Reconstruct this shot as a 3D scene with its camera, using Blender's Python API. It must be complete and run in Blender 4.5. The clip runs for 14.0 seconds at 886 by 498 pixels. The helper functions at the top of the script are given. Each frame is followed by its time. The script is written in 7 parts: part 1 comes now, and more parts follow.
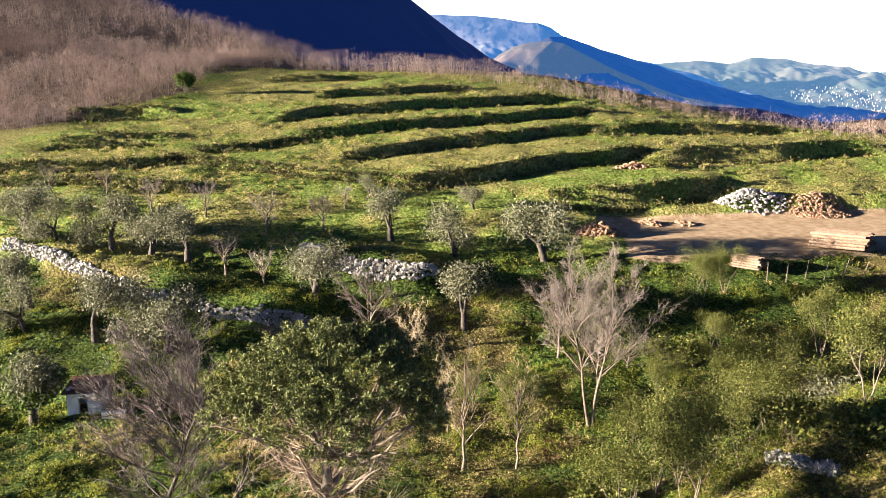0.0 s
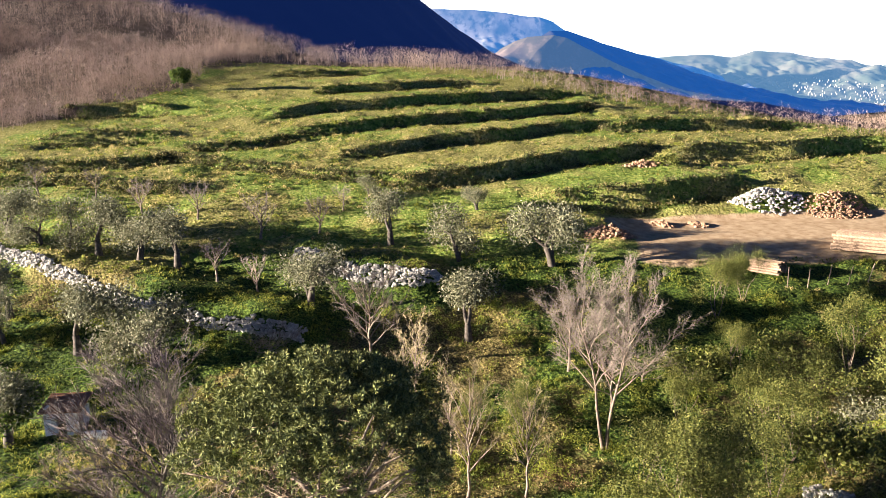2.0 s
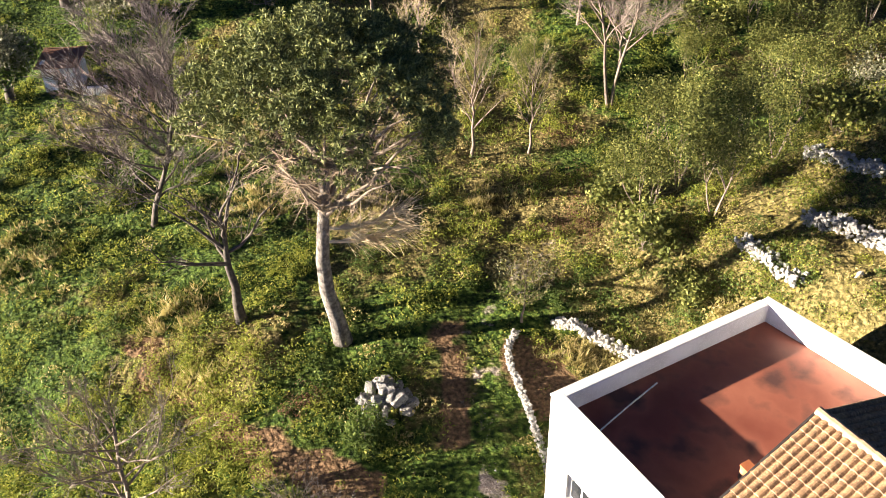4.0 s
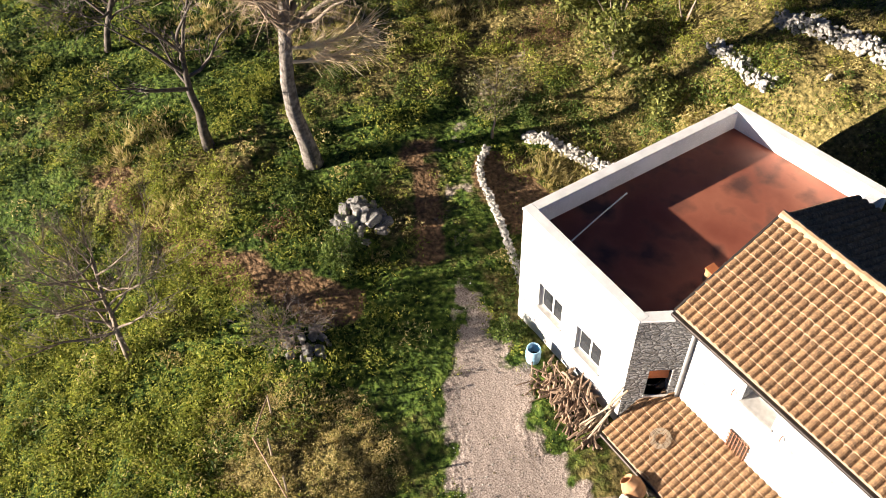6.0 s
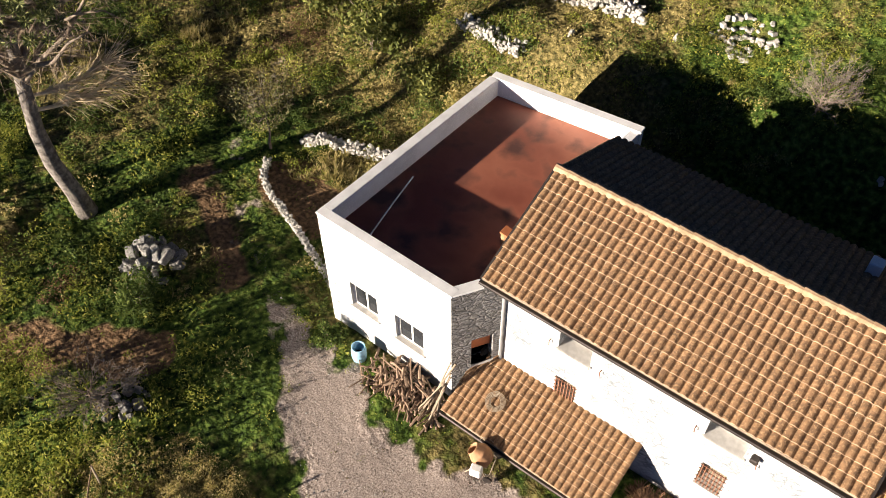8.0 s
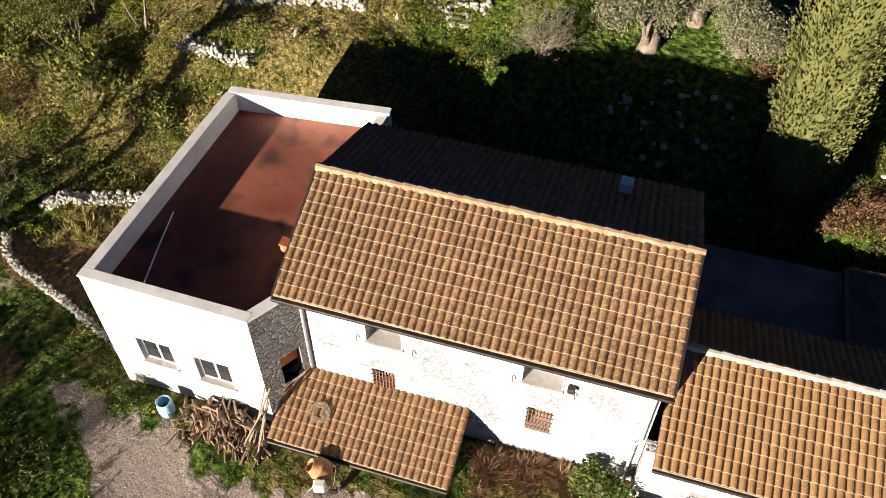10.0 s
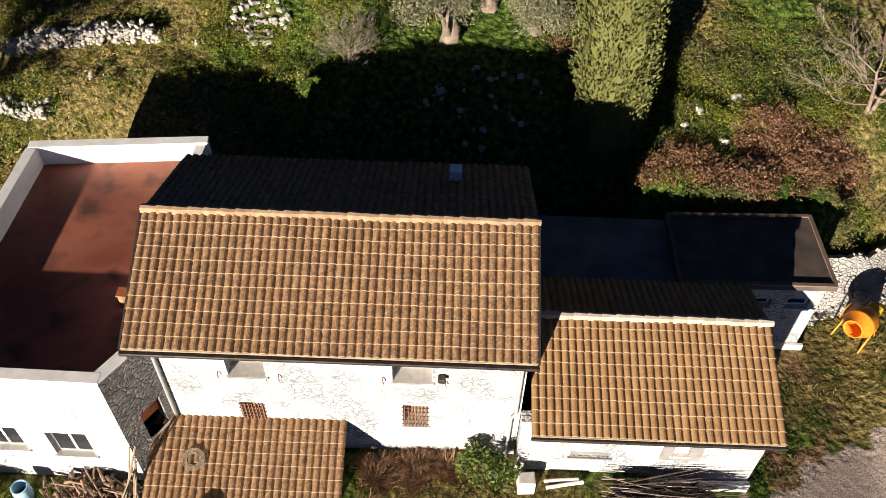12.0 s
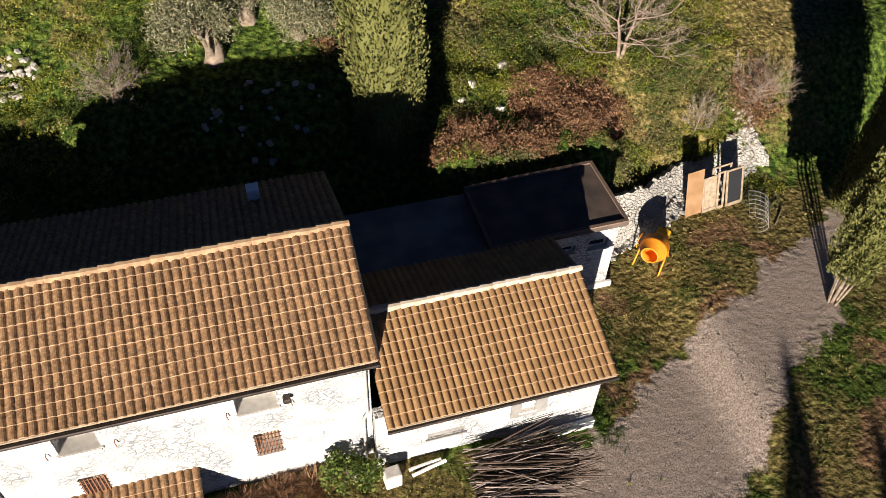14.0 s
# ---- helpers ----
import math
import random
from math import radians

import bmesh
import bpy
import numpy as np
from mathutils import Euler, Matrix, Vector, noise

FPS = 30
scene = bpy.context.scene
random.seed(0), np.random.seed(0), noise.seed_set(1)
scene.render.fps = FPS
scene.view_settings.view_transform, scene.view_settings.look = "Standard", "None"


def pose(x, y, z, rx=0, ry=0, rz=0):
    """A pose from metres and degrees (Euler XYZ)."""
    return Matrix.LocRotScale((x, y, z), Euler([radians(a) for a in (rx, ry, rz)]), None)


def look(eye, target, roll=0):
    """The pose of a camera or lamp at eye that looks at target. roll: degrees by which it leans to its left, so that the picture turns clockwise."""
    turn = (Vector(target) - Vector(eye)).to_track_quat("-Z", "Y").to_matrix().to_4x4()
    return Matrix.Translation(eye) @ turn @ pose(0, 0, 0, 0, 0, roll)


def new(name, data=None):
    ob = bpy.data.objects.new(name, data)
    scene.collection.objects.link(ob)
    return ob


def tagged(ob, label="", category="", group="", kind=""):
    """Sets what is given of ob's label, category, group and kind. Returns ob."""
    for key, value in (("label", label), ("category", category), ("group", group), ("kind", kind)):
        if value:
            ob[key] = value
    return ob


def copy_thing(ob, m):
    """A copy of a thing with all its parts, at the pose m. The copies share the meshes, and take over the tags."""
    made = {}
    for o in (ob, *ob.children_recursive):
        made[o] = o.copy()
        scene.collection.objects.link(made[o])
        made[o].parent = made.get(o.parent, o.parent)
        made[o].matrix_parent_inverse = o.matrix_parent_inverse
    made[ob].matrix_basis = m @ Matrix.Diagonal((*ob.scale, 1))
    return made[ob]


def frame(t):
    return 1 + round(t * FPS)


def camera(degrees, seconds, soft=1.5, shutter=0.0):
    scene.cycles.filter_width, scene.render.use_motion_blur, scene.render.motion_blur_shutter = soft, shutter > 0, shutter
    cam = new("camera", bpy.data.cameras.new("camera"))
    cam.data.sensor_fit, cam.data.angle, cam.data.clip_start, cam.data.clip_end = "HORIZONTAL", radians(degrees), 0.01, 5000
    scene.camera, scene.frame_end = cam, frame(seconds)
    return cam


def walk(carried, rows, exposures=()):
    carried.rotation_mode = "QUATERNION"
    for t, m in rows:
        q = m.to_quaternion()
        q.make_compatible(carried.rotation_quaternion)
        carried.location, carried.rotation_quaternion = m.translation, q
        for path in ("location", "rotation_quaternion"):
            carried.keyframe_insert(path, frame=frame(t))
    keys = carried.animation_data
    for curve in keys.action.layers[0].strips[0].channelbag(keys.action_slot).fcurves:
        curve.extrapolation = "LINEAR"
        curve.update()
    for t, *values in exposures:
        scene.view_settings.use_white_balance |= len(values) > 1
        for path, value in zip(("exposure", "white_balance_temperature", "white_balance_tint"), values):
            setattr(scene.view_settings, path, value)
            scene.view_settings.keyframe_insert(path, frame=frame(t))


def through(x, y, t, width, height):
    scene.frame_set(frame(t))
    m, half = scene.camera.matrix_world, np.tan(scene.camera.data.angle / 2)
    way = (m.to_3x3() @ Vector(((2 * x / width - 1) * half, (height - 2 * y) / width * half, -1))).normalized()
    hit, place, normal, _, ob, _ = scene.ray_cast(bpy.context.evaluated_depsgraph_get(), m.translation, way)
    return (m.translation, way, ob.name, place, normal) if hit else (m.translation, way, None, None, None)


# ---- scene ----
cam = camera(55.5, 14.0, soft=0.75)
PATH = [
    (0, (12.181, -14.039, 22.624), (10.5, -13.036, 22.212), -1.5),
    (0.5, (11.244, -13.5, 22.64), (9.563, -12.5, 22.226), -1.6),
    (1, (10.335, -12.971, 22.655), (8.653, -11.973, 22.238), -1.6),
    (1.5, (9.505, -12.476, 22.665), (7.823, -11.479, 22.244), -1.7),
    (2, (8.807, -12.044, 22.677), (7.126, -11.047, 22.253), -1.7),
    (2.5, (8.294, -11.709, 22.689), (6.611, -10.713, 22.27), -1.8),
    (3, (8.02, -11.553, 22.701), (6.37, -10.585, 22.118), -1.8),
    (3.5, (7.931, -11.565, 22.704), (6.383, -10.669, 21.809), -1.9),
    (4, (7.94, -11.663, 22.703), (6.53, -10.859, 21.535), -2.0),
    (4.2, (7.94, -11.69, 22.704), (6.591, -10.927, 21.44), -2.1),
    (6.5, (7.86, -11.68, 22.713), (6.771, -10.95, 21.204), -2.3),
    (7, (7.904, -11.645, 22.748), (6.893, -10.808, 21.238), -1.9),
    (7.5, (7.941, -11.601, 22.764), (7.012, -10.669, 21.258), -1.4),
    (8, (7.954, -11.561, 22.748), (7.131, -10.531, 21.244), -0.8),
    (8.5, (7.953, -11.512, 22.699), (7.266, -10.387, 21.195), -0.2),
    (9, (7.968, -11.479, 22.639), (7.399, -10.291, 21.134), 0.1),
    (11.5, (7.945, -11.526, 22.524), (7.829, -10.2, 21.03), 1.3),
    (12, (7.922, -11.595, 22.592), (7.907, -10.259, 21.103), 1.6),
    (12.5, (7.915, -11.665, 22.676), (8.009, -10.326, 21.194), 1.7),
    (13, (7.925, -11.7, 22.727), (8.136, -10.371, 21.248), 1.9),
    (13.5, (7.924, -11.678, 22.735), (8.247, -10.373, 21.254), 2.2),
    (14, (7.876, -11.65, 22.745), (8.297, -10.373, 21.264), 2.6),
]
# the clip's camera darkens its picture as the bright house fills it
EXPOSURE = [(0, 2.75), (3, 2.8), (3.5, 2.82), (4.2, 2.92), (6.5, 2.2), (9, 1.87), (11.5, 1.58), (14, 1.54)]
walk(cam, [(t, look(eye, target, roll)) for t, eye, target, roll in PATH], EXPOSURE)

# ---- daylight: low late-afternoon sun, clear sky ----
SUN_ELEVATION, SUN_TO = radians(10.0), Vector((0.42, 0.907, 0)).normalized()
world = bpy.data.worlds.new("sky")
scene.world = world
world.use_nodes = True
sky = world.node_tree.nodes.new("ShaderNodeTexSky")
sky.sky_type, sky.sun_disc, sky.dust_density = "NISHITA", False, 0.0
sky.air_density, sky.ozone_density = 0.13, 3.0
sky.sun_elevation, sky.sun_rotation = SUN_ELEVATION, math.atan2(-SUN_TO.x, -SUN_TO.y)
world.node_tree.links.new(sky.outputs[0], world.node_tree.nodes["Background"].inputs[0])
world.node_tree.nodes["Background"].inputs[1].default_value = 0.05
sun = new("sun", bpy.data.lights.new("sun", "SUN"))
sun.data.energy, sun.data.angle, sun.data.color = 5.0, radians(0.5), (1.0, 0.87, 0.73)
sun.matrix_world = look((0, 0, 60), Vector((0, 0, 60)) + SUN_TO * math.cos(SUN_ELEVATION) - Vector((0, 0, math.sin(SUN_ELEVATION))))

# ---- materials ----
def material(name, first, second, scale=3.0, fine=30.0, rough=0.85, bump=0.3, reach=0.02, third=None, metal=0.0, shift=0.12, glow=None):
    """Two or three colours mixed by a coarse and a fine noise, with relief; alike things differ a little in tone."""
    m = bpy.data.materials.new(name)
    m.use_nodes = True
    n, l = m.node_tree.nodes, m.node_tree.links
    bsdf = n["Principled BSDF"]
    bsdf.inputs["Roughness"].default_value, bsdf.inputs["Metallic"].default_value = rough, metal
    bsdf.inputs["Specular IOR Level"].default_value = 0.25
    where = n.new("ShaderNodeTexCoord")
    spot, shifted = n.new("ShaderNodeObjectInfo"), n.new("ShaderNodeVectorMath")
    l.new(where.outputs["Object"], shifted.inputs[0]), l.new(spot.outputs["Location"], shifted.inputs[1])
    coarse, grain = n.new("ShaderNodeTexNoise"), n.new("ShaderNodeTexNoise")
    for tex, size in ((coarse, scale), (grain, fine)):
        tex.inputs["Scale"].default_value, tex.inputs["Detail"].default_value = size, 5
        l.new(shifted.outputs[0], tex.inputs["Vector"])
    ramp = n.new("ShaderNodeValToRGB")
    ramp.color_ramp.elements[0].position, ramp.color_ramp.elements[1].position = 0.36, 0.64
    ramp.color_ramp.elements[0].color, ramp.color_ramp.elements[1].color = (*first, 1), (*second, 1)
    l.new(coarse.outputs["Fac"], ramp.inputs["Fac"])
    colour = ramp.outputs["Color"]
    if third:
        spots = n.new("ShaderNodeMapRange")
        spots.inputs["From Min"].default_value, spots.inputs["From Max"].default_value = 0.5, 0.68
        l.new(grain.outputs["Fac"], spots.inputs["Value"])
        mix = n.new("ShaderNodeMix")
        mix.data_type = "RGBA"
        mix.inputs["B"].default_value = (*third, 1)
        l.new(spots.outputs[0], mix.inputs["Factor"]), l.new(colour, mix.inputs["A"])
        colour = mix.outputs["Result"]
    one, isle, tone = n.new("ShaderNodeObjectInfo"), n.new("ShaderNodeNewGeometry"), n.new("ShaderNodeHueSaturation")
    both, span = n.new("ShaderNodeMath"), n.new("ShaderNodeMapRange")
    l.new(one.outputs["Random"], both.inputs[0]), l.new(isle.outputs["Random Per Island"], both.inputs[1])
    l.new(both.outputs[0], span.inputs["Value"])
    span.inputs["From Max"].default_value = 2.0
    span.inputs["To Min"].default_value, span.inputs["To Max"].default_value = 1 - 2 * shift, 1 + 2 * shift
    l.new(span.outputs[0], tone.inputs["Value"]), l.new(colour, tone.inputs["Color"])
    l.new(tone.outputs["Color"], bsdf.inputs["Base Color"])
    # emission tint that paints distance haze onto far things
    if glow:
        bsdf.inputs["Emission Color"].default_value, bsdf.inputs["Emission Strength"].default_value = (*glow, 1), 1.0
    if bump:
        b = n.new("ShaderNodeBump")
        b.inputs["Strength"].default_value, b.inputs["Distance"].default_value = bump, reach
        l.new(grain.outputs["Fac"], b.inputs["Height"]), l.new(b.outputs["Normal"], bsdf.inputs["Normal"])
    return m


def leaf_material(name, dark, light, third=None, through=0.25):
    """Leaves or blades: each island its own tone between two or three colours, some light passes through."""
    m = bpy.data.materials.new(name)
    m.use_nodes = True
    n, l = m.node_tree.nodes, m.node_tree.links
    bsdf = n["Principled BSDF"]
    bsdf.inputs["Roughness"].default_value, bsdf.inputs["Specular IOR Level"].default_value = 0.7, 0.2
    geo, ramp, thin, mix = n.new("ShaderNodeNewGeometry"), n.new("ShaderNodeValToRGB"), n.new("ShaderNodeBsdfTranslucent"), n.new("ShaderNodeMixShader")
    ramp.color_ramp.elements[0].color, ramp.color_ramp.elements[1].color = (*dark, 1), (*light, 1)
    if third:
        ramp.color_ramp.elements[1].position = 0.62
        ramp.color_ramp.elements.new(1.0).color = (*third, 1)
    l.new(geo.outputs["Random Per Island"], ramp.inputs["Fac"])
    l.new(ramp.outputs[0], bsdf.inputs["Base Color"]), l.new(ramp.outputs[0], thin.inputs["Color"])
    mix.inputs[0].default_value = through
    l.new(bsdf.outputs[0], mix.inputs[1]), l.new(thin.outputs[0], mix.inputs[2])
    l.new(mix.outputs[0], n["Material Output"].inputs["Surface"])
    return m


def stone_paint(name, paint, joint, size, depth, stain, bare=0.40):
    """Rubble masonry under a coat of paint: rounded stones, sunken joints, stains."""
    m = material(name, paint, stain, 1.1, 24, 0.9, 0.0)
    n, l = m.node_tree.nodes, m.node_tree.links
    bsdf = n["Principled BSDF"]
    where, warp, add = n.new("ShaderNodeTexCoord"), n.new("ShaderNodeTexNoise"), n.new("ShaderNodeVectorMath")
    squash = n.new("ShaderNodeMapping")
    squash.inputs["Scale"].default_value = (1, 1, 2.3)
    warp.inputs["Scale"].default_value = 3
    add.operation = "MULTIPLY_ADD"
    add.inputs[1].default_value = (0.25, 0.25, 0.25)
    l.new(where.outputs["Object"], warp.inputs["Vector"]), l.new(warp.outputs["Color"], add.inputs[0]), l.new(where.outputs["Object"], add.inputs[2])
    l.new(add.outputs[0], squash.inputs["Vector"])
    cells = n.new("ShaderNodeTexVoronoi")
    cells.feature = "DISTANCE_TO_EDGE"
    cells.inputs["Scale"].default_value = size
    l.new(squash.outputs[0], cells.inputs["Vector"])
    edge = n.new("ShaderNodeMapRange")
    edge.inputs["From Max"].default_value, edge.inputs["To Min"].default_value, edge.inputs["To Max"].default_value = 0.16, 1, 0
    l.new(cells.outputs["Distance"], edge.inputs["Value"])
    patch, cut, fac = n.new("ShaderNodeTexNoise"), n.new("ShaderNodeMapRange"), n.new("ShaderNodeMath")
    patch.inputs["Scale"].default_value = 0.9
    cut.inputs["From Min"].default_value, cut.inputs["From Max"].default_value = bare, bare + 0.2
    l.new(where.outputs["Object"], patch.inputs["Vector"]), l.new(patch.outputs["Fac"], cut.inputs["Value"])
    fac.operation = "MULTIPLY"
    l.new(edge.outputs[0], fac.inputs[0]), l.new(cut.outputs[0], fac.inputs[1])
    mix = n.new("ShaderNodeMix")
    mix.data_type = "RGBA"
    mix.inputs["B"].default_value = (*joint, 1)
    old = bsdf.inputs["Base Color"].links[0].from_socket
    l.new(old, mix.inputs["A"]), l.new(fac.outputs[0], mix.inputs["Factor"]), l.new(mix.outputs["Result"], bsdf.inputs["Base Color"])
    fine, hill, b = n.new("ShaderNodeTexNoise"), n.new("ShaderNodeMath"), n.new("ShaderNodeBump")
    fine.inputs["Scale"].default_value, fine.inputs["Detail"].default_value = 14, 6
    l.new(where.outputs["Object"], fine.inputs["Vector"])
    hill.operation = "SUBTRACT"
    l.new(fine.outputs["Fac"], hill.inputs[0]), l.new(edge.outputs[0], hill.inputs[1])
    b.inputs["Strength"].default_value, b.inputs["Distance"].default_value = depth, 0.03
    l.new(hill.outputs[0], b.inputs["Height"]), l.new(b.outputs["Normal"], bsdf.inputs["Normal"])
    return m


WHITE = stone_paint("limewash", (0.54, 0.54, 0.54), (0.12, 0.135, 0.147), 4.0, 0.6, (0.46, 0.455, 0.44))
WHITE_WORN = stone_paint("worn_limewash", (0.55, 0.55, 0.55), (0.16, 0.175, 0.186), 5.0, 0.35, (0.46, 0.455, 0.44), 0.54)
PLASTER = material("white_plaster", (0.78, 0.78, 0.78), (0.64, 0.635, 0.625), 1.3, 18, 0.9, 0.25, 0.01, third=(0.82, 0.81, 0.80), shift=0)
BARE_STONE = stone_paint("bare_rubble", (0.27, 0.26, 0.25), (0.12, 0.115, 0.11), 3.6, 1.0, (0.15, 0.145, 0.14), 0.1)
RUBBLE_WHITE = stone_paint("whitewashed_rubble", (0.44, 0.43, 0.41), (0.14, 0.135, 0.125), 4.5, 1.0, (0.30, 0.29, 0.27), 0.42)
COPING = material("cement_coping", (0.64, 0.63, 0.61), (0.76, 0.75, 0.73), 2.5, 25, 0.9, 0.3, 0.01)
TERRACE_RED = material("red_terrace_coat", (0.17, 0.05, 0.031), (0.30, 0.11, 0.066), 0.45, 0.9, 0.5, 0.1, 0.006, third=(0.075, 0.034, 0.027), shift=0)
TILE = material("weathered_roof_tile", (0.215, 0.125, 0.064), (0.112, 0.067, 0.037), 7.0, 16, 0.9, 0.3, 0.012, third=(0.275, 0.172, 0.092), shift=0.14)
TILE_NEW = material("ochre_roof_tile", (0.27, 0.16, 0.074), (0.20, 0.117, 0.055), 2.4, 22, 0.9, 0.3, 0.012, third=(0.32, 0.205, 0.10), shift=0.09)
TILE_EDGE = material("pale_tile_edge", (0.36, 0.25, 0.16), (0.26, 0.175, 0.11), 6, 25, 0.9, 0.2, 0.006, shift=0.15)
RIDGE_TILE = material("ridge_tile", (0.34, 0.24, 0.15), (0.25, 0.16, 0.095), 5, 20, 0.9, 0.3, 0.01, shift=0.15)
RIDGE_GREY = material("grey_ridge_tile", (0.42, 0.37, 0.30), (0.34, 0.28, 0.22), 5, 20, 0.9, 0.3, 0.01, shift=0.15)
GUTTER = material("dark_gutter_metal", (0.035, 0.03, 0.028), (0.06, 0.05, 0.045), 4, 30, 0.5, 0.1, 0.002, metal=0.6)
PIPE = material("grey_pipe", (0.30, 0.30, 0.30), (0.22, 0.22, 0.22), 4, 30, 0.5, 0.1, 0.002)
WOOD_OLD = material("old_grey_wood", (0.27, 0.22, 0.16), (0.18, 0.14, 0.10), 6, 40, 0.85, 0.4, 0.006)
WOOD_PALE = material("pale_cut_wood", (0.25, 0.175, 0.12), (0.14, 0.095, 0.066), 6, 40, 0.85, 0.4, 0.006, shift=0.25)
FRAME_WHITE = material("white_frame_paint", (0.72, 0.70, 0.66), (0.60, 0.58, 0.54), 6, 40, 0.6, 0.1, 0.002)
# near-black colour stands for the darkness of unlit insides
DARK_ROOM = material("dark_interior", (0.03, 0.028, 0.025), (0.05, 0.045, 0.04), 3, 20, 0.9, 0.0)
DOOR_ORANGE = material("orange_brown_door_paint", (0.46, 0.16, 0.06), (0.36, 0.12, 0.05), 4, 30, 0.6, 0.2, 0.003)
RUST = material("rusty_iron", (0.20, 0.09, 0.05), (0.12, 0.06, 0.04), 12, 60, 0.8, 0.3, 0.003)
SILL = material("cement_sill", (0.45, 0.43, 0.40), (0.55, 0.53, 0.50), 6, 40, 0.9, 0.3, 0.005)
EDGE_BROWN = material("brown_roof_edge", (0.11, 0.078, 0.06), (0.16, 0.11, 0.085), 3, 20, 0.85, 0.2, 0.004)
GREY_CEMENT = material("grey_cement_render", (0.15, 0.148, 0.145), (0.20, 0.195, 0.19), 4, 30, 0.9, 0.2, 0.003)
FELT = material("dark_bitumen_roof", (0.055, 0.045, 0.04), (0.10, 0.075, 0.06), 1.4, 20, 0.85, 0.3, 0.006)
FELT_GREY = material("blue_grey_roof_felt", (0.10, 0.11, 0.13), (0.16, 0.17, 0.19), 1.1, 20, 0.8, 0.2, 0.005)
BARK = material("grey_brown_bark", (0.13, 0.10, 0.075), (0.22, 0.18, 0.14), 5, 30, 0.95, 0.7, 0.03)
BARK_DARK = material("dark_bark", (0.05, 0.042, 0.035), (0.105, 0.088, 0.072), 5, 30, 0.95, 0.7, 0.03)
BARK_PINE = material("scaly_pine_bark", (0.08, 0.068, 0.06), (0.22, 0.195, 0.17), 5, 16, 0.95, 0.9, 0.05)
BARK_PALE = material("pale_bare_bark", (0.13, 0.10, 0.078), (0.225, 0.175, 0.14), 5, 30, 0.95, 0.5, 0.02)
TWIG = material("bare_twigs", (0.135, 0.11, 0.09), (0.225, 0.187, 0.158), 1.5, 8, 0.9, 0.0, shift=0.2)
TWIG_DARK = material("dark_bare_twigs", (0.14, 0.112, 0.10), (0.25, 0.205, 0.19), 1.5, 8, 0.9, 0.0, shift=0.2)
TWIG_WOOD = material("woodland_twigs", (0.25, 0.178, 0.14), (0.40, 0.30, 0.25), 0.02, 0.3, 0.9, 0.0, shift=0.22)
DEAD_WOOD = material("brown_dead_twigs", (0.13, 0.098, 0.066), (0.23, 0.175, 0.12), 1.5, 8, 0.9, 0.0, shift=0.2)
TWIG_GOLD = material("budding_twigs", (0.25, 0.205, 0.11), (0.36, 0.29, 0.17), 1.5, 8, 0.9, 0.0, shift=0.2)
TWIG_STRAW = material("dead_pine_twigs", (0.60, 0.48, 0.31), (0.50, 0.39, 0.25), 2, 9, 0.9, 0.0, shift=0.2)
PINE = leaf_material("pine_needles", (0.04, 0.055, 0.018), (0.115, 0.13, 0.04), (0.26, 0.265, 0.09), 0.05)
OLIVE = leaf_material("olive_leaves", (0.075, 0.082, 0.042), (0.16, 0.16, 0.095), (0.30, 0.285, 0.19), 0.2)
SPRING = leaf_material("young_leaves", (0.045, 0.058, 0.013), (0.11, 0.122, 0.026), (0.22, 0.215, 0.06), 0.25)
CYPRESS = leaf_material("cypress_sprays", (0.05, 0.06, 0.016), (0.10, 0.105, 0.03), (0.15, 0.14, 0.05), 0.1)
BUSH = leaf_material("bush_leaves", (0.03, 0.055, 0.013), (0.085, 0.125, 0.024), (0.16, 0.20, 0.045), 0.35)
GRASS = leaf_material("grass_blades", (0.075, 0.105, 0.016), (0.165, 0.19, 0.03), (0.29, 0.285, 0.065), 0.5)
GRASS_DRY = leaf_material("dry_grass_blades", (0.23, 0.20, 0.065), (0.38, 0.32, 0.12), (0.52, 0.42, 0.22), 0.5)
WEED = leaf_material("tall_weeds", (0.11, 0.132, 0.02), (0.22, 0.245, 0.036), (0.34, 0.325, 0.07), 0.5)
SCRUB = leaf_material("bank_scrub", (0.05, 0.055, 0.02), (0.10, 0.10, 0.035), (0.19, 0.16, 0.08), 0.2)
STRAW = leaf_material("dead_straw", (0.085, 0.047, 0.027), (0.18, 0.10, 0.056), (0.30, 0.185, 0.105), 0.2)
STONE = material("pale_limestone", (0.36, 0.345, 0.315), (0.22, 0.205, 0.185), 4, 22, 0.95, 0.6, 0.03, third=(0.48, 0.465, 0.43), shift=0.16)
BOULDER = material("grey_weathered_rock", (0.24, 0.23, 0.215), (0.11, 0.105, 0.095), 5, 18, 0.95, 0.9, 0.05, third=(0.32, 0.31, 0.29), shift=0.2)
STONE_WARM = material("warm_broken_stone", (0.34, 0.21, 0.13), (0.24, 0.15, 0.10), 4, 22, 0.95, 0.6, 0.03, shift=0.2)
BLUE = material("blue_plastic", (0.22, 0.42, 0.58), (0.30, 0.50, 0.64), 3, 20, 0.45, 0.05, 0.002)
MIXER = material("orange_mixer_paint", (0.75, 0.27, 0.02), (0.60, 0.20, 0.02), 4, 20, 0.5, 0.2, 0.003)
MIXER_TAN = material("faded_mixer_drum", (0.26, 0.135, 0.065), (0.34, 0.19, 0.10), 5, 20, 0.7, 0.2, 0.003)

# ---- the lie of the land ----
# u runs up the hill, v across it to the valley side
def uv_of(x, y):
    return -0.86 * (x - 8) + 0.51 * (y + 11.6), 0.51 * (x - 8) + 0.86 * (y + 11.6)


def xy_of(u, v):
    return 8 - 0.86 * u + 0.51 * v, -11.6 + 0.51 * u + 0.86 * v


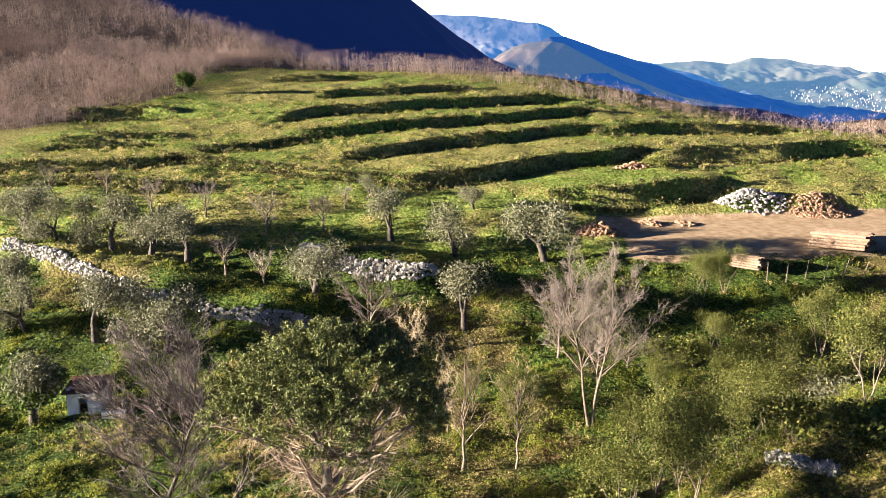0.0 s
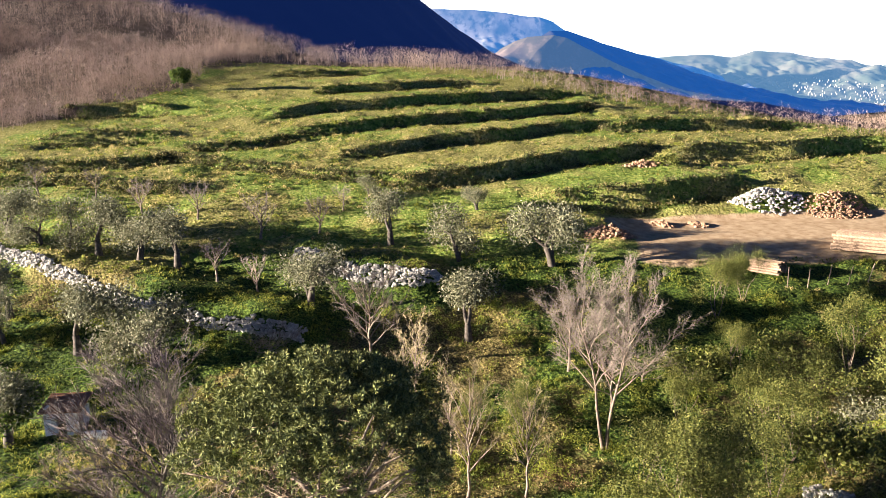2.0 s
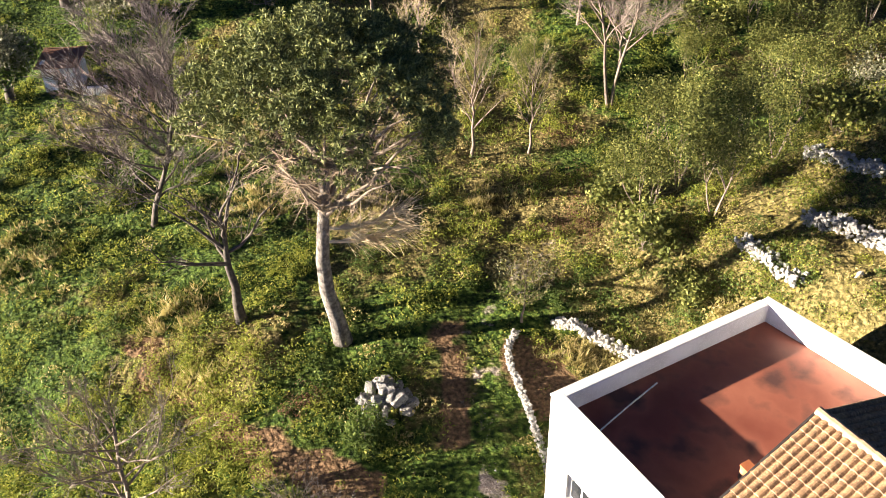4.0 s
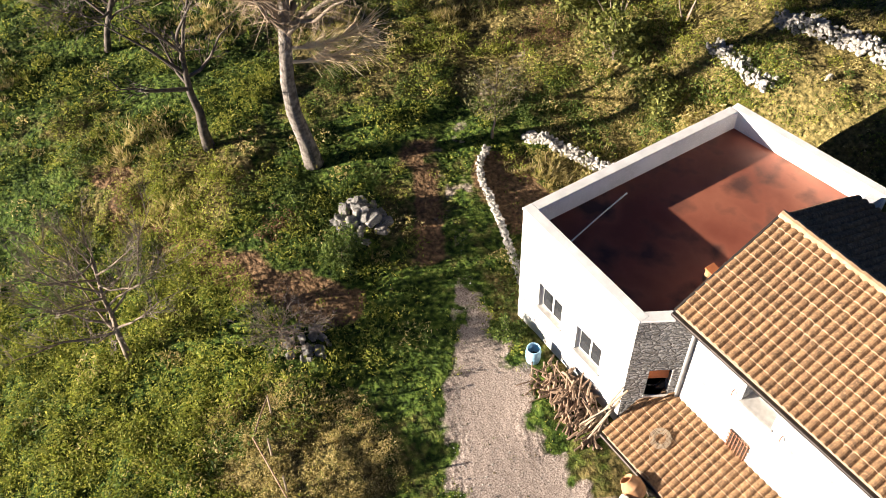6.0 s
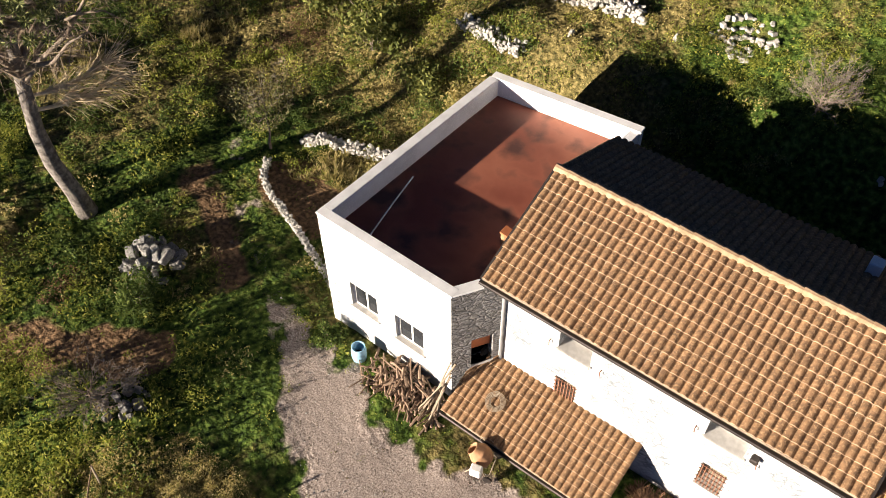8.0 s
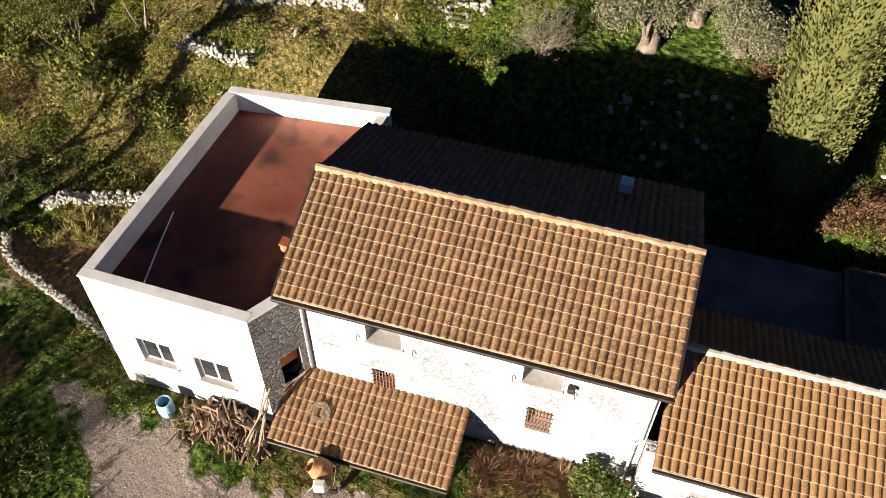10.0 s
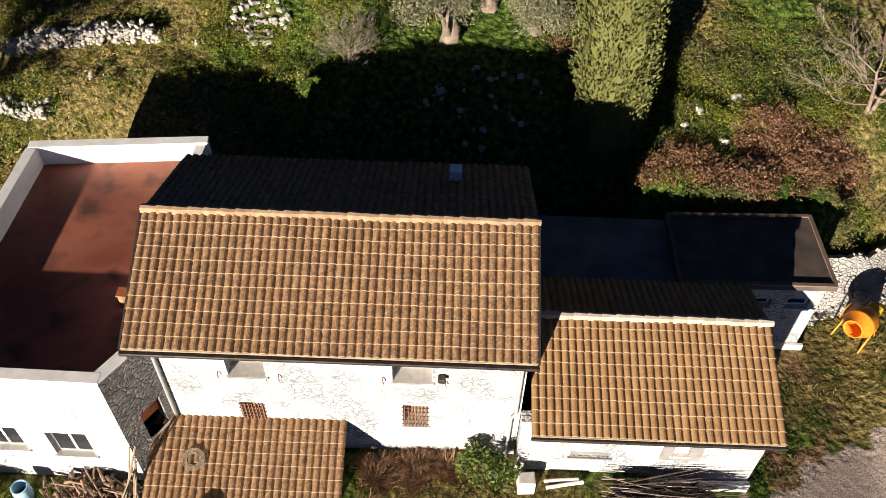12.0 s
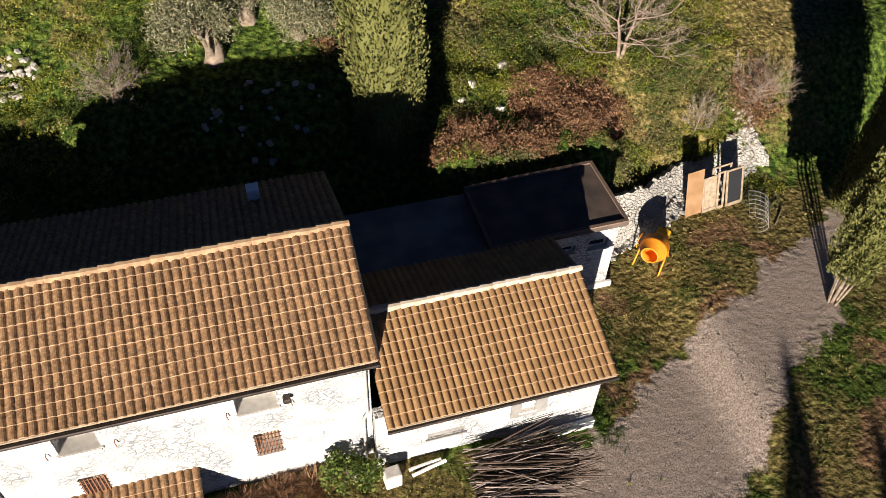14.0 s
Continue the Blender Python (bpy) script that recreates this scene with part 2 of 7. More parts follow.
def smooth(a, b, s):
    s = np.clip((s - a) / (b - a), 0, 1)
    return s * s * (3 - 2 * s)


def waves(x, y, size, seed=0):
    """A cheap smooth noise from -1 to 1 for arrays."""
    out = 0
    for k in range(6):
        a = 1.3 + 2.399 * (k + 7 * seed)
        f = (1 + 0.37 * k) / size * 2.2
        out = out + np.sin((x * math.cos(a) + y * math.sin(a)) * f + 1.7 * k + seed + 0.8 * np.sin((y * math.cos(a) - x * math.sin(a)) * f * 0.6 + k)) / 6
    return out * 1.6


def along(x, y, points):
    """Distance from a line of points."""
    best = np.full(np.shape(x), 1e9)
    for (ax, ay), (bx, by) in zip(points, points[1:]):
        dx, dy = bx - ax, by - ay
        s = np.clip(((x - ax) * dx + (y - ay) * dy) / (dx * dx + dy * dy), 0, 1)
        best = np.minimum(best, np.hypot(x - ax - s * dx, y - ay - s * dy))
    return best


# banks of the terraced field: distance up the hill, height, slant, and the stretch across it
TERRACES = ((95.3, 1.5, 0.42, -3, 27), (114.7, 1.3, 0.42, -12, 24), (131.0, 1.4, 0.42, -20, 26), (148.0, 1.5, 0.36, -26, 24), (166.0, 1.3, 0.3, -22, 6),
            (100.5, 2.0, 0.1, 30, 58), (121.0, 1.6, 0.1, 25, 54), (87.0, 1.9, 0.12, 13, 33), (121.8, 1.6, 0.0, -57, -40), (143.7, 1.8, 0.0, -64, -46), (184.0, 1.0, 0.1, -34, -14))
# rougher, worn banks on the hill's flank
WORN_BANKS = ((91.9, 0.6, -0.49, -36, -3), (109.5, 0.9, 0.05, -64, -36), (87.5, 0.6, -0.25, -55, -30), (122.0, 0.7, 0.2, -34, -20))


def hill(u, v):
    z = np.interp(u, [40, 46, 50, 55, 62, 70, 78, 90, 96, 110, 130, 150, 170, 190, 230], [-0.1, -0.1, 0.3, 1.2, 2.9, 4.6, 6.2, 8.6, 10.0, 12.0, 14.7, 17.6, 20.2, 22.6, 24])
    bend = 1.2 * waves(u, v, 16, 3)
    for at, high, slant, left, right in TERRACES + WORN_BANKS:
        w = u - slant * v + bend
        z = z + smooth(left - 3, left + 3, v) * smooth(right + 2, right - 2, v) * 1.35 * high * (smooth(at, at + 0.9, w) - smooth(at - 9, at + 9, w))
    yard = smooth(71, 74, u) * smooth(88, 85.5, u) * smooth(16, 20, v) * smooth(60, 54, v)
    z = z * (1 - yard) + yard * (5.6 + 0.05 * (u - 74))
    low, up = u + 0.53 * v, u + 0.58 * v
    z = z + 1.2 * smooth(53.2, 54.9, low) * smooth(62, 56, low) * smooth(-8, -12, v) * smooth(-50, -44, v)
    z = z + 1.3 * smooth(65.6, 67.2, up) * smooth(74, 68, up) * smooth(-15, -12, v) * smooth(1.5, -0.5, v)
    fall = smooth(20, 120, v) * 16 + smooth(-20, 60, v) * 4
    z = z - smooth(95, 190, u) * fall
    z = z + 0.14 * np.maximum(u - 232, 0) * smooth(-12, -60, v) + 0.135 * np.clip(-20 - v, 0, 230) * smooth(140, 260, u)
    past = np.maximum(u - 235 - np.clip(-v - 30, 0, 220) * 1.2, 0)
    z = z - 0.42 * past
    return np.maximum(z, -190 + 12 * waves(u, v, 900, 5))


WEST_TRACK = [(2.0, -4.0), (-1.5, -4.2), (-4.2, -3.4), (-6.0, -2.2), (-8.5, -0.6), (-12.5, 1.4), (-15.5, 4.5), (-18, 9)]
EAST_DRIVE = [(3, -6.5), (12, -4.6), (17.5, -2.3), (20.6, -0.6), (23.3, 1.2), (26.6, 3.3), (33, 6), (42, 9)]


EARTH_PATH = [(-21.1, -9.7), (-17.3, -9.5), (-14.1, -8.2), (-11.5, -7.1), (-9.5, -5.1)]
EARTH_TRACK = [(-15.1, 1.4), (-12.4, 0.2), (-9.5, -1.3)]


def gravel_at(x, y):
    """How far the ground is gravel: the track west of the house and the drive east of it."""
    ragged = 0.6 * waves(x, y, 2.5, 1) + 0.45 * waves(x, y, 0.9, 7)
    wide = 0.35 + 1.1 * smooth(-6, -2.5, x)
    west = smooth(wide + 0.5, wide - 0.3, along(x, y, WEST_TRACK) + ragged) * (0.4 + 0.6 * smooth(-8.5, -5, x))
    wide = 2.1 - 0.75 * smooth(19, 26, x)
    return np.maximum(west, smooth(wide + 0.4, wide - 0.3, along(x, y, EAST_DRIVE) + 0.6 * ragged))


def relief(x, y, u, v):
    """Tussocks and hollows of rough ground, none on the track, the yard or beside the house."""
    yard = smooth(70, 73, u) * smooth(87, 85.5, u) * smooth(15, 19, v) * smooth(62, 56, v)
    calm = 1 - np.clip(gravel_at(x, y) + yard, 0, 1)
    off = smooth(1.0, 3.5, along(x, y, [(-5.5, 4), (0, 4), (10, 4), (17, 2), (20, 6.5)]) - 2.6)
    lawn = 1 - 0.75 * smooth(15, 18, x) * smooth(9, 7, y)
    bumps = 0.08 * waves(x, y, 0.62, 5) + 0.1 * waves(x, y, 1.1, 2) + 0.14 * waves(x, y, 2.4, 3) + 0.3 * smooth(20, 60, u) * waves(x, y, 6, 4)
    return calm * off * lawn * bumps * (1 - 0.45 * smooth(72, 95, u)) * smooth(900, 300, np.abs(u))


def ground_z(x, y):
    u, v = uv_of(x, y)
    front = -0.62 - 0.6 * (smooth(0.7, -2.6, y) * smooth(12, 6, x) + smooth(6, -10, y) * smooth(6, 12, x))
    near = front * smooth(-14, -5, x)
    bank = 3.0 + 0.55 * smooth(-9, -4, x) * smooth(15, 12.5, x) + 1.1 * smooth(0.5, 5, x) * smooth(15, 12.5, x)
    north = (0.5 * smooth(7.5, 9.5, y) + bank * smooth(8.5, 13.3, y) + (0.46 - 0.16 * smooth(-1, 4, x)) * np.clip(y - 14, 0, 9) + 0.03 * np.clip(y - 24, 0, 50)) * smooth(-22, -7, x)
    z = near * (1 - smooth(7, 10, y)) + north
    z = np.maximum(z, (3.35 * smooth(8.3, 9.1, y) - 0.6) * smooth(13.6, 14.6, x) * smooth(22.5, 21.0, x))
    side = smooth(30, 75, v) * smooth(60, 20, u)
    z = z * (1 - smooth(38, 50, u)) + np.where(u > 38, hill(u, v), 0) * smooth(38, 46, u)
    z = z - 0.24 * np.clip(-8.5 - 0.25 * (x + 8) - y, 0, 14) * smooth(-2, -7, x) * smooth(34, 20, u)
    z = z - 0.12 * np.maximum(-22 - y, 0) * smooth(20, 0, u)
    z = z - 0.22 * np.maximum(v - 75, 0) * smooth(110, 60, u)
    z = z + relief(x, y, u, v)
    return np.maximum(z, -190 + 12 * waves(u, v, 900, 5))
# ---- end of the lie of the land ----


# ---- mesh helpers ----
def link(name, verts, faces, mat, parent=None, label="", smooth_faces=False):
    me = bpy.data.meshes.new(name)
    me.from_pydata(verts, [], faces)
    me.materials.append(mat)
    if smooth_faces:
        me.polygons.foreach_set("use_smooth", [True] * len(me.polygons))
    me.update()
    ob = new(name, me)
    if parent:
        ob.parent = parent
    if label:
        ob["label"] = label
    return ob


def part(name, bm, mat, parent=None, label=""):
    me = bpy.data.meshes.new(name)
    bm.normal_update()
    bm.to_mesh(me)
    bm.free()
    me.materials.append(mat)
    ob = new(name, me)
    if parent:
        ob.parent = parent
    if label:
        ob["label"] = label
    return ob


def thing(name, at, label, category, group="", rz=0.0):
    ob = new(name)
    ob.matrix_basis = pose(*at, 0, 0, rz)
    return tagged(ob, label, category, group)


def box(x0, y0, z0, x1, y1, z1, bevel=0.0, bm=None, turn=None):
    """A box between two corners, in a bmesh of its own or added to one."""
    bm = bm or bmesh.new()
    made = bmesh.ops.create_cube(bm, size=1.0)["verts"]
    for v in made:
        v.co = Vector(((x0 + x1) / 2 + v.co.x * (x1 - x0), (y0 + y1) / 2 + v.co.y * (y1 - y0), (z0 + z1) / 2 + v.co.z * (z1 - z0)))
    if bevel:
        bmesh.ops.bevel(bm, geom=list({e for v in made for e in v.link_edges}), offset=bevel, segments=1, affect="EDGES")
    if turn is not None:
        bmesh.ops.transform(bm, matrix=turn, verts=bm.verts)
    return bm


class Soup:
    """Collects tubes, leaves and blades, to become one mesh."""

    def __init__(self):
        self.v, self.f = [], []

    def tube(self, a, b, ra, rb, sides=5):
        axis = (b - a)
        if axis.length < 1e-5:
            return
        axis.normalize()
        p = axis.orthogonal().normalized()
        q = axis.cross(p)
        n = len(self.v)
        ring = [(math.cos(6.2832 * k / sides), math.sin(6.2832 * k / sides)) for k in range(sides)]
        self.v += [a + (p * c + q * s) * ra for c, s in ring]
        if rb < 0.004 and sides < 5:
            self.v.append(b.copy())
            self.f += [(n + k, n + (k + 1) % sides, n + sides) for k in range(sides)]
        else:
            self.v += [b + (p * c + q * s) * rb for c, s in ring]
            self.f += [(n + k, n + (k + 1) % sides, n + sides + (k + 1) % sides, n + sides + k) for k in range(sides)]

    def limb(self, points, radii, sides=6):
        """A limb through points, its rings joined."""
        n, count = len(self.v), len(points)
        for k, (c, r) in enumerate(zip(points, radii)):
            axis = (points[min(k + 1, count - 1)] - points[max(k - 1, 0)]).normalized()
            p = (Vector((0.31, 0.95, 0.05)) - axis * axis.dot(Vector((0.31, 0.95, 0.05)))).normalized()
            q = axis.cross(p)
            self.v += [c + (p * math.cos(6.2832 * j / sides) + q * math.sin(6.2832 * j / sides)) * r for j in range(sides)]
        for k in range(count - 1):
            for j in range(sides):
                a, b = n + k * sides + j, n + k * sides + (j + 1) % sides
                self.f.append((a, b, b + sides, a + sides))
        self.f.append(tuple(n + (count - 1) * sides + j for j in range(sides)))

    def leaf(self, c, along_, across, long, wide):
        n = len(self.v)
        a, s = along_ * long / 2, across * wide / 2
        self.v += [c - a, c + s, c + a, c - s]
        self.f.append((n, n + 1, n + 2, n + 3))

    def link(self, name, mat, parent=None, label="", smooth_faces=False):
        return link(name, self.v, self.f, mat, parent, label, smooth_faces)


def random_unit(rng):
    z, a = rng.uniform(-1, 1), rng.uniform(0, 6.2832)
    r = math.sqrt(1 - z * z)
    return Vector((r * math.cos(a), r * math.sin(a), z))


# ---- ground ----

def steps(*spans):
    out = [spans[0][0]]
    for a, b, s in spans:
        n = max(1, round((b - a) / s))
        out += [a + (b - a) * (k + 1) / n for k in range(n)]
    return np.array(out)


def build_ground():
    us = steps((-4500, -300, 420), (-300, -40, 20), (-40, -24, 2), (-24, 60, 0.52), (60, 110, 0.6), (110, 200, 0.8), (200, 340, 6), (340, 900, 40), (900, 4500, 400))
    vs = steps((-4500, -320, 420), (-320, -90, 12), (-90, -45, 1.2), (-45, 50, 0.6), (50, 75, 0.9), (75, 200, 6), (200, 900, 50), (900, 4500, 400))
    u, v = np.meshgrid(us, vs, indexing="ij")
    x, y = xy_of(u, v)
    z = ground_z(x, y)
    gravel = gravel_at(x, y)
    yard = smooth(70, 73, u) * smooth(87, 85.5, u) * smooth(16, 20, v + 2 * waves(u, v, 9, 2)) * smooth(62, 54, v)
    soil = np.maximum(smooth(1.2, 0.4, along(x, y, EARTH_PATH) + 0.5 * waves(x, y, 2, 6)), 0.25 * smooth(0.4, 0.9, waves(x, y, 5, 9)) * smooth(62, 40, u))
    soil = np.maximum(soil, 0.8 * smooth(0.9, 0.3, along(x, y, EARTH_TRACK) + 0.4 * waves(x, y, 1.5, 6)))
    soil = np.maximum(soil, smooth(1.6, 0.9, along(x, y, [(-11.5, 3.2), (-9.5, 2.6), (-8.0, 3.5)])))
    soil = np.maximum(soil, 0.75 * smooth(-0.1, 0.45, waves(x, y, 2.2, 4)) * smooth(16.5, 18, x) * smooth(8, 6, y) * smooth(31, 27, x))
    dry = np.clip(0.5 + 0.55 * waves(x, y, 24, 4) + 0.4 * waves(x, y, 7, 8) + 0.12 * smooth(80, 125, u) + 0.22 * smooth(-5, -2, x) * smooth(9, 7, y) + 0.3 * smooth(8, 12, x) * smooth(8, 10, y), 0, 1)
    wood = np.maximum(smooth(200, 206, u), smooth(-40, -58, v + 8 * waves(u, v, 30, 2)) * smooth(-2, 8, u - np.interp(v, [-95, -68, -61, -54, -50], [124, 131, 141, 153, 160])))
    field = smooth(64, 84, u + 3 * waves(u, v, 12, 7))
    verts = np.stack([x, y, z], -1).reshape(-1, 3)
    nu, nv = u.shape
    at = np.arange(nu * nv).reshape(nu, nv)
    faces = np.stack([at[:-1, :-1], at[1:, :-1], at[1:, 1:], at[:-1, 1:]], -1).reshape(-1, 4)
    me = bpy.data.meshes.new("ground")
    me.vertices.add(len(verts)), me.loops.add(faces.size), me.polygons.add(len(faces))
    me.vertices.foreach_set("co", verts.ravel())
    me.loops.foreach_set("vertex_index", faces.ravel())
    me.polygons.foreach_set("loop_start", np.arange(0, faces.size, 4))
    me.polygons.foreach_set("use_smooth", np.ones(len(faces), bool))
    for name, value in (("gravel", gravel), ("yard", yard), ("soil", soil), ("dry", dry), ("wood", wood), ("field", field)):
        me.attributes.new(name, "FLOAT", "POINT").data.foreach_set("value", value.ravel().astype(np.float32))
    me.update(calc_edges=True)
    me.validate()
    me.materials.append(ground_material())
    return tagged(new("ground", me), "uneven green and straw-yellow meadow with gravel track and bare earth", "ground", kind="structure")


def ground_material():
    m = bpy.data.materials.new("meadow")
    m.use_nodes = True
    n, l = m.node_tree.nodes, m.node_tree.links
    bsdf = n["Principled BSDF"]
    bsdf.inputs["Roughness"].default_value, bsdf.inputs["Specular IOR Level"].default_value = 0.95, 0.1
    where = n.new("ShaderNodeTexCoord")

    def noise_at(scale, detail=5):
        tex = n.new("ShaderNodeTexNoise")
        tex.inputs["Scale"].default_value, tex.inputs["Detail"].default_value = scale, detail
        l.new(where.outputs["Object"], tex.inputs["Vector"])
        return tex.outputs["Fac"]

    def ramp(fac, *stops):
        r = n.new("ShaderNodeValToRGB")
        r.color_ramp.elements[0].position, r.color_ramp.elements[0].color = stops[0][0], (*stops[0][1], 1)
        r.color_ramp.elements[1].position, r.color_ramp.elements[1].color = stops[-1][0], (*stops[-1][1], 1)
        for p, c in stops[1:-1]:
            r.color_ramp.elements.new(p).color = (*c, 1)
        l.new(fac, r.inputs["Fac"])
        return r.outputs["Color"]

    def mixed(a, b, name, spread, lift=0.0):
        """b over a where the named layer is strong, its edge broken up by noise."""
        attr, add, cut, mix = n.new("ShaderNodeAttribute"), n.new("ShaderNodeMath"), n.new("ShaderNodeMapRange"), n.new("ShaderNodeMix")
        attr.attribute_name = name
        add.operation = "MULTIPLY_ADD"
        add.inputs[1].default_value = spread
        l.new(broken, add.inputs[0]), l.new(attr.outputs["Fac"], add.inputs[2])
        cut.inputs["From Min"].default_value, cut.inputs["From Max"].default_value = 0.4 + spread / 2 - lift, 0.65 + spread / 2 - lift
        l.new(add.outputs[0], cut.inputs["Value"])
        mix.data_type = "RGBA"
        l.new(cut.outputs[0], mix.inputs["Factor"]), l.new(a, mix.inputs["A"]), l.new(b, mix.inputs["B"])
        return mix.outputs["Result"]

    broken, fine = noise_at(1.6, 10), noise_at(22, 6)
    lush = ramp(noise_at(4.5, 12), (0.34, (0.010, 0.020, 0.004)), (0.48, (0.036, 0.064, 0.010)), (0.6, (0.085, 0.128, 0.022)), (0.72, (0.165, 0.19, 0.045)))
    straw = ramp(noise_at(6, 12), (0.34, (0.05, 0.045, 0.016)), (0.5, (0.12, 0.098, 0.034)), (0.7, (0.26, 0.205, 0.085)))
    pasture = ramp(noise_at(2.2, 14), (0.34, (0.06, 0.10, 0.017)), (0.48, (0.135, 0.19, 0.035)), (0.6, (0.215, 0.255, 0.058)), (0.72, (0.34, 0.33, 0.12)))
    hay = ramp(noise_at(3, 14), (0.34, (0.10, 0.10, 0.028)), (0.5, (0.20, 0.195, 0.055)), (0.7, (0.36, 0.30, 0.125)))
    earth = ramp(noise_at(6, 12), (0.3, (0.07, 0.045, 0.024)), (0.7, (0.25, 0.155, 0.085)))
    stones = ramp(noise_at(20, 15), (0.34, (0.13, 0.10, 0.082)), (0.45, (0.26, 0.21, 0.18)), (0.55, (0.33, 0.275, 0.24)), (0.66, (0.46, 0.395, 0.35)))
    sand = ramp(noise_at(1.2, 8), (0.35, (0.30, 0.205, 0.12)), (0.65, (0.46, 0.345, 0.225)))
    litter = ramp(noise_at(0.5, 10), (0.35, (0.07, 0.05, 0.036)), (0.65, (0.15, 0.11, 0.08)))
    colour = mixed(lush, straw, "dry", 0.9, -0.12)
    colour = mixed(colour, mixed(pasture, hay, "dry", 0.9), "field", 0.3)
    colour = mixed(colour, earth, "soil", 0.8)
    colour = mixed(colour, litter, "wood", 0.5)
    colour = mixed(colour, sand, "yard", 0.3, 0.1)
    colour = mixed(colour, stones, "gravel", 1.7)
    l.new(colour, bsdf.inputs["Base Color"])
    tufts, b = n.new("ShaderNodeBump"), n.new("ShaderNodeBump")
    smooth_gravel = n.new("ShaderNodeAttribute")
    smooth_gravel.attribute_name = "gravel"
    even_yard, both = n.new("ShaderNodeAttribute"), n.new("ShaderNodeMath")
    even_yard.attribute_name = "yard"
    both.operation = "MAXIMUM"
    l.new(smooth_gravel.outputs["Fac"], both.inputs[0]), l.new(even_yard.outputs["Fac"], both.inputs[1])
    even = n.new("ShaderNodeMapRange")
    even.inputs["To Min"].default_value, even.inputs["To Max"].default_value = 1.0, 0.12
    l.new(both.outputs[0], even.inputs["Value"]), l.new(even.outputs[0], tufts.inputs["Strength"])
    tufts.inputs["Distance"].default_value = 0.28
    l.new(noise_at(3.6, 10), tufts.inputs["Height"])
    b.inputs["Distance"].default_value = 0.03
    l.new(even.outputs[0], b.inputs["Strength"])
    l.new(fine, b.inputs["Height"]), l.new(tufts.outputs["Normal"], b.inputs["Normal"]), l.new(b.outputs["Normal"], bsdf.inputs["Normal"])
    return m


build_ground()


# ---- distance ----
def ridge(name, crest, foot, high, mat, rough, label, rows=26, columns=150, seed=1, cliff=0.0):
    """A mountain: a crest line (u, v, z), sloping down to a foot shifted by (du, dv) and at its own height, broken by gullies."""
    c = np.array(crest, float)
    s = np.linspace(0, len(c) - 1, columns)
    line = np.stack([np.interp(s, np.arange(len(c)), c[:, k]) for k in range(3)], -1)
    line[:, 2] += rough * 0.12 * waves(line[:, 1], line[:, 0], rough * 5, seed)
    q = np.linspace(0, 1, rows)[:, None]
    fall = line[None, :, 2] * 0 + (high - line[None, :, 2])
    u = line[None, :, 0] + foot[0] * q
    v = line[None, :, 1] + foot[1] * q
    z = line[None, :, 2] + fall * (cliff * smooth(0.0, 0.07, q) + (1 - cliff) * q ** 0.85)
    z = z + rough * np.sin(np.pi * q) * (0.6 * waves(v, u, rough * 9, seed + 1) + 0.4 * waves(v, u, rough * 3.5, seed + 2) + 0.25 * waves(v, u, rough * 1.3, seed + 3))
    x, y = xy_of(u, v)
    verts = np.stack([x, y, z], -1).reshape(-1, 3)
    back = np.stack([*xy_of(line[:, 0] + 300, line[:, 1]), np.full(columns, high)], -1)
    verts = np.concatenate([back, verts])
    faces = [(r * columns + k, r * columns + k + 1, (r + 1) * columns + k + 1, (r + 1) * columns + k) for r in range(rows) for k in range(columns - 1)]
    ob = link(name, verts.tolist(), faces, mat, None, "", True)
    return tagged(ob, label, "mountain", kind="structure")


# distance haze painted in as blue emission; shaded slopes also coloured near-black
HILL_DARK = material("haze_glow_wooded_shade", (0.006, 0.008, 0.008), (0.012, 0.013, 0.011), 0.01, 0.08, 1.0, 0.0, shift=0, glow=(0.0005, 0.0018, 0.0108))
MESA = material("haze_glow_cliff_mountain", (0.03, 0.042, 0.038), (0.20, 0.185, 0.165), 0.011, 0.035, 1.0, 0.0, third=(0.022, 0.034, 0.03), shift=0, glow=(0.006, 0.028, 0.08))
HILL_BROWN = material("haze_glow_brown_hill", (0.105, 0.07, 0.05), (0.06, 0.052, 0.032), 0.006, 0.04, 1.0, 0.0, third=(0.13, 0.095, 0.068), shift=0, glow=(0.008, 0.02, 0.045))
HILL_BLUE = material("haze_glow_shaded_slope", (0.012, 0.016, 0.016), (0.03, 0.03, 0.025), 0.01, 0.05, 1.0, 0.0, shift=0, glow=(0.0018, 0.014, 0.056))
HILL_FAR = material("haze_glow_far_hills", (0.04, 0.052, 0.032), (0.11, 0.095, 0.07), 0.004, 0.02, 1.0, 0.0, third=(0.022, 0.032, 0.02), shift=0, glow=(0.014, 0.034, 0.064))
# the village walls carry the same painted haze glow
VILLAGE = material("haze_glow_white_walls", (0.30, 0.29, 0.27), (0.22, 0.18, 0.15), 0.02, 0.2, 1.0, 0.0, shift=0.2, glow=(0.015, 0.03, 0.05))


def crest_at(far, points, turn=0.0):
    """Crest points from directions (across, up) as seen from the drone, at a distance."""
    return [(far * (1 + turn * (a + 0.3)) - 5, a * far * (1 + turn * (a + 0.3)), 22.6 + b * far * (1 + turn * (a + 0.3))) for a, b in points]


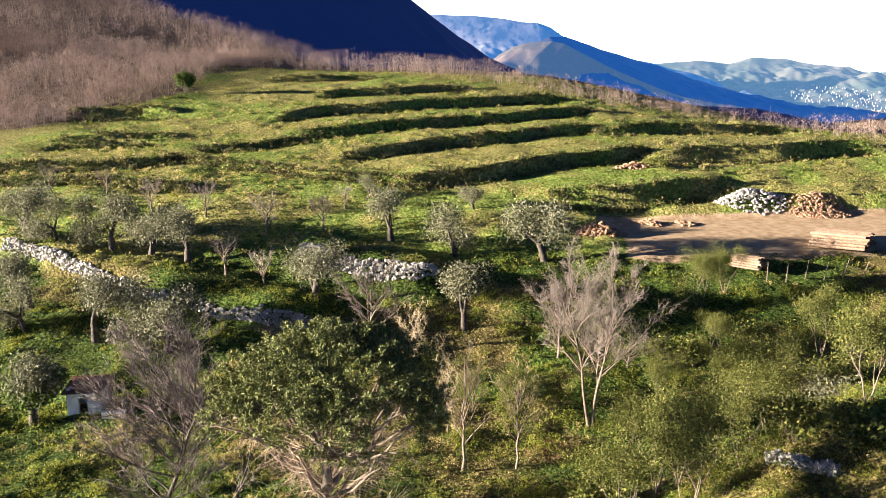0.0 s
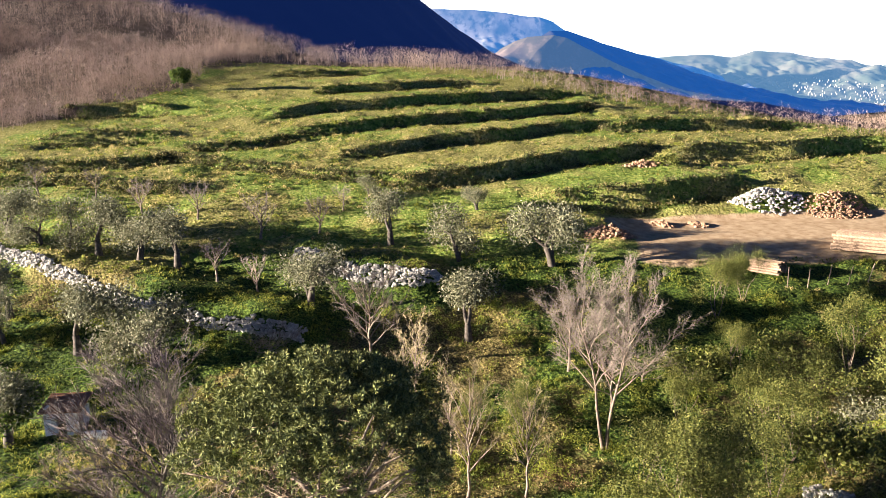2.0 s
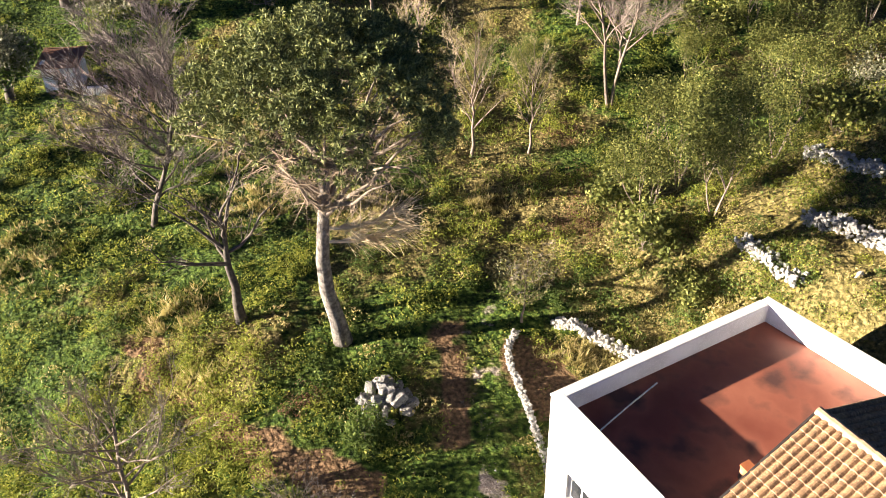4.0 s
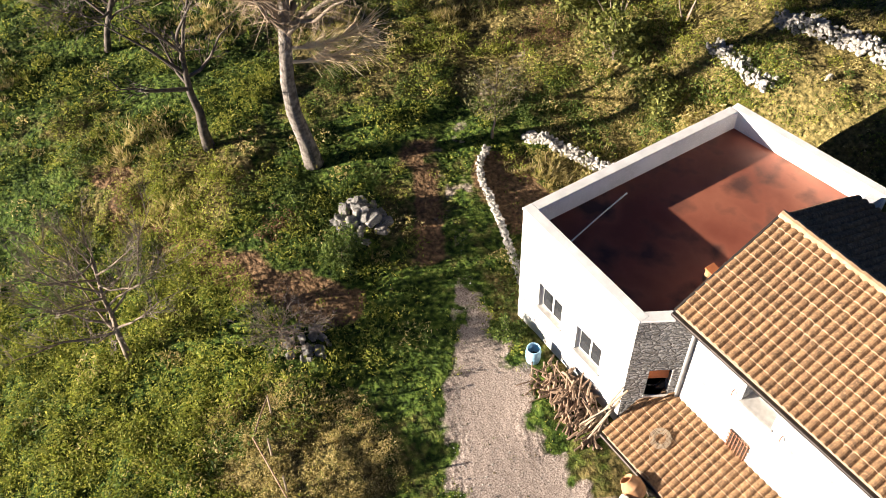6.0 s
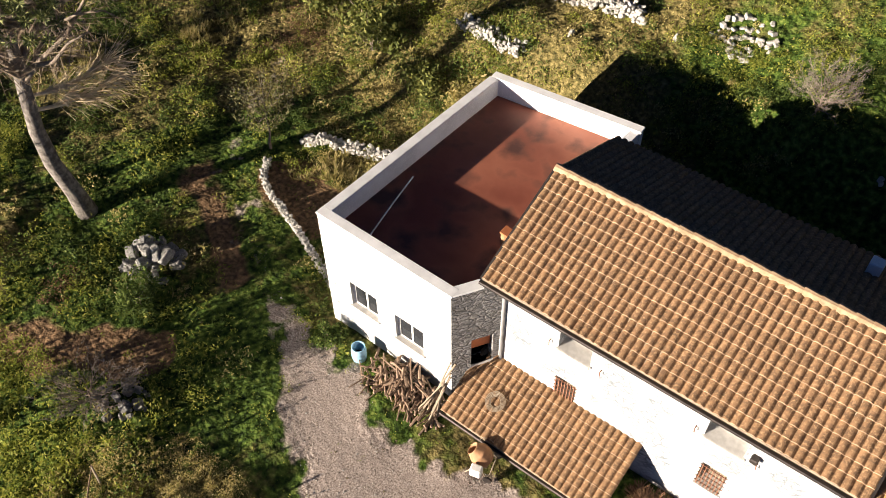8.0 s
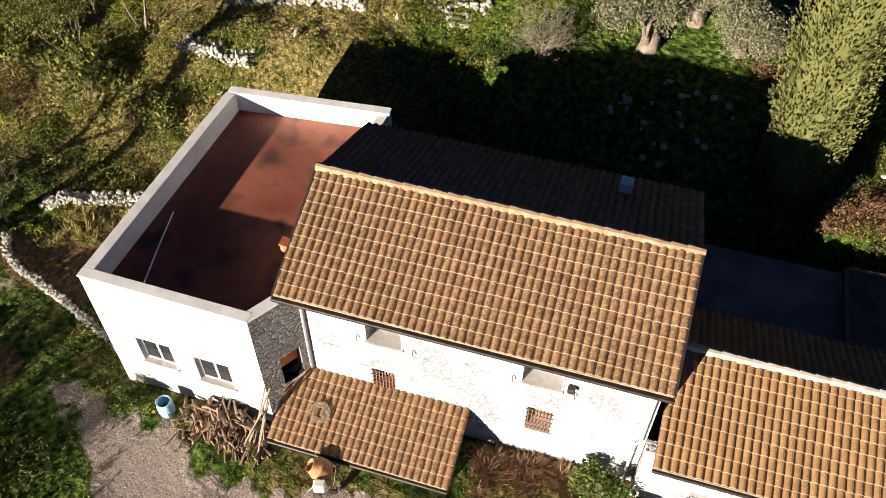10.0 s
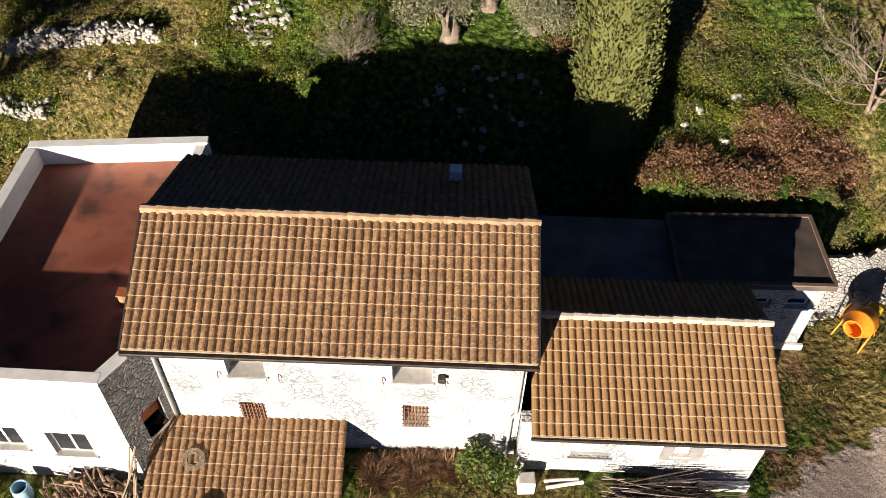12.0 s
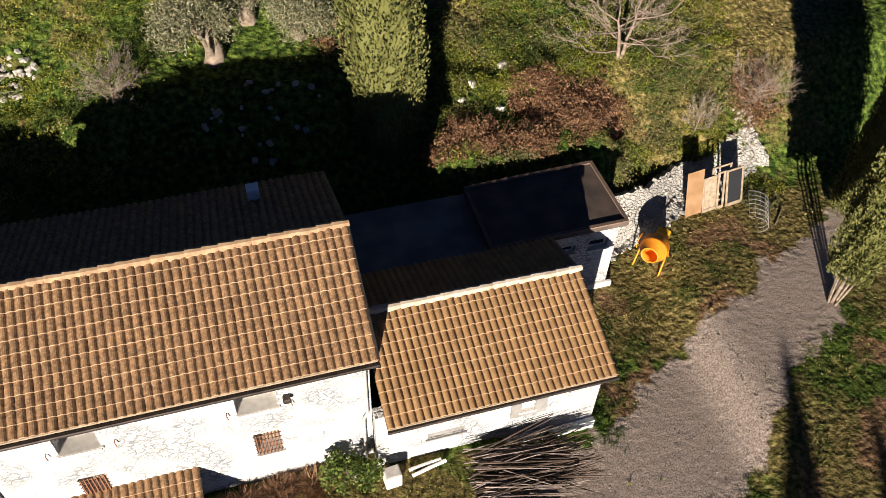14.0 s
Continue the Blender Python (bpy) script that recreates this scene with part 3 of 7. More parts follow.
ridge("mountain_shaded", crest_at(1000, [(-0.75, 0.16), (-0.55, 0.17), (-0.42, 0.15), (-0.297, 0.125), (-0.17, 0.128), (-0.081, 0.107), (-0.027, 0.081), (0.014, 0.049), (0.065, 0.0127), (0.104, -0.0044), (0.157, -0.0187), (0.217, -0.03), (0.283, -0.0448), (0.377, -0.0519), (0.48, -0.075)], 0.95), (-230, 330), -170, HILL_DARK, 7, "wooded mountainside with shade and haze painted in", seed=2)
ridge("mountain_mesa", crest_at(3900, [(-0.15, 0.06), (0.001, 0.0637), (0.03, 0.0625), (0.066, 0.0601), (0.105, 0.0541), (0.118, 0.052), (0.134, 0.0458), (0.146, 0.037), (0.157, 0.0294), (0.19, 0.0203), (0.223, 0.0099), (0.262, 0.0005), (0.33, -0.02)]), (-700, 250), -190, MESA, 34, "table mountain with pale cliffs in painted blue haze", rows=60, columns=220, seed=5, cliff=0.16)
ridge("mountain_brown", crest_at(2900, [(0.02, 0.0), (0.06, 0.006), (0.075, 0.018), (0.09, 0.026), (0.105, 0.030), (0.12, 0.031), (0.135, 0.032), (0.15, 0.028), (0.17, 0.016), (0.19, 0.006), (0.21, -0.004), (0.24, -0.018), (0.29, -0.036), (0.36, -0.05)]), (-330, -420), -180, HILL_BROWN, 36, "brown sunlit foothill in painted haze", rows=44, columns=200, seed=8)
ridge("mountain_spur", crest_at(2150, [(0.06, 0.0), (0.10, 0.02), (0.13, 0.036), (0.15, 0.036), (0.19, 0.021), (0.23, 0.008), (0.262, -0.001), (0.30, -0.016), (0.34, -0.028), (0.385, -0.042), (0.42, -0.055)], 0.9), (-330, 420), -188, HILL_BLUE, 14, "shaded spur of the mountain, deep blue with painted haze", seed=15)
ridge("mountain_far", crest_at(4400, [(0.15, 0.001), (0.216, 0.0023), (0.262, 0.0024), (0.301, 0.0046), (0.341, 0.001), (0.367, 0.0061), (0.413, 0.0036), (0.446, 0.0008), (0.524, 0.002), (0.65, 0.004)]), (-800, -420), -188, HILL_FAR, 42, "far hills above the valley, pale blue-green with painted haze", rows=60, columns=220, seed=11)


def build_village():
    rng = random.Random(8)
    soup = Soup()
    for _ in range(800):
        far = 3350 + 900 * rng.random()
        u, v = far, far * (0.38 + 0.26 * rng.random() ** 0.7)
        rise = max(0.0, (far - 3560) / 850)
        x, y = xy_of(u, v)
        z = -188 + 200 * rise ** 0.9 * 0.85 + 6
        a, b, c = rng.uniform(0.8, 2.0), rng.uniform(0.8, 2.0), rng.uniform(0.8, 2.2)
        n = len(soup.v)
        soup.v += [Vector((x + sx * a, y + sy * b, z + (c if k else -6))) for k in (0, 1) for sx, sy in ((-1, -1), (1, -1), (1, 1), (-1, 1))]
        soup.f += [(n, n + 1, n + 5, n + 4), (n + 1, n + 2, n + 6, n + 5), (n + 2, n + 3, n + 7, n + 6), (n + 3, n, n + 4, n + 7), (n + 4, n + 5, n + 6, n + 7)]
    tagged(soup.link("far_village", VILLAGE), "scattered pale houses in the far valley, haze painted in", "houses", kind="stuff")


build_village()

# bright haze of the sky low over the valley
HAZE = bpy.data.materials.new("bright_sky_haze")
HAZE.use_nodes = True
glow = HAZE.node_tree.nodes.new("ShaderNodeEmission")
glow.inputs["Color"].default_value, glow.inputs["Strength"].default_value = (0.93, 0.97, 1.0, 1), 0.27
HAZE.node_tree.links.new(glow.outputs[0], HAZE.node_tree.nodes["Material Output"].inputs["Surface"])
arc = [(8 + 4750 * math.sin(a), -11.6 + 4750 * math.cos(a)) for a in (radians(-72 + 4 * k) for k in range(15))]
tagged(link("backdrop_sky", [(x, y, z) for x, y in arc for z in (-300, 500)], [(2 * k, 2 * k + 2, 2 * k + 3, 2 * k + 1) for k in range(14)], HAZE), "bright hazy sky low over the mountains", "sky", kind="structure")


# leafless woodland along the crest and on the upper slope
def build_woodland():
    rng = np.random.default_rng(4)
    spots = []
    def scatter(count, u0, u1, v0, v1, keep):
        u, v = rng.uniform(u0, u1, count), rng.uniform(v0, v1, count)
        ok = keep(u, v)
        spots.append(np.stack([u[ok], v[ok]], -1))
    edge = lambda u, v: u > np.interp(v, [-50, -15, 18, 30, 50, 62, 90], [202, 197, 172, 152, 134, 112, 96])
    scatter(5600, 95, 255, -62, 110, lambda u, v: edge(u, v) & (u < np.interp(v, [-50, -15, 18, 30, 50, 62, 110], [255, 235, 205, 185, 165, 150, 140])))
    inside = lambda u, v: (v > -0.6 * u) & (u > np.interp(v, [-95, -68, -61, -54, -50], [124, 131, 141, 153, 160])) & (v < -44 + 9 * waves(u, v, 30, 2) - 0.1 * (u - 100) * (u < 190) + 10 * (u > 200))
    scatter(9500, 98, 235, -140, -44, inside)
    scatter(9000, 235, 430, -260, -40, inside)
    uv = np.concatenate(spots)
    uv = uv[rng.random(len(uv)) < 0.72 + 0.5 * waves(uv[:, 0], uv[:, 1], 22, 6)]
    x, y = xy_of(uv[:, 0], uv[:, 1])
    z = ground_z(x, y) - 0.2
    verts, faces = [], []
    for i in range(len(uv)):
        far = uv[i, 0] > 235
        low = 0.85 if uv[i, 1] > 15 else 1.25 if uv[i, 1] > -30 else 1.0
        h = rng.uniform(2.2, 4.6) * low * (1.35 if far else 1.0)
        k = 20 if far else 40
        base = np.array((x[i], y[i], z[i]))
        a, q, out = rng.uniform(0, 6.28, k), rng.uniform(0.1, 0.8, k), rng.uniform(0.0, 0.32, k) * h
        root = base + np.stack([np.cos(a) * out, np.sin(a) * out, h * q], -1)
        long = h * rng.uniform(0.09, 0.26, k)
        b = a + rng.normal(0, 0.9, k)
        lean = rng.uniform(0.2, 2.2, k)
        tip = root + np.stack([np.cos(b) * lean, np.sin(b) * lean, np.full(k, 0.9)], -1) * long[:, None] * 0.8
        tip[:, 2] = np.minimum(tip[:, 2], base[2] + h * (1.05 - 0.4 * out / h))
        root, tip = np.concatenate([base[None], root]), np.concatenate([base[None] + (rng.normal(0, 0.2), rng.normal(0, 0.2), h * 0.6), tip])
        side = np.stack([-np.sin(b), np.cos(b), np.zeros(k)], -1)
        side = np.concatenate([[[0.51, 0.86, 0.0]], side])
        w = np.full(k + 1, 0.055 if far else 0.022 if uv[i, 1] > -20 else 0.028)
        w[0] = 0.05
        n = len(verts)
        for r, t_, s, ww in zip(root, tip, side, w):
            verts += [r - s * ww, r + s * ww, t_]
        faces += [(n + 3 * j, n + 3 * j + 1, n + 3 * j + 2) for j in range(k + 1)]
    tagged(link("leafless_woodland", verts, faces, TWIG_WOOD), "belt of brown leafless young trees along the hilltop", "woodland", kind="stuff")


build_woodland()


# grass, weeds and low growth
HOUSES = ((-5.9, -0.9, 0.3, 8.7), (-0.3, 0.4, 10.4, 7.1), (-0.4, -1.6, 5.4, 0.8), (10, -0.4, 17.3, 8.5), (14.8, 4.9, 20.2, 8.5))


def build_grass(name, label, mat, count, u0, u1, v0, v1, blades, high, want, seed, flat=0.5, wide=0.22, leafy=0.0):
    rng = np.random.default_rng(seed)
    u, v = rng.uniform(u0, u1, count), rng.uniform(v0, v1, count)
    seen = (np.abs(v) < 0.6 * u + 8) | ((u < 24) & (u > -24))
    u, v = u[seen], v[seen]
    count = len(u)
    x, y = xy_of(u, v)
    dry = 0.5 + 0.55 * waves(x, y, 24, 4) + 0.4 * waves(x, y, 7, 8) + 0.12 * smooth(80, 125, u)
    lush = 0.5 + 0.5 * waves(x, y, 3.1, 5) + 0.35 * waves(x, y, 1.2, 6)
    ok = rng.random(count) < np.clip(want(dry, lush), 0, 1)
    ok &= gravel_at(x, y) + rng.normal(0, 0.3, count) < 0.42
    ok &= ~((u > 72) & (u < 86.5) & (v > 17) & (v < 58))
    bare = np.minimum(along(x, y, EARTH_PATH), along(x, y, EARTH_TRACK) + 0.3)
    ok &= (bare + 0.4 * waves(x, y, 1.3, 6) > 0.9) | (rng.random(count) < 0.12)
    if name == "low_weeds":
        ok &= ((x < -4) | (y > 9)) & ~((x > -17) & (y < -8) & (rng.random(count) < 0.8))
    ok &= ~((u > 100) & (v < -62 + 8 * waves(u, v, 30, 2)))
    for ax, ay, bx, by in HOUSES:
        ok &= ~((x > ax) & (x < bx) & (y > ay) & (y < by))
    x, y, u, lush = x[ok], y[ok], u[ok], lush[ok]
    n = len(x)
    z = ground_z(x, y) - 0.06
    near = (x > 12) & (y < 8.6)
    size = np.where(near, 0.62, 1.0) * high * np.clip(0.45 + 0.75 * lush, 0.3, 1.4) * rng.uniform(0.6, 1.25, n)
    a = rng.uniform(0, 6.2832, (n, blades))
    lean = rng.uniform(0.15, 1.0, (n, blades)) * flat * 2
    way = np.stack([np.cos(a) * lean, np.sin(a) * lean, np.ones((n, blades))], -1)
    way /= np.linalg.norm(way, axis=-1, keepdims=True)
    long = size[:, None] * rng.uniform(0.55, 1.1, (n, blades))
    tip = np.stack([x, y, z], -1)[:, None] + way * long[..., None]
    turn = a + 1.57 + rng.uniform(-0.6, 0.6, (n, blades))
    side = np.stack([np.cos(turn), np.sin(turn), np.zeros_like(turn)], -1) * (long * wide * rng.uniform(0.5, 1.2, (n, blades)))[..., None]
    root = np.stack([x, y, z], -1)[:, None]
    if leafy:
        spot = root + way * (long * rng.uniform(0.35, 1.0, (n, blades)))[..., None]
        ways = rng.normal(size=(2, n, blades, 3))
        ways *= (leafy * rng.uniform(0.6, 1.3, (n, blades)))[None, ..., None] / np.linalg.norm(ways, axis=-1, keepdims=True)
        verts = np.stack([spot, spot + ways[0], spot + ways[1]], 2).reshape(-1, 3)
        faces = np.arange(n * blades * 3).reshape(-1, 3)
    else:
        verts = np.concatenate([root, tip, root + way * long[..., None] * 0.45 + side * 1.7], 1).reshape(-1, 3)
        first = np.arange(n)[:, None] * (1 + 2 * blades)
        k = np.arange(blades)[None]
        faces = np.stack([np.broadcast_to(first, (n, blades)), first + 1 + k, first + 1 + blades + k], -1).reshape(-1, 3)
    me = bpy.data.meshes.new(name)
    me.vertices.add(len(verts)), me.loops.add(faces.size), me.polygons.add(len(faces))
    me.vertices.foreach_set("co", verts.ravel())
    me.loops.foreach_set("vertex_index", faces.ravel())
    me.polygons.foreach_set("loop_start", np.arange(0, faces.size, 3))
    me.update(calc_edges=True)
    me.materials.append(mat)
    tagged(new(name, me), label, "grass", kind="stuff")


build_grass("meadow_grass", "low green grass and weeds in tufts", GRASS, 80000, -24, 34, -30, 30, 6, 0.2, lambda d, l: 0.2 + 0.8 * l, 1, 0.9, 0.11, 0.055)
build_grass("slope_grass", "lush green grass in rough tufts", GRASS, 54000, 32, 74, -44, 46, 6, 0.32, lambda d, l: 0.15 + 0.8 * l, 7, 0.6, 0.12)
build_grass("low_weeds", "dark green broad-leaved weeds in patches", BUSH, 165000, -24, 66, -42, 46, 7, 0.17, lambda d, l: 1.5 * (l - 0.4) * (d < 0.8), 2, 1.2, 0.13, 0.065)
build_grass("tall_weeds", "tall yellow-green weeds standing in clumps", WEED, 150000, 14, 66, -42, 40, 9, 0.45, lambda d, l: 1.8 * (l - 0.62), 6, 0.9, 0.075, 0.08)
build_grass("dry_grass", "straw-yellow dry grass tufts", GRASS_DRY, 130000, -24, 72, -42, 46, 6, 0.22, lambda d, l: 1.0 * (d - 0.52), 3, 0.8, 0.11, 0.07)
build_grass("hill_grass", "green tufts on the terraced hillside", GRASS, 42000, 70, 205, -64, 66, 5, 0.34, lambda d, l: 0.75 - 0.4 * d, 4)
build_grass("hill_straw", "pale dry tufts on the terraced hillside", GRASS_DRY, 24000, 70, 205, -64, 66, 5, 0.34, lambda d, l: d * 0.8, 5, 0.5, 0.16)


def clump_mesh(name, label, mat, x, y, wide, high, count, leaf, seed, category="scrub"):
    """Low rounded clumps of growth: each a lumpy dome of small leaves standing on the ground."""
    rng = np.random.default_rng(seed)
    n = len(x)
    root = np.stack([x, y, ground_z(x, y) - 0.04], -1)[:, None]
    a, q = rng.uniform(0, 6.2832, (n, count)), rng.random((n, count)) ** 0.5
    up = np.sqrt(np.maximum(0.0, 1 - q * q)) * rng.uniform(0.45, 1.1, (n, count))
    lump = 1 + 0.28 * np.sin(3 * a + 7 * x[:, None]) + 0.18 * np.sin(5 * a + 9 * y[:, None])
    spot = root + np.stack([np.cos(a) * q * lump * wide[:, None], np.sin(a) * q * lump * wide[:, None], up * high[:, None]], -1)
    ways = rng.normal(size=(2, n, count, 3))
    ways *= (leaf * rng.uniform(0.6, 1.4, (n, count)))[None, ..., None] / np.linalg.norm(ways, axis=-1, keepdims=True)
    verts = np.stack([spot, spot + ways[0], spot + ways[1]], 2).reshape(-1, 3)
    faces = np.arange(n * count * 3)
    me = bpy.data.meshes.new(name)
    me.vertices.add(len(verts)), me.loops.add(len(faces)), me.polygons.add(len(faces) // 3)
    me.vertices.foreach_set("co", verts.ravel())
    me.loops.foreach_set("vertex_index", faces)
    me.polygons.foreach_set("loop_start", np.arange(0, len(faces), 3))
    me.update(calc_edges=True)
    me.materials.append(mat)
    tagged(new(name, me), label, category, kind="stuff")


def rough_spots(count, seed, want):
    """Places for clumps on the rough slope west of the house, away from the track and bare earth."""
    rng = np.random.default_rng(seed)
    u = 4 + 62 * rng.random(count) ** 1.5
    v = rng.uniform(-1, 1, count) * (0.6 * u + 9)
    x, y = xy_of(u, v)
    ok = (x < -6) & (gravel_at(x, y) < 0.1) & (along(x, y, WEST_TRACK) > 1.3)
    ok &= (along(x, y, EARTH_PATH) > 1.1) & (along(x, y, EARTH_TRACK) > 0.8)
    ok &= along(x, y, [(-12.5, 4.5), (-9.5, 3.0), (-6.5, 3.5), (-6.5, 8)]) > 2.2
    ok &= rng.random(count) < want(waves(x, y, 9, 11), waves(x, y, 3.1, 5))
    return x[ok], y[ok]


def build_clumps():
    for name, label, mat, count, seed, want, low, top in (
            ("weed_clumps", "rounded yellow-green weed clumps on the rough slope", WEED, 3400, 51, lambda b, f: 0.45 + 0.6 * b + 0.2 * f, 0.35, 1.0),
            ("bramble_clumps", "dark green bramble and nettle clumps on the rough slope", BUSH, 3000, 52, lambda b, f: 0.4 - 0.6 * b + 0.2 * f, 0.35, 1.1),
            ("straw_clumps", "clumps of blond dead grass on the rough slope", GRASS_DRY, 1500, 53, lambda b, f: 0.25 - 0.5 * f, 0.3, 0.8)):
        x, y = rough_spots(count, seed, want)
        rng = np.random.default_rng(seed + 20)
        wide = rng.uniform(low, top, len(x))
        clump_mesh(name, label, mat, x, y, wide, wide * rng.uniform(0.5, 0.95, len(x)), 85, 0.085, seed + 40)
    # the sunny meadow south-west of the house, and its straw-coloured bare patch
    rng = np.random.default_rng(57)
    x, y = rng.uniform(-20, -2, 2600), rng.uniform(-19, -7.5, 2600)
    bare = along(x, y, [(-6.6, -9.6), (-4.6, -8.4)]) + 0.4 * waves(x, y, 1.5, 3)
    ok = (gravel_at(x, y) < 0.1) & (bare > 1.9) & (y < -8.5 - 0.25 * (x + 8)) & (rng.random(2600) < 0.62 + 0.5 * waves(x, y, 2.6, 5))
    wide = rng.uniform(0.25, 0.62, ok.sum())
    half = rng.random(ok.sum()) < 0.72
    for name, label, mat, pick in (("meadow_clumps", "bright yellow-green herbs in soft mounds on the meadow", WEED, half), ("herb_clumps", "fresh green herbs in soft mounds on the meadow", GRASS, ~half)):
        clump_mesh(name, label, mat, x[ok][pick], y[ok][pick], wide[pick], wide[pick] * 0.75, 80, 0.065, 58)
    x, y = rng.uniform(-8.5, -2.5, 1500), rng.uniform(-11.5, -6.5, 1500)
    ok = (gravel_at(x, y) < 0.2) & (along(x, y, [(-6.6, -9.6), (-4.6, -8.4)]) + 0.4 * waves(x, y, 1.5, 3) < 2.1)
    wide = rng.uniform(0.12, 0.3, ok.sum())
    clump_mesh("straw_mat", "flattened straw-yellow grass on a bare patch", GRASS_DRY, x[ok], y[ok], wide, wide * 0.5, 40, 0.045, 59)
    # growth between the terrace walls north-west of the house
    rng = np.random.default_rng(81)
    x, y = rng.uniform(-15, 4, 1500), rng.uniform(9.2, 22, 1500)
    ok = (rng.random(1500) < 0.5 + 0.6 * waves(x, y, 2.3, 8)) & ((x < -6.5) | (y > 10.5))
    wide = rng.uniform(0.2, 0.6, ok.sum())
    pick = rng.random(ok.sum())
    for name, label, mat, some in (("wall_weeds", "yellow-green weeds between the terrace walls", WEED, pick < 0.42), ("wall_brambles", "dark brambles between the terrace walls", BUSH, (pick >= 0.42) & (pick < 0.8)), ("wall_straw", "dead grass between the terrace walls", GRASS_DRY, pick >= 0.8)):
        clump_mesh(name, label, mat, x[ok][some], y[ok][some], wide[some], wide[some] * 0.7, 95, 0.065, 82)
    x, y = rng.uniform(-12.5, -6.2, 900), rng.uniform(4.4, 9.6, 900)
    ok = (rng.random(900) < 0.65 + 0.4 * waves(x, y, 1.6, 2)) & (along(x, y, [(-12.6, 5.2), (-11.2, 5.7), (-9.6, 6.2), (-8.7, 6.6)]) > 0.4)
    wide = rng.uniform(0.12, 0.32, ok.sum())
    clump_mesh("dry_strip", "flattened dry grass beside the wing", GRASS_DRY, x[ok], y[ok], wide, wide * 0.55, 45, 0.05, 83)
    # tussocks of the hill: along the banks, on the worn flank and thinly elsewhere
    rng = np.random.default_rng(54)
    us, vs, big = [], [], []
    for k, (at, high, slant, left, right) in enumerate(TERRACES + WORN_BANKS):
        n = int((right - left) * (9 if k < len(TERRACES) else 13))
        v = rng.uniform(left - 1, right + 1, n)
        u = at + rng.uniform(-0.8, 1.2, n) + slant * v
        us.append(u - 1.2 * waves(u, v, 16, 3)), vs.append(v), big.append(rng.uniform(0.3, 0.8, n))
    n_bank = sum(len(i) for i in us)
    u, v = rng.uniform(76, 170, 5200), rng.uniform(-62, 62, 5200)
    ok = rng.random(5200) < 0.22 + 0.3 * waves(u, v, 14, 12) + 0.45 * smooth(8, -25, v) * smooth(135, 105, u)
    ok &= ~((u > 70) & (u < 89) & (v > 15) & (v < 62))
    us.append(u[ok]), vs.append(v[ok]), big.append(rng.uniform(0.25, 0.65, ok.sum()))
    u, v, wide = np.concatenate(us), np.concatenate(vs), np.concatenate(big)
    x, y = xy_of(u, v)
    bank = np.arange(len(u)) < n_bank
    pick = rng.random(len(u))
    for name, label, mat, ok, leaf in (
            ("bank_scrub", "dark scrub on the faces of the terrace banks", SCRUB, bank & (pick < 0.62), 0.2),
            ("bank_brambles", "green brambles along the terrace banks", BUSH, (bank & (pick >= 0.62) & (pick < 0.85)) | (~bank & (pick < 0.3)), 0.18),
            ("hill_tussocks", "pale straw tussocks on the terraced hillside", GRASS_DRY, (bank & (pick >= 0.85)) | (~bank & (pick >= 0.62)), 0.17),
            ("hill_weeds", "yellow-green weed tussocks on the terraced hillside", WEED, ~bank & (pick >= 0.3) & (pick < 0.62), 0.17)):
        clump_mesh(name, label, mat, x[ok], y[ok], wide[ok], wide[ok] * 0.9, 30, leaf, 60)


build_clumps()


def build_patch(name, label, mat, spots, seed, high, blades=8, flat=0.6, wide=0.1, leafy=0.0):
    """Growth in a few patches: (x, y, radius, tufts)."""
    rng = np.random.default_rng(seed)
    soup = Soup()
    for px, py, r, count in spots:
        a, q = rng.uniform(0, 6.28, count), np.sqrt(rng.random(count)) * r
        q = q * (0.8 + 0.3 * np.sin(3 * a + px) + 0.2 * np.sin(7 * a + py))
        x, y = px + q * np.cos(a), py + q * np.sin(a)
        z = ground_z(x, y) - 0.05
        keep = waves(x, y, 0.7, 3) > -0.35
        for cx, cy, cz, d in zip(x[keep], y[keep], z[keep], q[keep]):
            c = Vector((cx, cy, cz))
            n = len(soup.v)
            if not leafy:
                soup.v.append(c)
            size = high * (1.1 - 0.5 * d / r) * rng.uniform(0.4, 1.25)
            for k in range(blades):
                b = rng.uniform(0, 6.28)
                way = Vector((math.cos(b) * flat, math.sin(b) * flat, rng.uniform(0.3, 1.1))).normalized() * size * rng.uniform(0.4, 1.1)
                if leafy:
                    m, i = len(soup.v), c + way * rng.uniform(0.4, 1.0)
                    j, o = (Vector(rng.normal(size=3)).normalized() * leafy * rng.uniform(0.6, 1.3) for _ in range(2))
                    soup.v += [i, i + j, i + o]
                    soup.f.append((m, m + 1, m + 2))
                    continue
                s = Vector((-math.sin(b), math.cos(b), 0)) * size * wide
                soup.v += [c + way, c + way * 0.45 + s * 1.8]
                soup.f.append((n, n + 1 + 2 * k, n + 2 + 2 * k))
    tagged(soup.link(name, mat), label, "scrub", kind="stuff")


build_patch("dry_bracken", "reddish-brown dry bracken on the bank", STRAW, [(19.4, 11.9, 1.5, 900), (21.8, 11.2, 1.2, 620), (20.5, 10.6, 1.3, 620), (16.2, 10.6, 1.4, 620), (14.9, 10.2, 0.8, 260), (18.5, 9.9, 1.0, 300), (28.2, 10.9, 1.3, 900), (11.98, 14.5, 1.6, 260), (-20.0, 13.0, 2.2, 520), (-17.56, 9.77, 1.6, 320), (-13.9, -5.2, 1.2, 180), (-25.0, 15.5, 2.0, 320)], 21, 0.5, 11, 1.0, 0.04, 0.065)
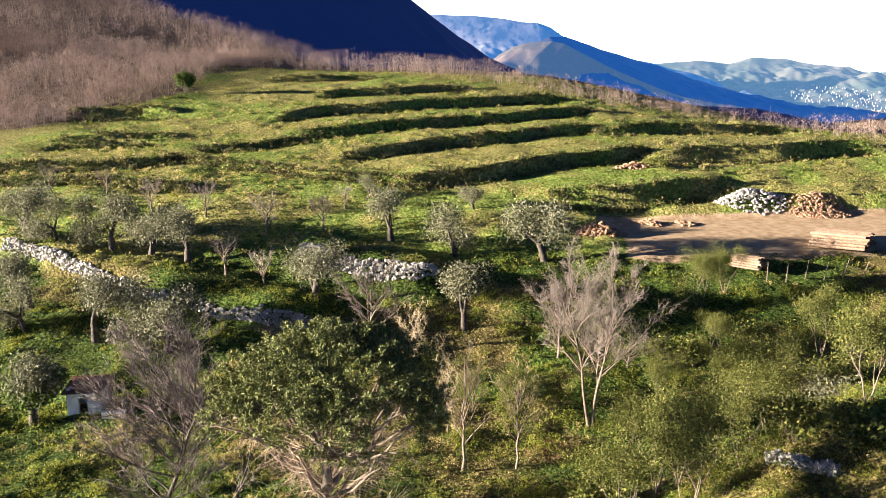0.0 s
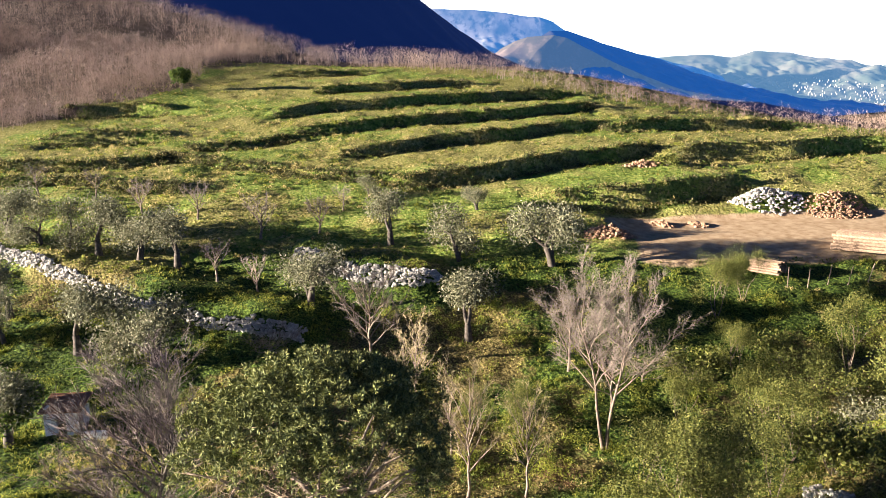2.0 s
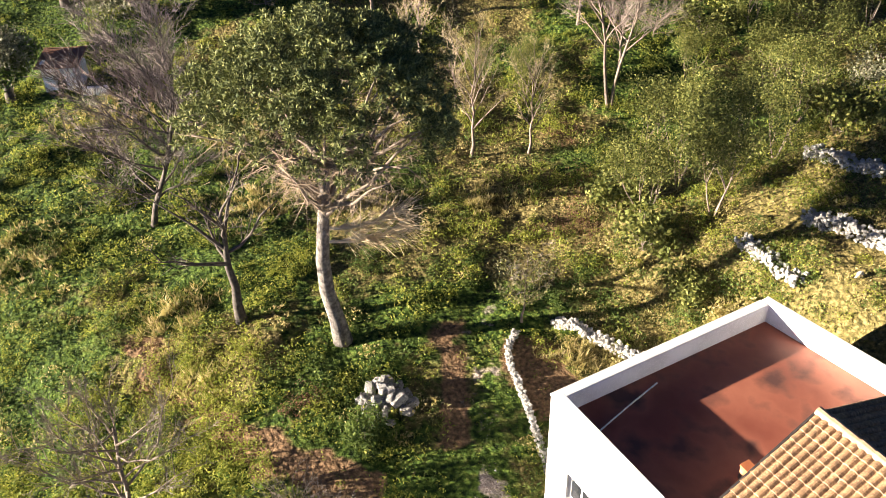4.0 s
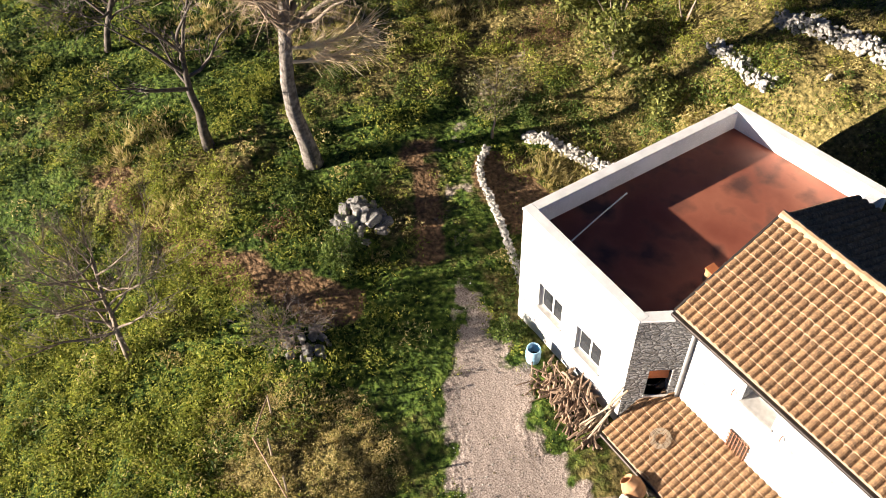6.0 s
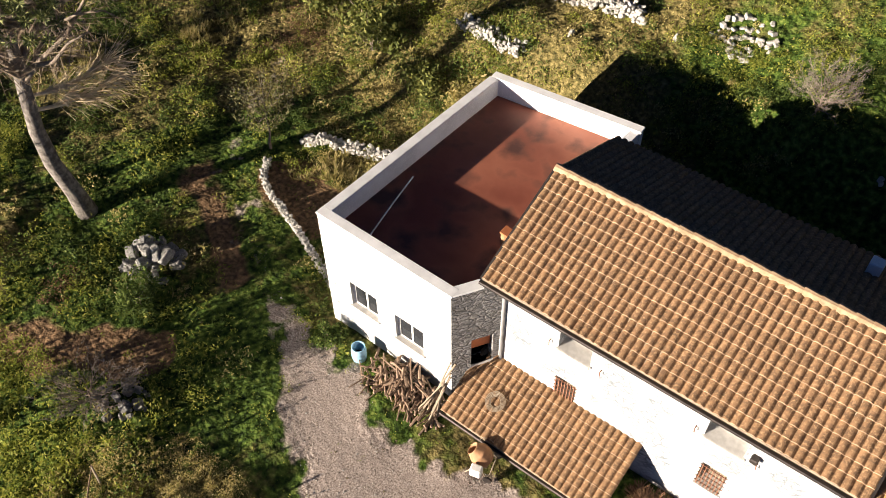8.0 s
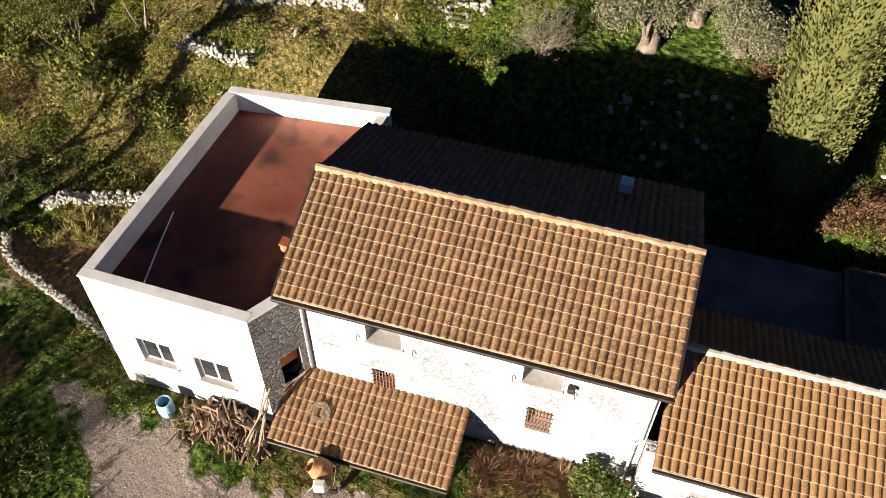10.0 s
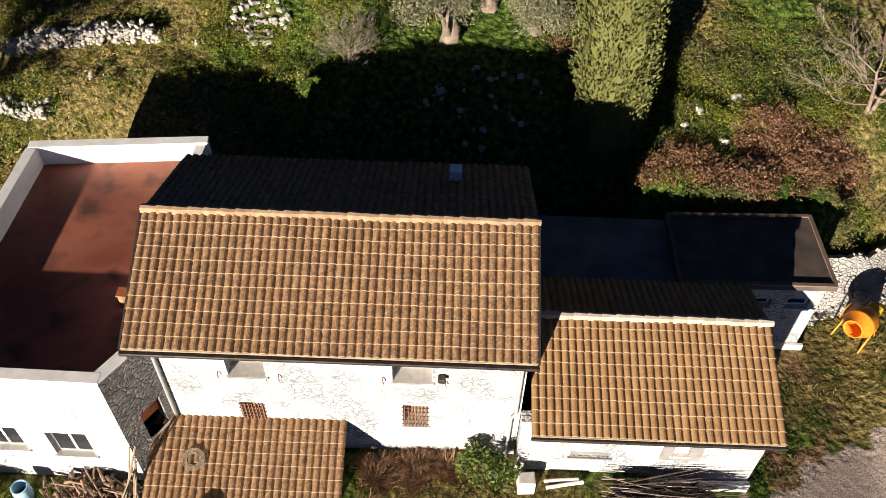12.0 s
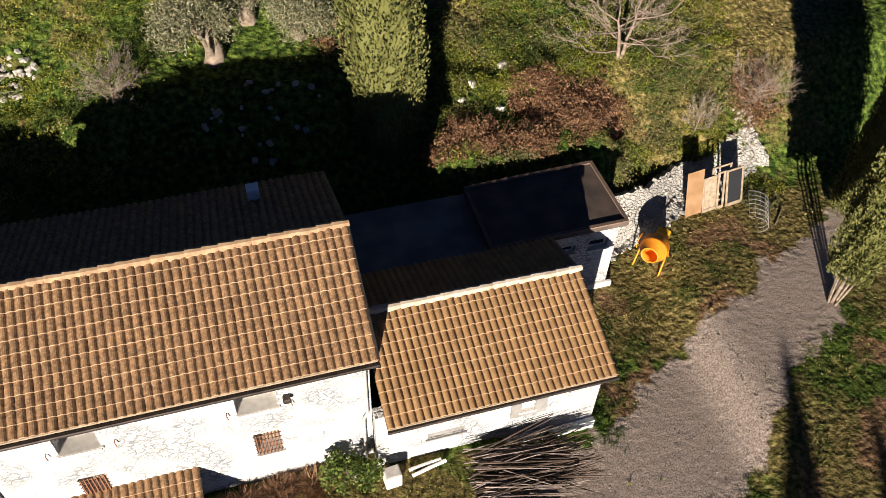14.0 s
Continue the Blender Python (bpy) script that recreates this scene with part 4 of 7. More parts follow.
build_patch("wall_foot_straw", "heap of dead straw at the wall foot", STRAW, [(6.0, -0.25, 0.75, 420), (7.2, 0.0, 0.7, 400), (8.2, 0.1, 0.5, 200)], 22, 0.6, 9, 0.9, 0.03)
build_patch("blond_grass", "tall blond grass in the rough field", GRASS_DRY, [(-21.5, 8.0, 2.0, 480), (-24.0, 3.0, 2.5, 520), (-22.0, -8.0, 2.5, 600), (-17.5, -8.5, 2.0, 400), (-28.0, -2.0, 3.0, 600), (-35.0, 0.0, 4.0, 840), (-42.0, -6.0, 4.0, 760), (-30.0, -13.0, 3.5, 640), (-8.5, 6.5, 2.0, 600), (-10.5, 4.6, 1.4, 260)], 23, 0.5, 9, 0.5, 0.045)
build_patch("nettles", "dark green nettle clumps by the track", BUSH, [(-14.0, 7.5, 2.2, 620), (-18.0, 4.0, 2.0, 560), (-20.5, 0.5, 1.6, 420), (-13.5, -4.0, 1.2, 320), (-26.0, 6.0, 2.5, 560), (-22.5, 15.0, 3.0, 700), (-33.0, 20.0, 3.0, 640), (-10.5, -3.6, 0.8, 240), (-16.5, -9.5, 1.2, 300), (19.0, 14.5, 2.2, 600), (24.0, 14.5, 2.2, 520), (24.0, 11.3, 1.5, 520), (25.6, 12.6, 1.4, 420), (26.9, 8.0, 0.8, 260), (17.0, 11.6, 1.2, 360), (22.4, 9.6, 0.9, 300), (5.85, 15.94, 1.6, 420), (2.6, 13.4, 1.5, 380), (-9.6, 9.4, 1.8, 380), (-7.75, 11.53, 1.6, 300), (-11.5, 7.5, 1.6, 300)], 24, 0.45, 13, 1.2, 0.07, 0.065)
build_patch("meadow_tall", "tall yellow-green grass on the near slope", WEED, [(-8.0, -12.5, 2.4, 620), (-12.5, -15.0, 3.0, 720), (-5.5, -13.0, 1.8, 360), (-16.0, -14.0, 3.0, 620), (-22.0, -3.0, 2.2, 420), (-18.0, -6.5, 1.8, 320), (-24.0, -10.0, 2.6, 460), (-14.0, -9.5, 1.6, 300), (-32.0, 4.0, 3.0, 400), (-38.0, -9.0, 3.0, 400), (-22.0, 6.5, 2.0, 300), (6.46, 17.48, 1.8, 360), (27.0, 13.6, 1.4, 320), (16.0, 14.2, 1.6, 340)], 25, 0.42, 12, 0.7, 0.06, 0.065)
build_patch("yellow_grass", "short yellowed grass beside the gravel", GRASS_DRY, [(-6.3, -9.0, 1.7, 420), (-4.6, -8.0, 1.4, 300), (-9.0, 5.2, 1.6, 260), (-7.5, 7.0, 1.4, 260), (20.5, 3.4, 1.2, 160), (25.5, -0.5, 1.4, 200), (22.0, 5.2, 1.2, 160)], 26, 0.2, 7, 0.8, 0.06)

build_patch("bank_growth", "mottled green brambles and herbs on the bank behind the house", SCRUB, [(15.5, 12.8, 1.8, 420), (17.8, 15.2, 2.0, 460), (20.5, 14.6, 1.8, 420), (24.6, 12.6, 1.7, 560), (23.8, 10.6, 1.2, 420), (26.6, 11.2, 1.2, 380), (26.2, 15.2, 2.0, 420), (14.8, 16.2, 1.8, 380), (22.4, 16.6, 1.8, 380), (17.2, 9.4, 1.2, 260), (21.8, 8.9, 0.9, 220), (27.0, 7.2, 0.8, 200)], 27, 0.55, 10, 1.2, 0.07, 0.08)
build_patch("bank_herbs", "yellow-green herbs and low brambles on the bank", WEED, [(16.6, 12.2, 2.0, 560), (18.6, 13.2, 1.8, 460), (15.2, 14.8, 2.0, 460), (23.6, 14.2, 2.0, 460), (25.6, 9.8, 1.2, 420), (21.4, 13.0, 1.5, 380), (27.4, 14.6, 1.8, 340), (19.8, 16.4, 2.0, 340), (27.6, 8.0, 0.9, 260), (3.49, 15.48, 2.2, 420), (6.24, 16.87, 2.0, 420), (1.22, 14.14, 1.6, 300)], 28, 0.4, 12, 1.2, 0.07, 0.065)
build_patch("lawn_weeds", "patchy dark green weeds on stony soil by the drive", BUSH, [(17.4, -0.5, 0.7, 170), (17.9, 0.6, 0.8, 200), (18.6, 1.7, 0.9, 240), (19.8, 2.6, 0.9, 240), (18.8, 3.6, 1.1, 260), (20.6, 4.2, 1.0, 220), (22.0, 3.9, 0.9, 200), (23.6, 4.4, 1.0, 220), (22.4, 5.6, 1.0, 200), (25.0, 5.2, 0.9, 180), (24.6, -1.2, 1.3, 300), (26.2, 0.2, 1.3, 300), (23.0, -2.8, 1.3, 300), (27.6, 1.2, 0.9, 200), (21.2, -3.8, 1.2, 260), (26.6, -2.4, 1.4, 260)], 29, 0.17, 12, 1.4, 0.07, 0.05)


def build_bracken_mounds():
    rng = np.random.default_rng(71)
    x, y, wide = [], [], []
    for px, py, r, n in ((19.4, 11.9, 1.3, 34), (20.8, 11.0, 1.3, 30), (22.0, 11.4, 0.9, 14), (16.2, 10.5, 1.2, 20), (14.9, 10.1, 0.7, 8), (18.2, 9.9, 0.9, 10), (28.2, 10.9, 1.0, 16)):
        a, q = rng.uniform(0, 6.28, n), np.sqrt(rng.random(n)) * r
        x.append(px + q * np.cos(a)), y.append(py + 0.7 * q * np.sin(a)), wide.append(rng.uniform(0.3, 0.6, n))
    x, y, wide = np.concatenate(x), np.concatenate(y), np.concatenate(wide)
    clump_mesh("bracken_mounds", "mounds of dead reddish-brown bracken and bramble canes", STRAW, x, y, wide, wide * rng.uniform(0.8, 1.5, len(x)), 190, 0.07, 72)
    x, y = rng.uniform(14.5, 28, 420), rng.uniform(9.4, 17, 420)
    ok = (waves(x, y, 2.4, 9) > -0.1) & (along(x, y, [(19.4, 11.9), (20.8, 11.0), (22.0, 11.4)]) > 1.2)
    wide = rng.uniform(0.25, 0.65, ok.sum())
    pick = rng.random(ok.sum()) < 0.55
    for name, label, mat, some in (("bank_mounds", "yellow-green herbs in mounds on the bank", WEED, pick), ("bramble_mounds", "dark green bramble mounds on the bank", BUSH, ~pick)):
        clump_mesh(name, label, mat, x[ok][some], y[ok][some], wide[some], wide[some] * 0.7, 110, 0.065, 73)


build_bracken_mounds()


def build_pebbles():
    """Loose stones and dead leaves lying on the gravel."""
    rng = np.random.default_rng(31)
    x, y = rng.uniform(-10, 30, 60000), rng.uniform(-10, 6, 60000)
    ok = (gravel_at(x, y) > 0.35) & (np.abs(y + 3.5 - 0.25 * (x - 8) * (x > 8)) < 6)
    for ax, ay, bx, by in HOUSES:
        ok &= ~((x > ax) & (x < bx) & (y > ay) & (y < by))
    x, y = x[ok][:14000], y[ok][:14000]
    for name, label, mat, part_, low, high in (("loose_gravel", "loose pale stones on the gravel", STONE, slice(0, None, 2), 0.01, 0.028), ("dead_leaves", "dead leaves and clods strewn over the gravel", LEAF_DEAD, slice(1, None, 2), 0.01, 0.03)):
        px, py = x[part_], y[part_]
        n = len(px)
        z = ground_z(px, py)
        r, a = rng.uniform(low, high, n) * (1 + 1.2 * (rng.random(n) > 0.96)), rng.uniform(0, 6.28, n)
        verts = np.stack([np.stack([px + r * np.cos(a + 2.0944 * k), py + r * np.sin(a + 2.0944 * k), z - 0.005], -1) for k in range(3)] + [np.stack([px, py, z + r * 0.35], -1)], 1).reshape(-1, 3)
        b = np.arange(n)[:, None] * 4
        faces = np.concatenate([b + [[0, 1, 3]], b + [[1, 2, 3]], b + [[2, 0, 3]]])
        tagged(link(name, verts.tolist(), faces.tolist(), mat), label, "gravel", kind="stuff")


LEAF_DEAD = leaf_material("dead_leaves", (0.05, 0.04, 0.025), (0.10, 0.085, 0.05), (0.16, 0.12, 0.07), 0.1)
build_pebbles()


# ---- buildings ----
def wall_mesh(a, b, low, high, thick, holes=(), bm=None):
    """An upright wall from a to b (plan), its outer face on the right-hand side of the way; holes as (from, to, sill, head) go through it."""
    bm = bm or bmesh.new()
    a, b = Vector((*a, 0)), Vector((*b, 0))
    way, far = (b - a).normalized(), (b - a).length
    turn = Matrix.Translation(a) @ Matrix(((way.x, -way.y, 0, 0), (way.y, way.x, 0, 0), (0, 0, 1, 0), (0, 0, 0, 1)))
    cuts_s = sorted({0.0, far, *(s for h in holes for s in h[:2])})
    cuts_z = sorted({low, high, *(z for h in holes for z in h[2:])})
    solid = {(i, j): not any(h[0] < (cuts_s[i] + cuts_s[i + 1]) / 2 < h[1] and h[2] < (cuts_z[j] + cuts_z[j + 1]) / 2 < h[3] for h in holes)
             for i in range(len(cuts_s) - 1) for j in range(len(cuts_z) - 1)}
    made = {}

    def vert(s, d, z):
        if (s, d, z) not in made:
            made[s, d, z] = bm.verts.new(turn @ Vector((s, d, z)))
        return made[s, d, z]

    def quad(*c):
        bm.faces.new([vert(*p) for p in c])

    for (i, j), full in solid.items():
        if not full:
            continue
        s0, s1, z0, z1 = cuts_s[i], cuts_s[i + 1], cuts_z[j], cuts_z[j + 1]
        quad((s0, 0, z0), (s1, 0, z0), (s1, 0, z1), (s0, 0, z1))
        quad((s1, thick, z0), (s0, thick, z0), (s0, thick, z1), (s1, thick, z1))
        if not solid.get((i - 1, j)):
            quad((s0, thick, z0), (s0, 0, z0), (s0, 0, z1), (s0, thick, z1))
        if not solid.get((i + 1, j)):
            quad((s1, 0, z0), (s1, thick, z0), (s1, thick, z1), (s1, 0, z1))
        if not solid.get((i, j + 1)):
            quad((s0, 0, z1), (s1, 0, z1), (s1, thick, z1), (s0, thick, z1))
        if not solid.get((i, j - 1)):
            quad((s0, thick, z0), (s1, thick, z0), (s1, 0, z0), (s0, 0, z0))
    return bm


def prism(points, low, high, bm=None):
    """A solid over a plan outline; low and high may be heights or functions of x, y."""
    bm = bm or bmesh.new()
    lo, hi = (z if callable(z) else (lambda x, y, z=z: z) for z in (low, high))
    under = [bm.verts.new((x, y, lo(x, y))) for x, y in points]
    over = [bm.verts.new((x, y, hi(x, y))) for x, y in points]
    bm.faces.new(under[::-1]), bm.faces.new(over)
    for k in range(len(points)):
        j = (k + 1) % len(points)
        bm.faces.new((under[k], under[j], over[j], over[k]))
    return bm


def slope_deck(x0, x1, eave, top, thick=0.12):
    """A sloping roof deck between an eave and a ridge, both (y, z)."""
    bm = bmesh.new()
    up = [bm.verts.new(p) for p in ((x0, *eave), (x1, *eave), (x1, *top), (x0, *top))]
    dn = [bm.verts.new((v.co.x, v.co.y, v.co.z - thick)) for v in up]
    bm.faces.new(up if top[0] > eave[0] else up[::-1]), bm.faces.new(dn[::-1] if top[0] > eave[0] else dn)
    for k in range(4):
        j = (k + 1) % 4
        bm.faces.new((dn[k], dn[j], up[j], up[k]))
    bmesh.ops.recalc_face_normals(bm, faces=bm.faces)
    return bm


def tile_profile():
    """Across one interlocking clay tile: a flat pan and a round roll."""
    return [(0.0, 0.006), (0.022, 0.0), (0.04, 0.024), (0.072, 0.05), (0.115, 0.061), (0.158, 0.052), (0.192, 0.027), (0.218, 0.004)]


TILE_WIDE, TILE_LONG = 0.2125, 0.331


def tile_corners(thick=0.036):
    """One tile lying along +y (up the slope), its lower end at y = 0 a little proud."""
    profile = tile_profile()
    verts = [(x, 0.016, z + 0.034) for x, z in profile] + [(x, TILE_LONG + 0.05, z + 0.002) for x, z in profile] + [(x, 0.0, z + 0.027) for x, z in profile] + [(x, 0.004, z + 0.034 - thick) for x, z in profile]
    n = len(profile)
    faces = [(k, k + 1, n + k + 1, n + k) for k in range(n - 1)] + [(2 * n + k, 2 * n + k + 1, k + 1, k) for k in range(n - 1)] + [(3 * n + k, 3 * n + k + 1, 2 * n + k + 1, 2 * n + k) for k in range(n - 1)]
    return verts, faces


TILE_MESHES = {}


def tile_slope(roof, x0, x1, eave, top, mat, singles):
    """Tiles over a slope: the nearest ones are pieces of their own, the rest one joined mesh."""
    (ye, ze), (yt, zt) = eave, top
    long = math.hypot(yt - ye, zt - ze)
    lean = math.atan2(zt - ze, abs(yt - ye))
    flip = yt < ye
    columns, rows = round((x1 - x0) / TILE_WIDE), round(long / TILE_LONG)
    wide, pitch = (x1 - x0) / columns, long / rows
    verts, faces = tile_corners()
    if mat.name not in TILE_MESHES:
        me = bpy.data.meshes.new("roof_tile")
        me.from_pydata(verts, [], faces)
        me.materials.append(mat)
        me.materials.append(TILE_EDGE)
        me.polygons.foreach_set("material_index", [0 if k < 7 else 1 for k in range(len(faces))])
        TILE_MESHES[mat.name] = me
    rng = random.Random(columns * 100 + rows)
    rest = Soup()
    first = rows - singles // columns
    for r in range(rows):
        for c in range(columns):
            s = r * pitch
            sag = 0.018 * math.sin(c * 0.21 + r * 0.5) + rng.uniform(-0.006, 0.006)
            at = Vector((x0 + c * wide, ye + (-1 if flip else 1) * s * math.cos(lean), ze + s * math.sin(lean) + 0.004 + sag))
            m = Matrix.Translation(at) @ (Matrix.Rotation(math.pi, 4, "Z") if flip else Matrix()) @ Matrix.Rotation(lean + rng.uniform(-0.006, 0.006), 4, "X") @ Matrix.Rotation(rng.uniform(-0.012, 0.012), 4, "Z")
            if flip:
                m = Matrix.Translation((wide, 0, 0)) @ m
            if r < singles // columns:
                ob = new("roof_tile", TILE_MESHES[mat.name])
                ob.parent = roof
                ob.matrix_basis = m
            else:
                n = len(rest.v)
                rest.v += [m @ Vector(p) for p in verts]
                rest.f += [tuple(n + k for k in f) for f in faces]
    if rest.v:
        ob = tagged(rest.link("joined_tiles", mat, roof), kind="stuff")
        ob.data.materials.append(TILE_EDGE)
        ob.data.polygons.foreach_set("material_index", [0 if k % 21 < 7 else 1 for k in range(len(rest.f))])


def ridge_row(roof, x0, x1, y, z, mat, long=0.4):
    count = round((x1 - x0) / long)
    step = (x1 - x0) / count
    verts, faces = [], []
    for k, (x, r) in enumerate(((0, 0.14), (0.05, 0.142), (step + 0.04, 0.102))):
        verts += [(x, -r * math.cos(a), r * math.sin(a) * 0.9) for a in (math.pi * (j / 6 * 1.3 - 0.15) for j in range(7))]
    for k in range(2):
        faces += [(7 * k + j, 7 * k + j + 1, 7 * k + j + 8, 7 * k + j + 7) for j in range(6)]
    me = bpy.data.meshes.new("ridge_tile")
    me.from_pydata(verts, [], faces)
    me.materials.append(mat)
    rng = random.Random(5)
    for k in range(count):
        ob = new("ridge_tile", me)
        ob.parent = roof
        ob.matrix_basis = pose(x0 + k * step, y + rng.uniform(-0.008, 0.008), z + rng.uniform(-0.006, 0.008), 0, 0, rng.uniform(-1, 1))


def pipe_run(name, points, r, mat, parent=None, label="", sides=8):
    s = Soup()
    pts = [Vector(p) for p in points]
    s.limb(pts, [r] * len(pts), sides)
    return s.link(name, mat, parent, label, True)


# main two-storey farmhouse
EAVE, RIDGE, BACK = (0.0, 5.6), (3.33, 7.07), (6.92, 5.66)
WALL_Y = 0.62
farmhouse = thing("farmhouse", (0, 0, 0), "whitewashed rubble-stone farmhouse with a brown clay-tile gable roof", "house")
UPPER = ((2.2, 3.2, 3.66, 4.75), (6.55, 7.6, 3.66, 4.75))
GRILLES = ((2.27, 2.95, 1.45, 2.35), (6.8, 7.5, 1.45, 2.5))
x_w, x_e = 0.12, 10.05
part("wall", wall_mesh((x_w, WALL_Y), (x_e, WALL_Y), -1.6, 5.52, 0.55, [(a - x_w, b - x_w, c, d) for a, b, c, d in UPPER + GRILLES]), WHITE, farmhouse, "whitewashed rubble front wall with faint stone joints")
part("wall", wall_mesh((x_e, 6.5), (x_w, 6.5), -0.6, 5.5, 0.5), WHITE, farmhouse)
for x, flip in ((x_w, 0), (x_e, 1)):
    bm = bmesh.new()
    span = (x, x + 0.5) if not flip else (x - 0.5, x)
    ring = [(WALL_Y + 0.55, -1.6), (6.0, -1.6), (6.0, 5.76), (3.33, 6.9), (WALL_Y + 0.55, 5.7)]
    one, two = ([bm.verts.new((sx, y, z)) for y, z in ring] for sx in span)
    bm.faces.new(one), bm.faces.new(two[::-1])
    for k in range(5):
        bm.faces.new((one[k], two[k], two[(k + 1) % 5], one[(k + 1) % 5]))
    bmesh.ops.recalc_face_normals(bm, faces=bm.faces)
    part("gable_wall", bm, WHITE, farmhouse)
part("room_floor", box(x_w + 0.5, WALL_Y + 0.55, 2.9, x_e - 0.5, 6.0, 3.1), DARK_ROOM, farmhouse)
roof = part("roof", slope_deck(0.03, 10.17, EAVE, RIDGE), WOOD_OLD, farmhouse, "brown weathered clay-tile roof slope")
roof_back = part("roof", slope_deck(0.03, 10.17, BACK, RIDGE), WOOD_OLD, farmhouse, "clay-tile roof slope turned away from the sun")
part("gutter", box(-0.02, -0.13, 5.47, 10.22, -0.01, 5.56, 0.02), GUTTER, farmhouse, "dark metal eave gutter")
part("verge_trim", box(-0.03, 0, -0.16, 0.03, math.hypot(3.33, 1.47), 0.05, turn=Matrix.Translation((0, *EAVE)) @ Matrix.Rotation(math.atan2(1.47, 3.33), 4, "X")), GUTTER, farmhouse)
part("verge_trim", box(10.17, 0, -0.16, 10.23, math.hypot(3.33, 1.47), 0.05, turn=Matrix.Translation((0, *EAVE)) @ Matrix.Rotation(math.atan2(1.47, 3.33), 4, "X")), GUTTER, farmhouse)

# terrace wing with a flat red roof
PAR = 5.1
W, S, E, N = (-5.5, -0.58), (-0.5, -0.66), (0.2, 8.5), (-5.22, 7.98)
FLOOR_Z = 4.38
wing = thing("terrace_wing", (0, 0, 0), "white flat-roofed wing with a red-coated terrace and low parapet", "house")
WIN = ((1.0, 2.1, 1.5, 2.65), (2.83, 3.93, 1.32, 2.5))
part("wall", wall_mesh(W, S, -1.9, PAR - 0.07, 0.3, WIN), WHITE_WORN, wing, "whitewashed front wall with two windows")
part("wall", wall_mesh((-5.22, 7.98), W, -1.6, PAR - 0.07, 0.3), PLASTER, wing)
part("wall", wall_mesh(E, N, -0.5, PAR - 0.07, 0.3), PLASTER, wing)
JOIN = (0.30, WALL_Y)
part("wall", wall_mesh(S, JOIN, -1.9, PAR - 0.07, 0.35, [(0.62, 1.3, 1.5, 2.75)]), BARE_STONE, wing, "bare rubble side wall with an opening")
part("wall", wall_mesh((0.12, 6.5), E, -0.5, PAR - 0.07, 0.3), PLASTER, wing)
part("terrace_floor", prism([(-5.3, -0.4), (-0.6, -0.45), (0.15, 0.9), (0.14, 8.2), (-5.0, 7.8)], FLOOR_Z - 0.25, FLOOR_Z), TERRACE_RED, wing, "red coated terrace floor with dark stains")
part("room_floor", prism([(-5.2, -0.3), (-0.7, -0.35), (0.1, 1.0), (0.1, 8.0), (-4.9, 7.6)], 0.55, 0.7), DARK_ROOM, wing)


def coping(a, b, trim=0.0, wide=0.34, end=None):
    a, b = Vector((*a, 0)), Vector((*b, 0))
    way = (b - a).normalized()
    turn = Matrix.Translation(a) @ Matrix(((way.x, -way.y, 0, 0), (way.y, way.x, 0, 0), (0, 0, 1, 0), (0, 0, 0, 1)))
    return box(-0.03 + trim, -0.03, PAR - 0.07, (b - a).length + 0.03 - (trim if end is None else end), wide - 0.03, PAR, 0.015, turn=turn)


for a, b in ((W, S), ((-5.22, 7.98), W), (E, N), (S, (0.0, 0.14))):
    part("coping", coping(a, b, 0.0, 0.34, 0.03) if a == S else coping(a, b, 0.34 if a == (-5.22, 7.98) else 0.0), COPING, wing).location.z = -0.004 if a == S else 0.0

# low porch against the front
porch = thing("porch", (0, 0, 0), "low lean-to porch with a brown clay-tile roof and white wall", "porch")
P_TOP, P_EAVE = (WALL_Y, 1.52), (-1.52, 0.68)
porch_roof = part("roof", slope_deck(-0.02, 5.15, P_EAVE, P_TOP, 0.1), WOOD_OLD, porch, "lean-to slope of brown clay tiles")
part("gutter", box(-0.25, P_EAVE[0] - 0.1, P_EAVE[1] - 0.13, 5.2, P_EAVE[0], P_EAVE[1] - 0.04, 0.02), GUTTER, porch)
part("wall", wall_mesh((-0.15, -1.15), (5.0, -1.15), -1.9, 0.7, 0.25, [(3.35, 4.25, -1.85, 0.45)]), WHITE, porch)
part("wall", wall_mesh((5.0, -0.9), (5.0, WALL_Y), -1.9, 0.7, 0.25), WHITE, porch)
part("door", box(3.2, -1.1, -1.25, 4.1, -1.04, 0.45, 0.01), DOOR_ORANGE, porch, "orange-brown painted door")

# lower annex to the east
annex = thing("annex", (0, 0, 0), "single-storey white annex with an ochre clay-tile gable roof", "house")
A_EAVE, A_RIDGE, A_BACK = (-0.29, 2.68), (2.97, 3.68), (5.0, 2.9)
annex_roof = part("roof", slope_deck(10.3, 17.03, A_EAVE, A_RIDGE, 0.1), WOOD_OLD, annex, "ochre clay-tile roof slope")
annex_back = part("roof", slope_deck(10.3, 17.03, A_BACK, A_RIDGE, 0.1), WOOD_OLD, annex, "clay-tile slope turned away from the sun")
part("gutter", box(10.28, A_EAVE[0] - 0.09, A_EAVE[1] - 0.13, 17.1, A_EAVE[0], A_EAVE[1] - 0.04, 0.02), GUTTER, annex)
part("wall", wall_mesh((10.05, 0.15), (16.9, 0.15), -1.6, 2.66, 0.35, [(1.51, 2.65, 0.88, 1.16), (4.35, 4.8, 1.15, 1.65)]), WHITE, annex)
part("wall", wall_mesh((16.9, 0.5), (16.9, 4.8), -1.6, 2.66, 0.35), WHITE, annex)
part("plinth", box(10.1, -0.02, -1.5, 16.98, 0.15, -0.2, 0.02), PLASTER, annex)
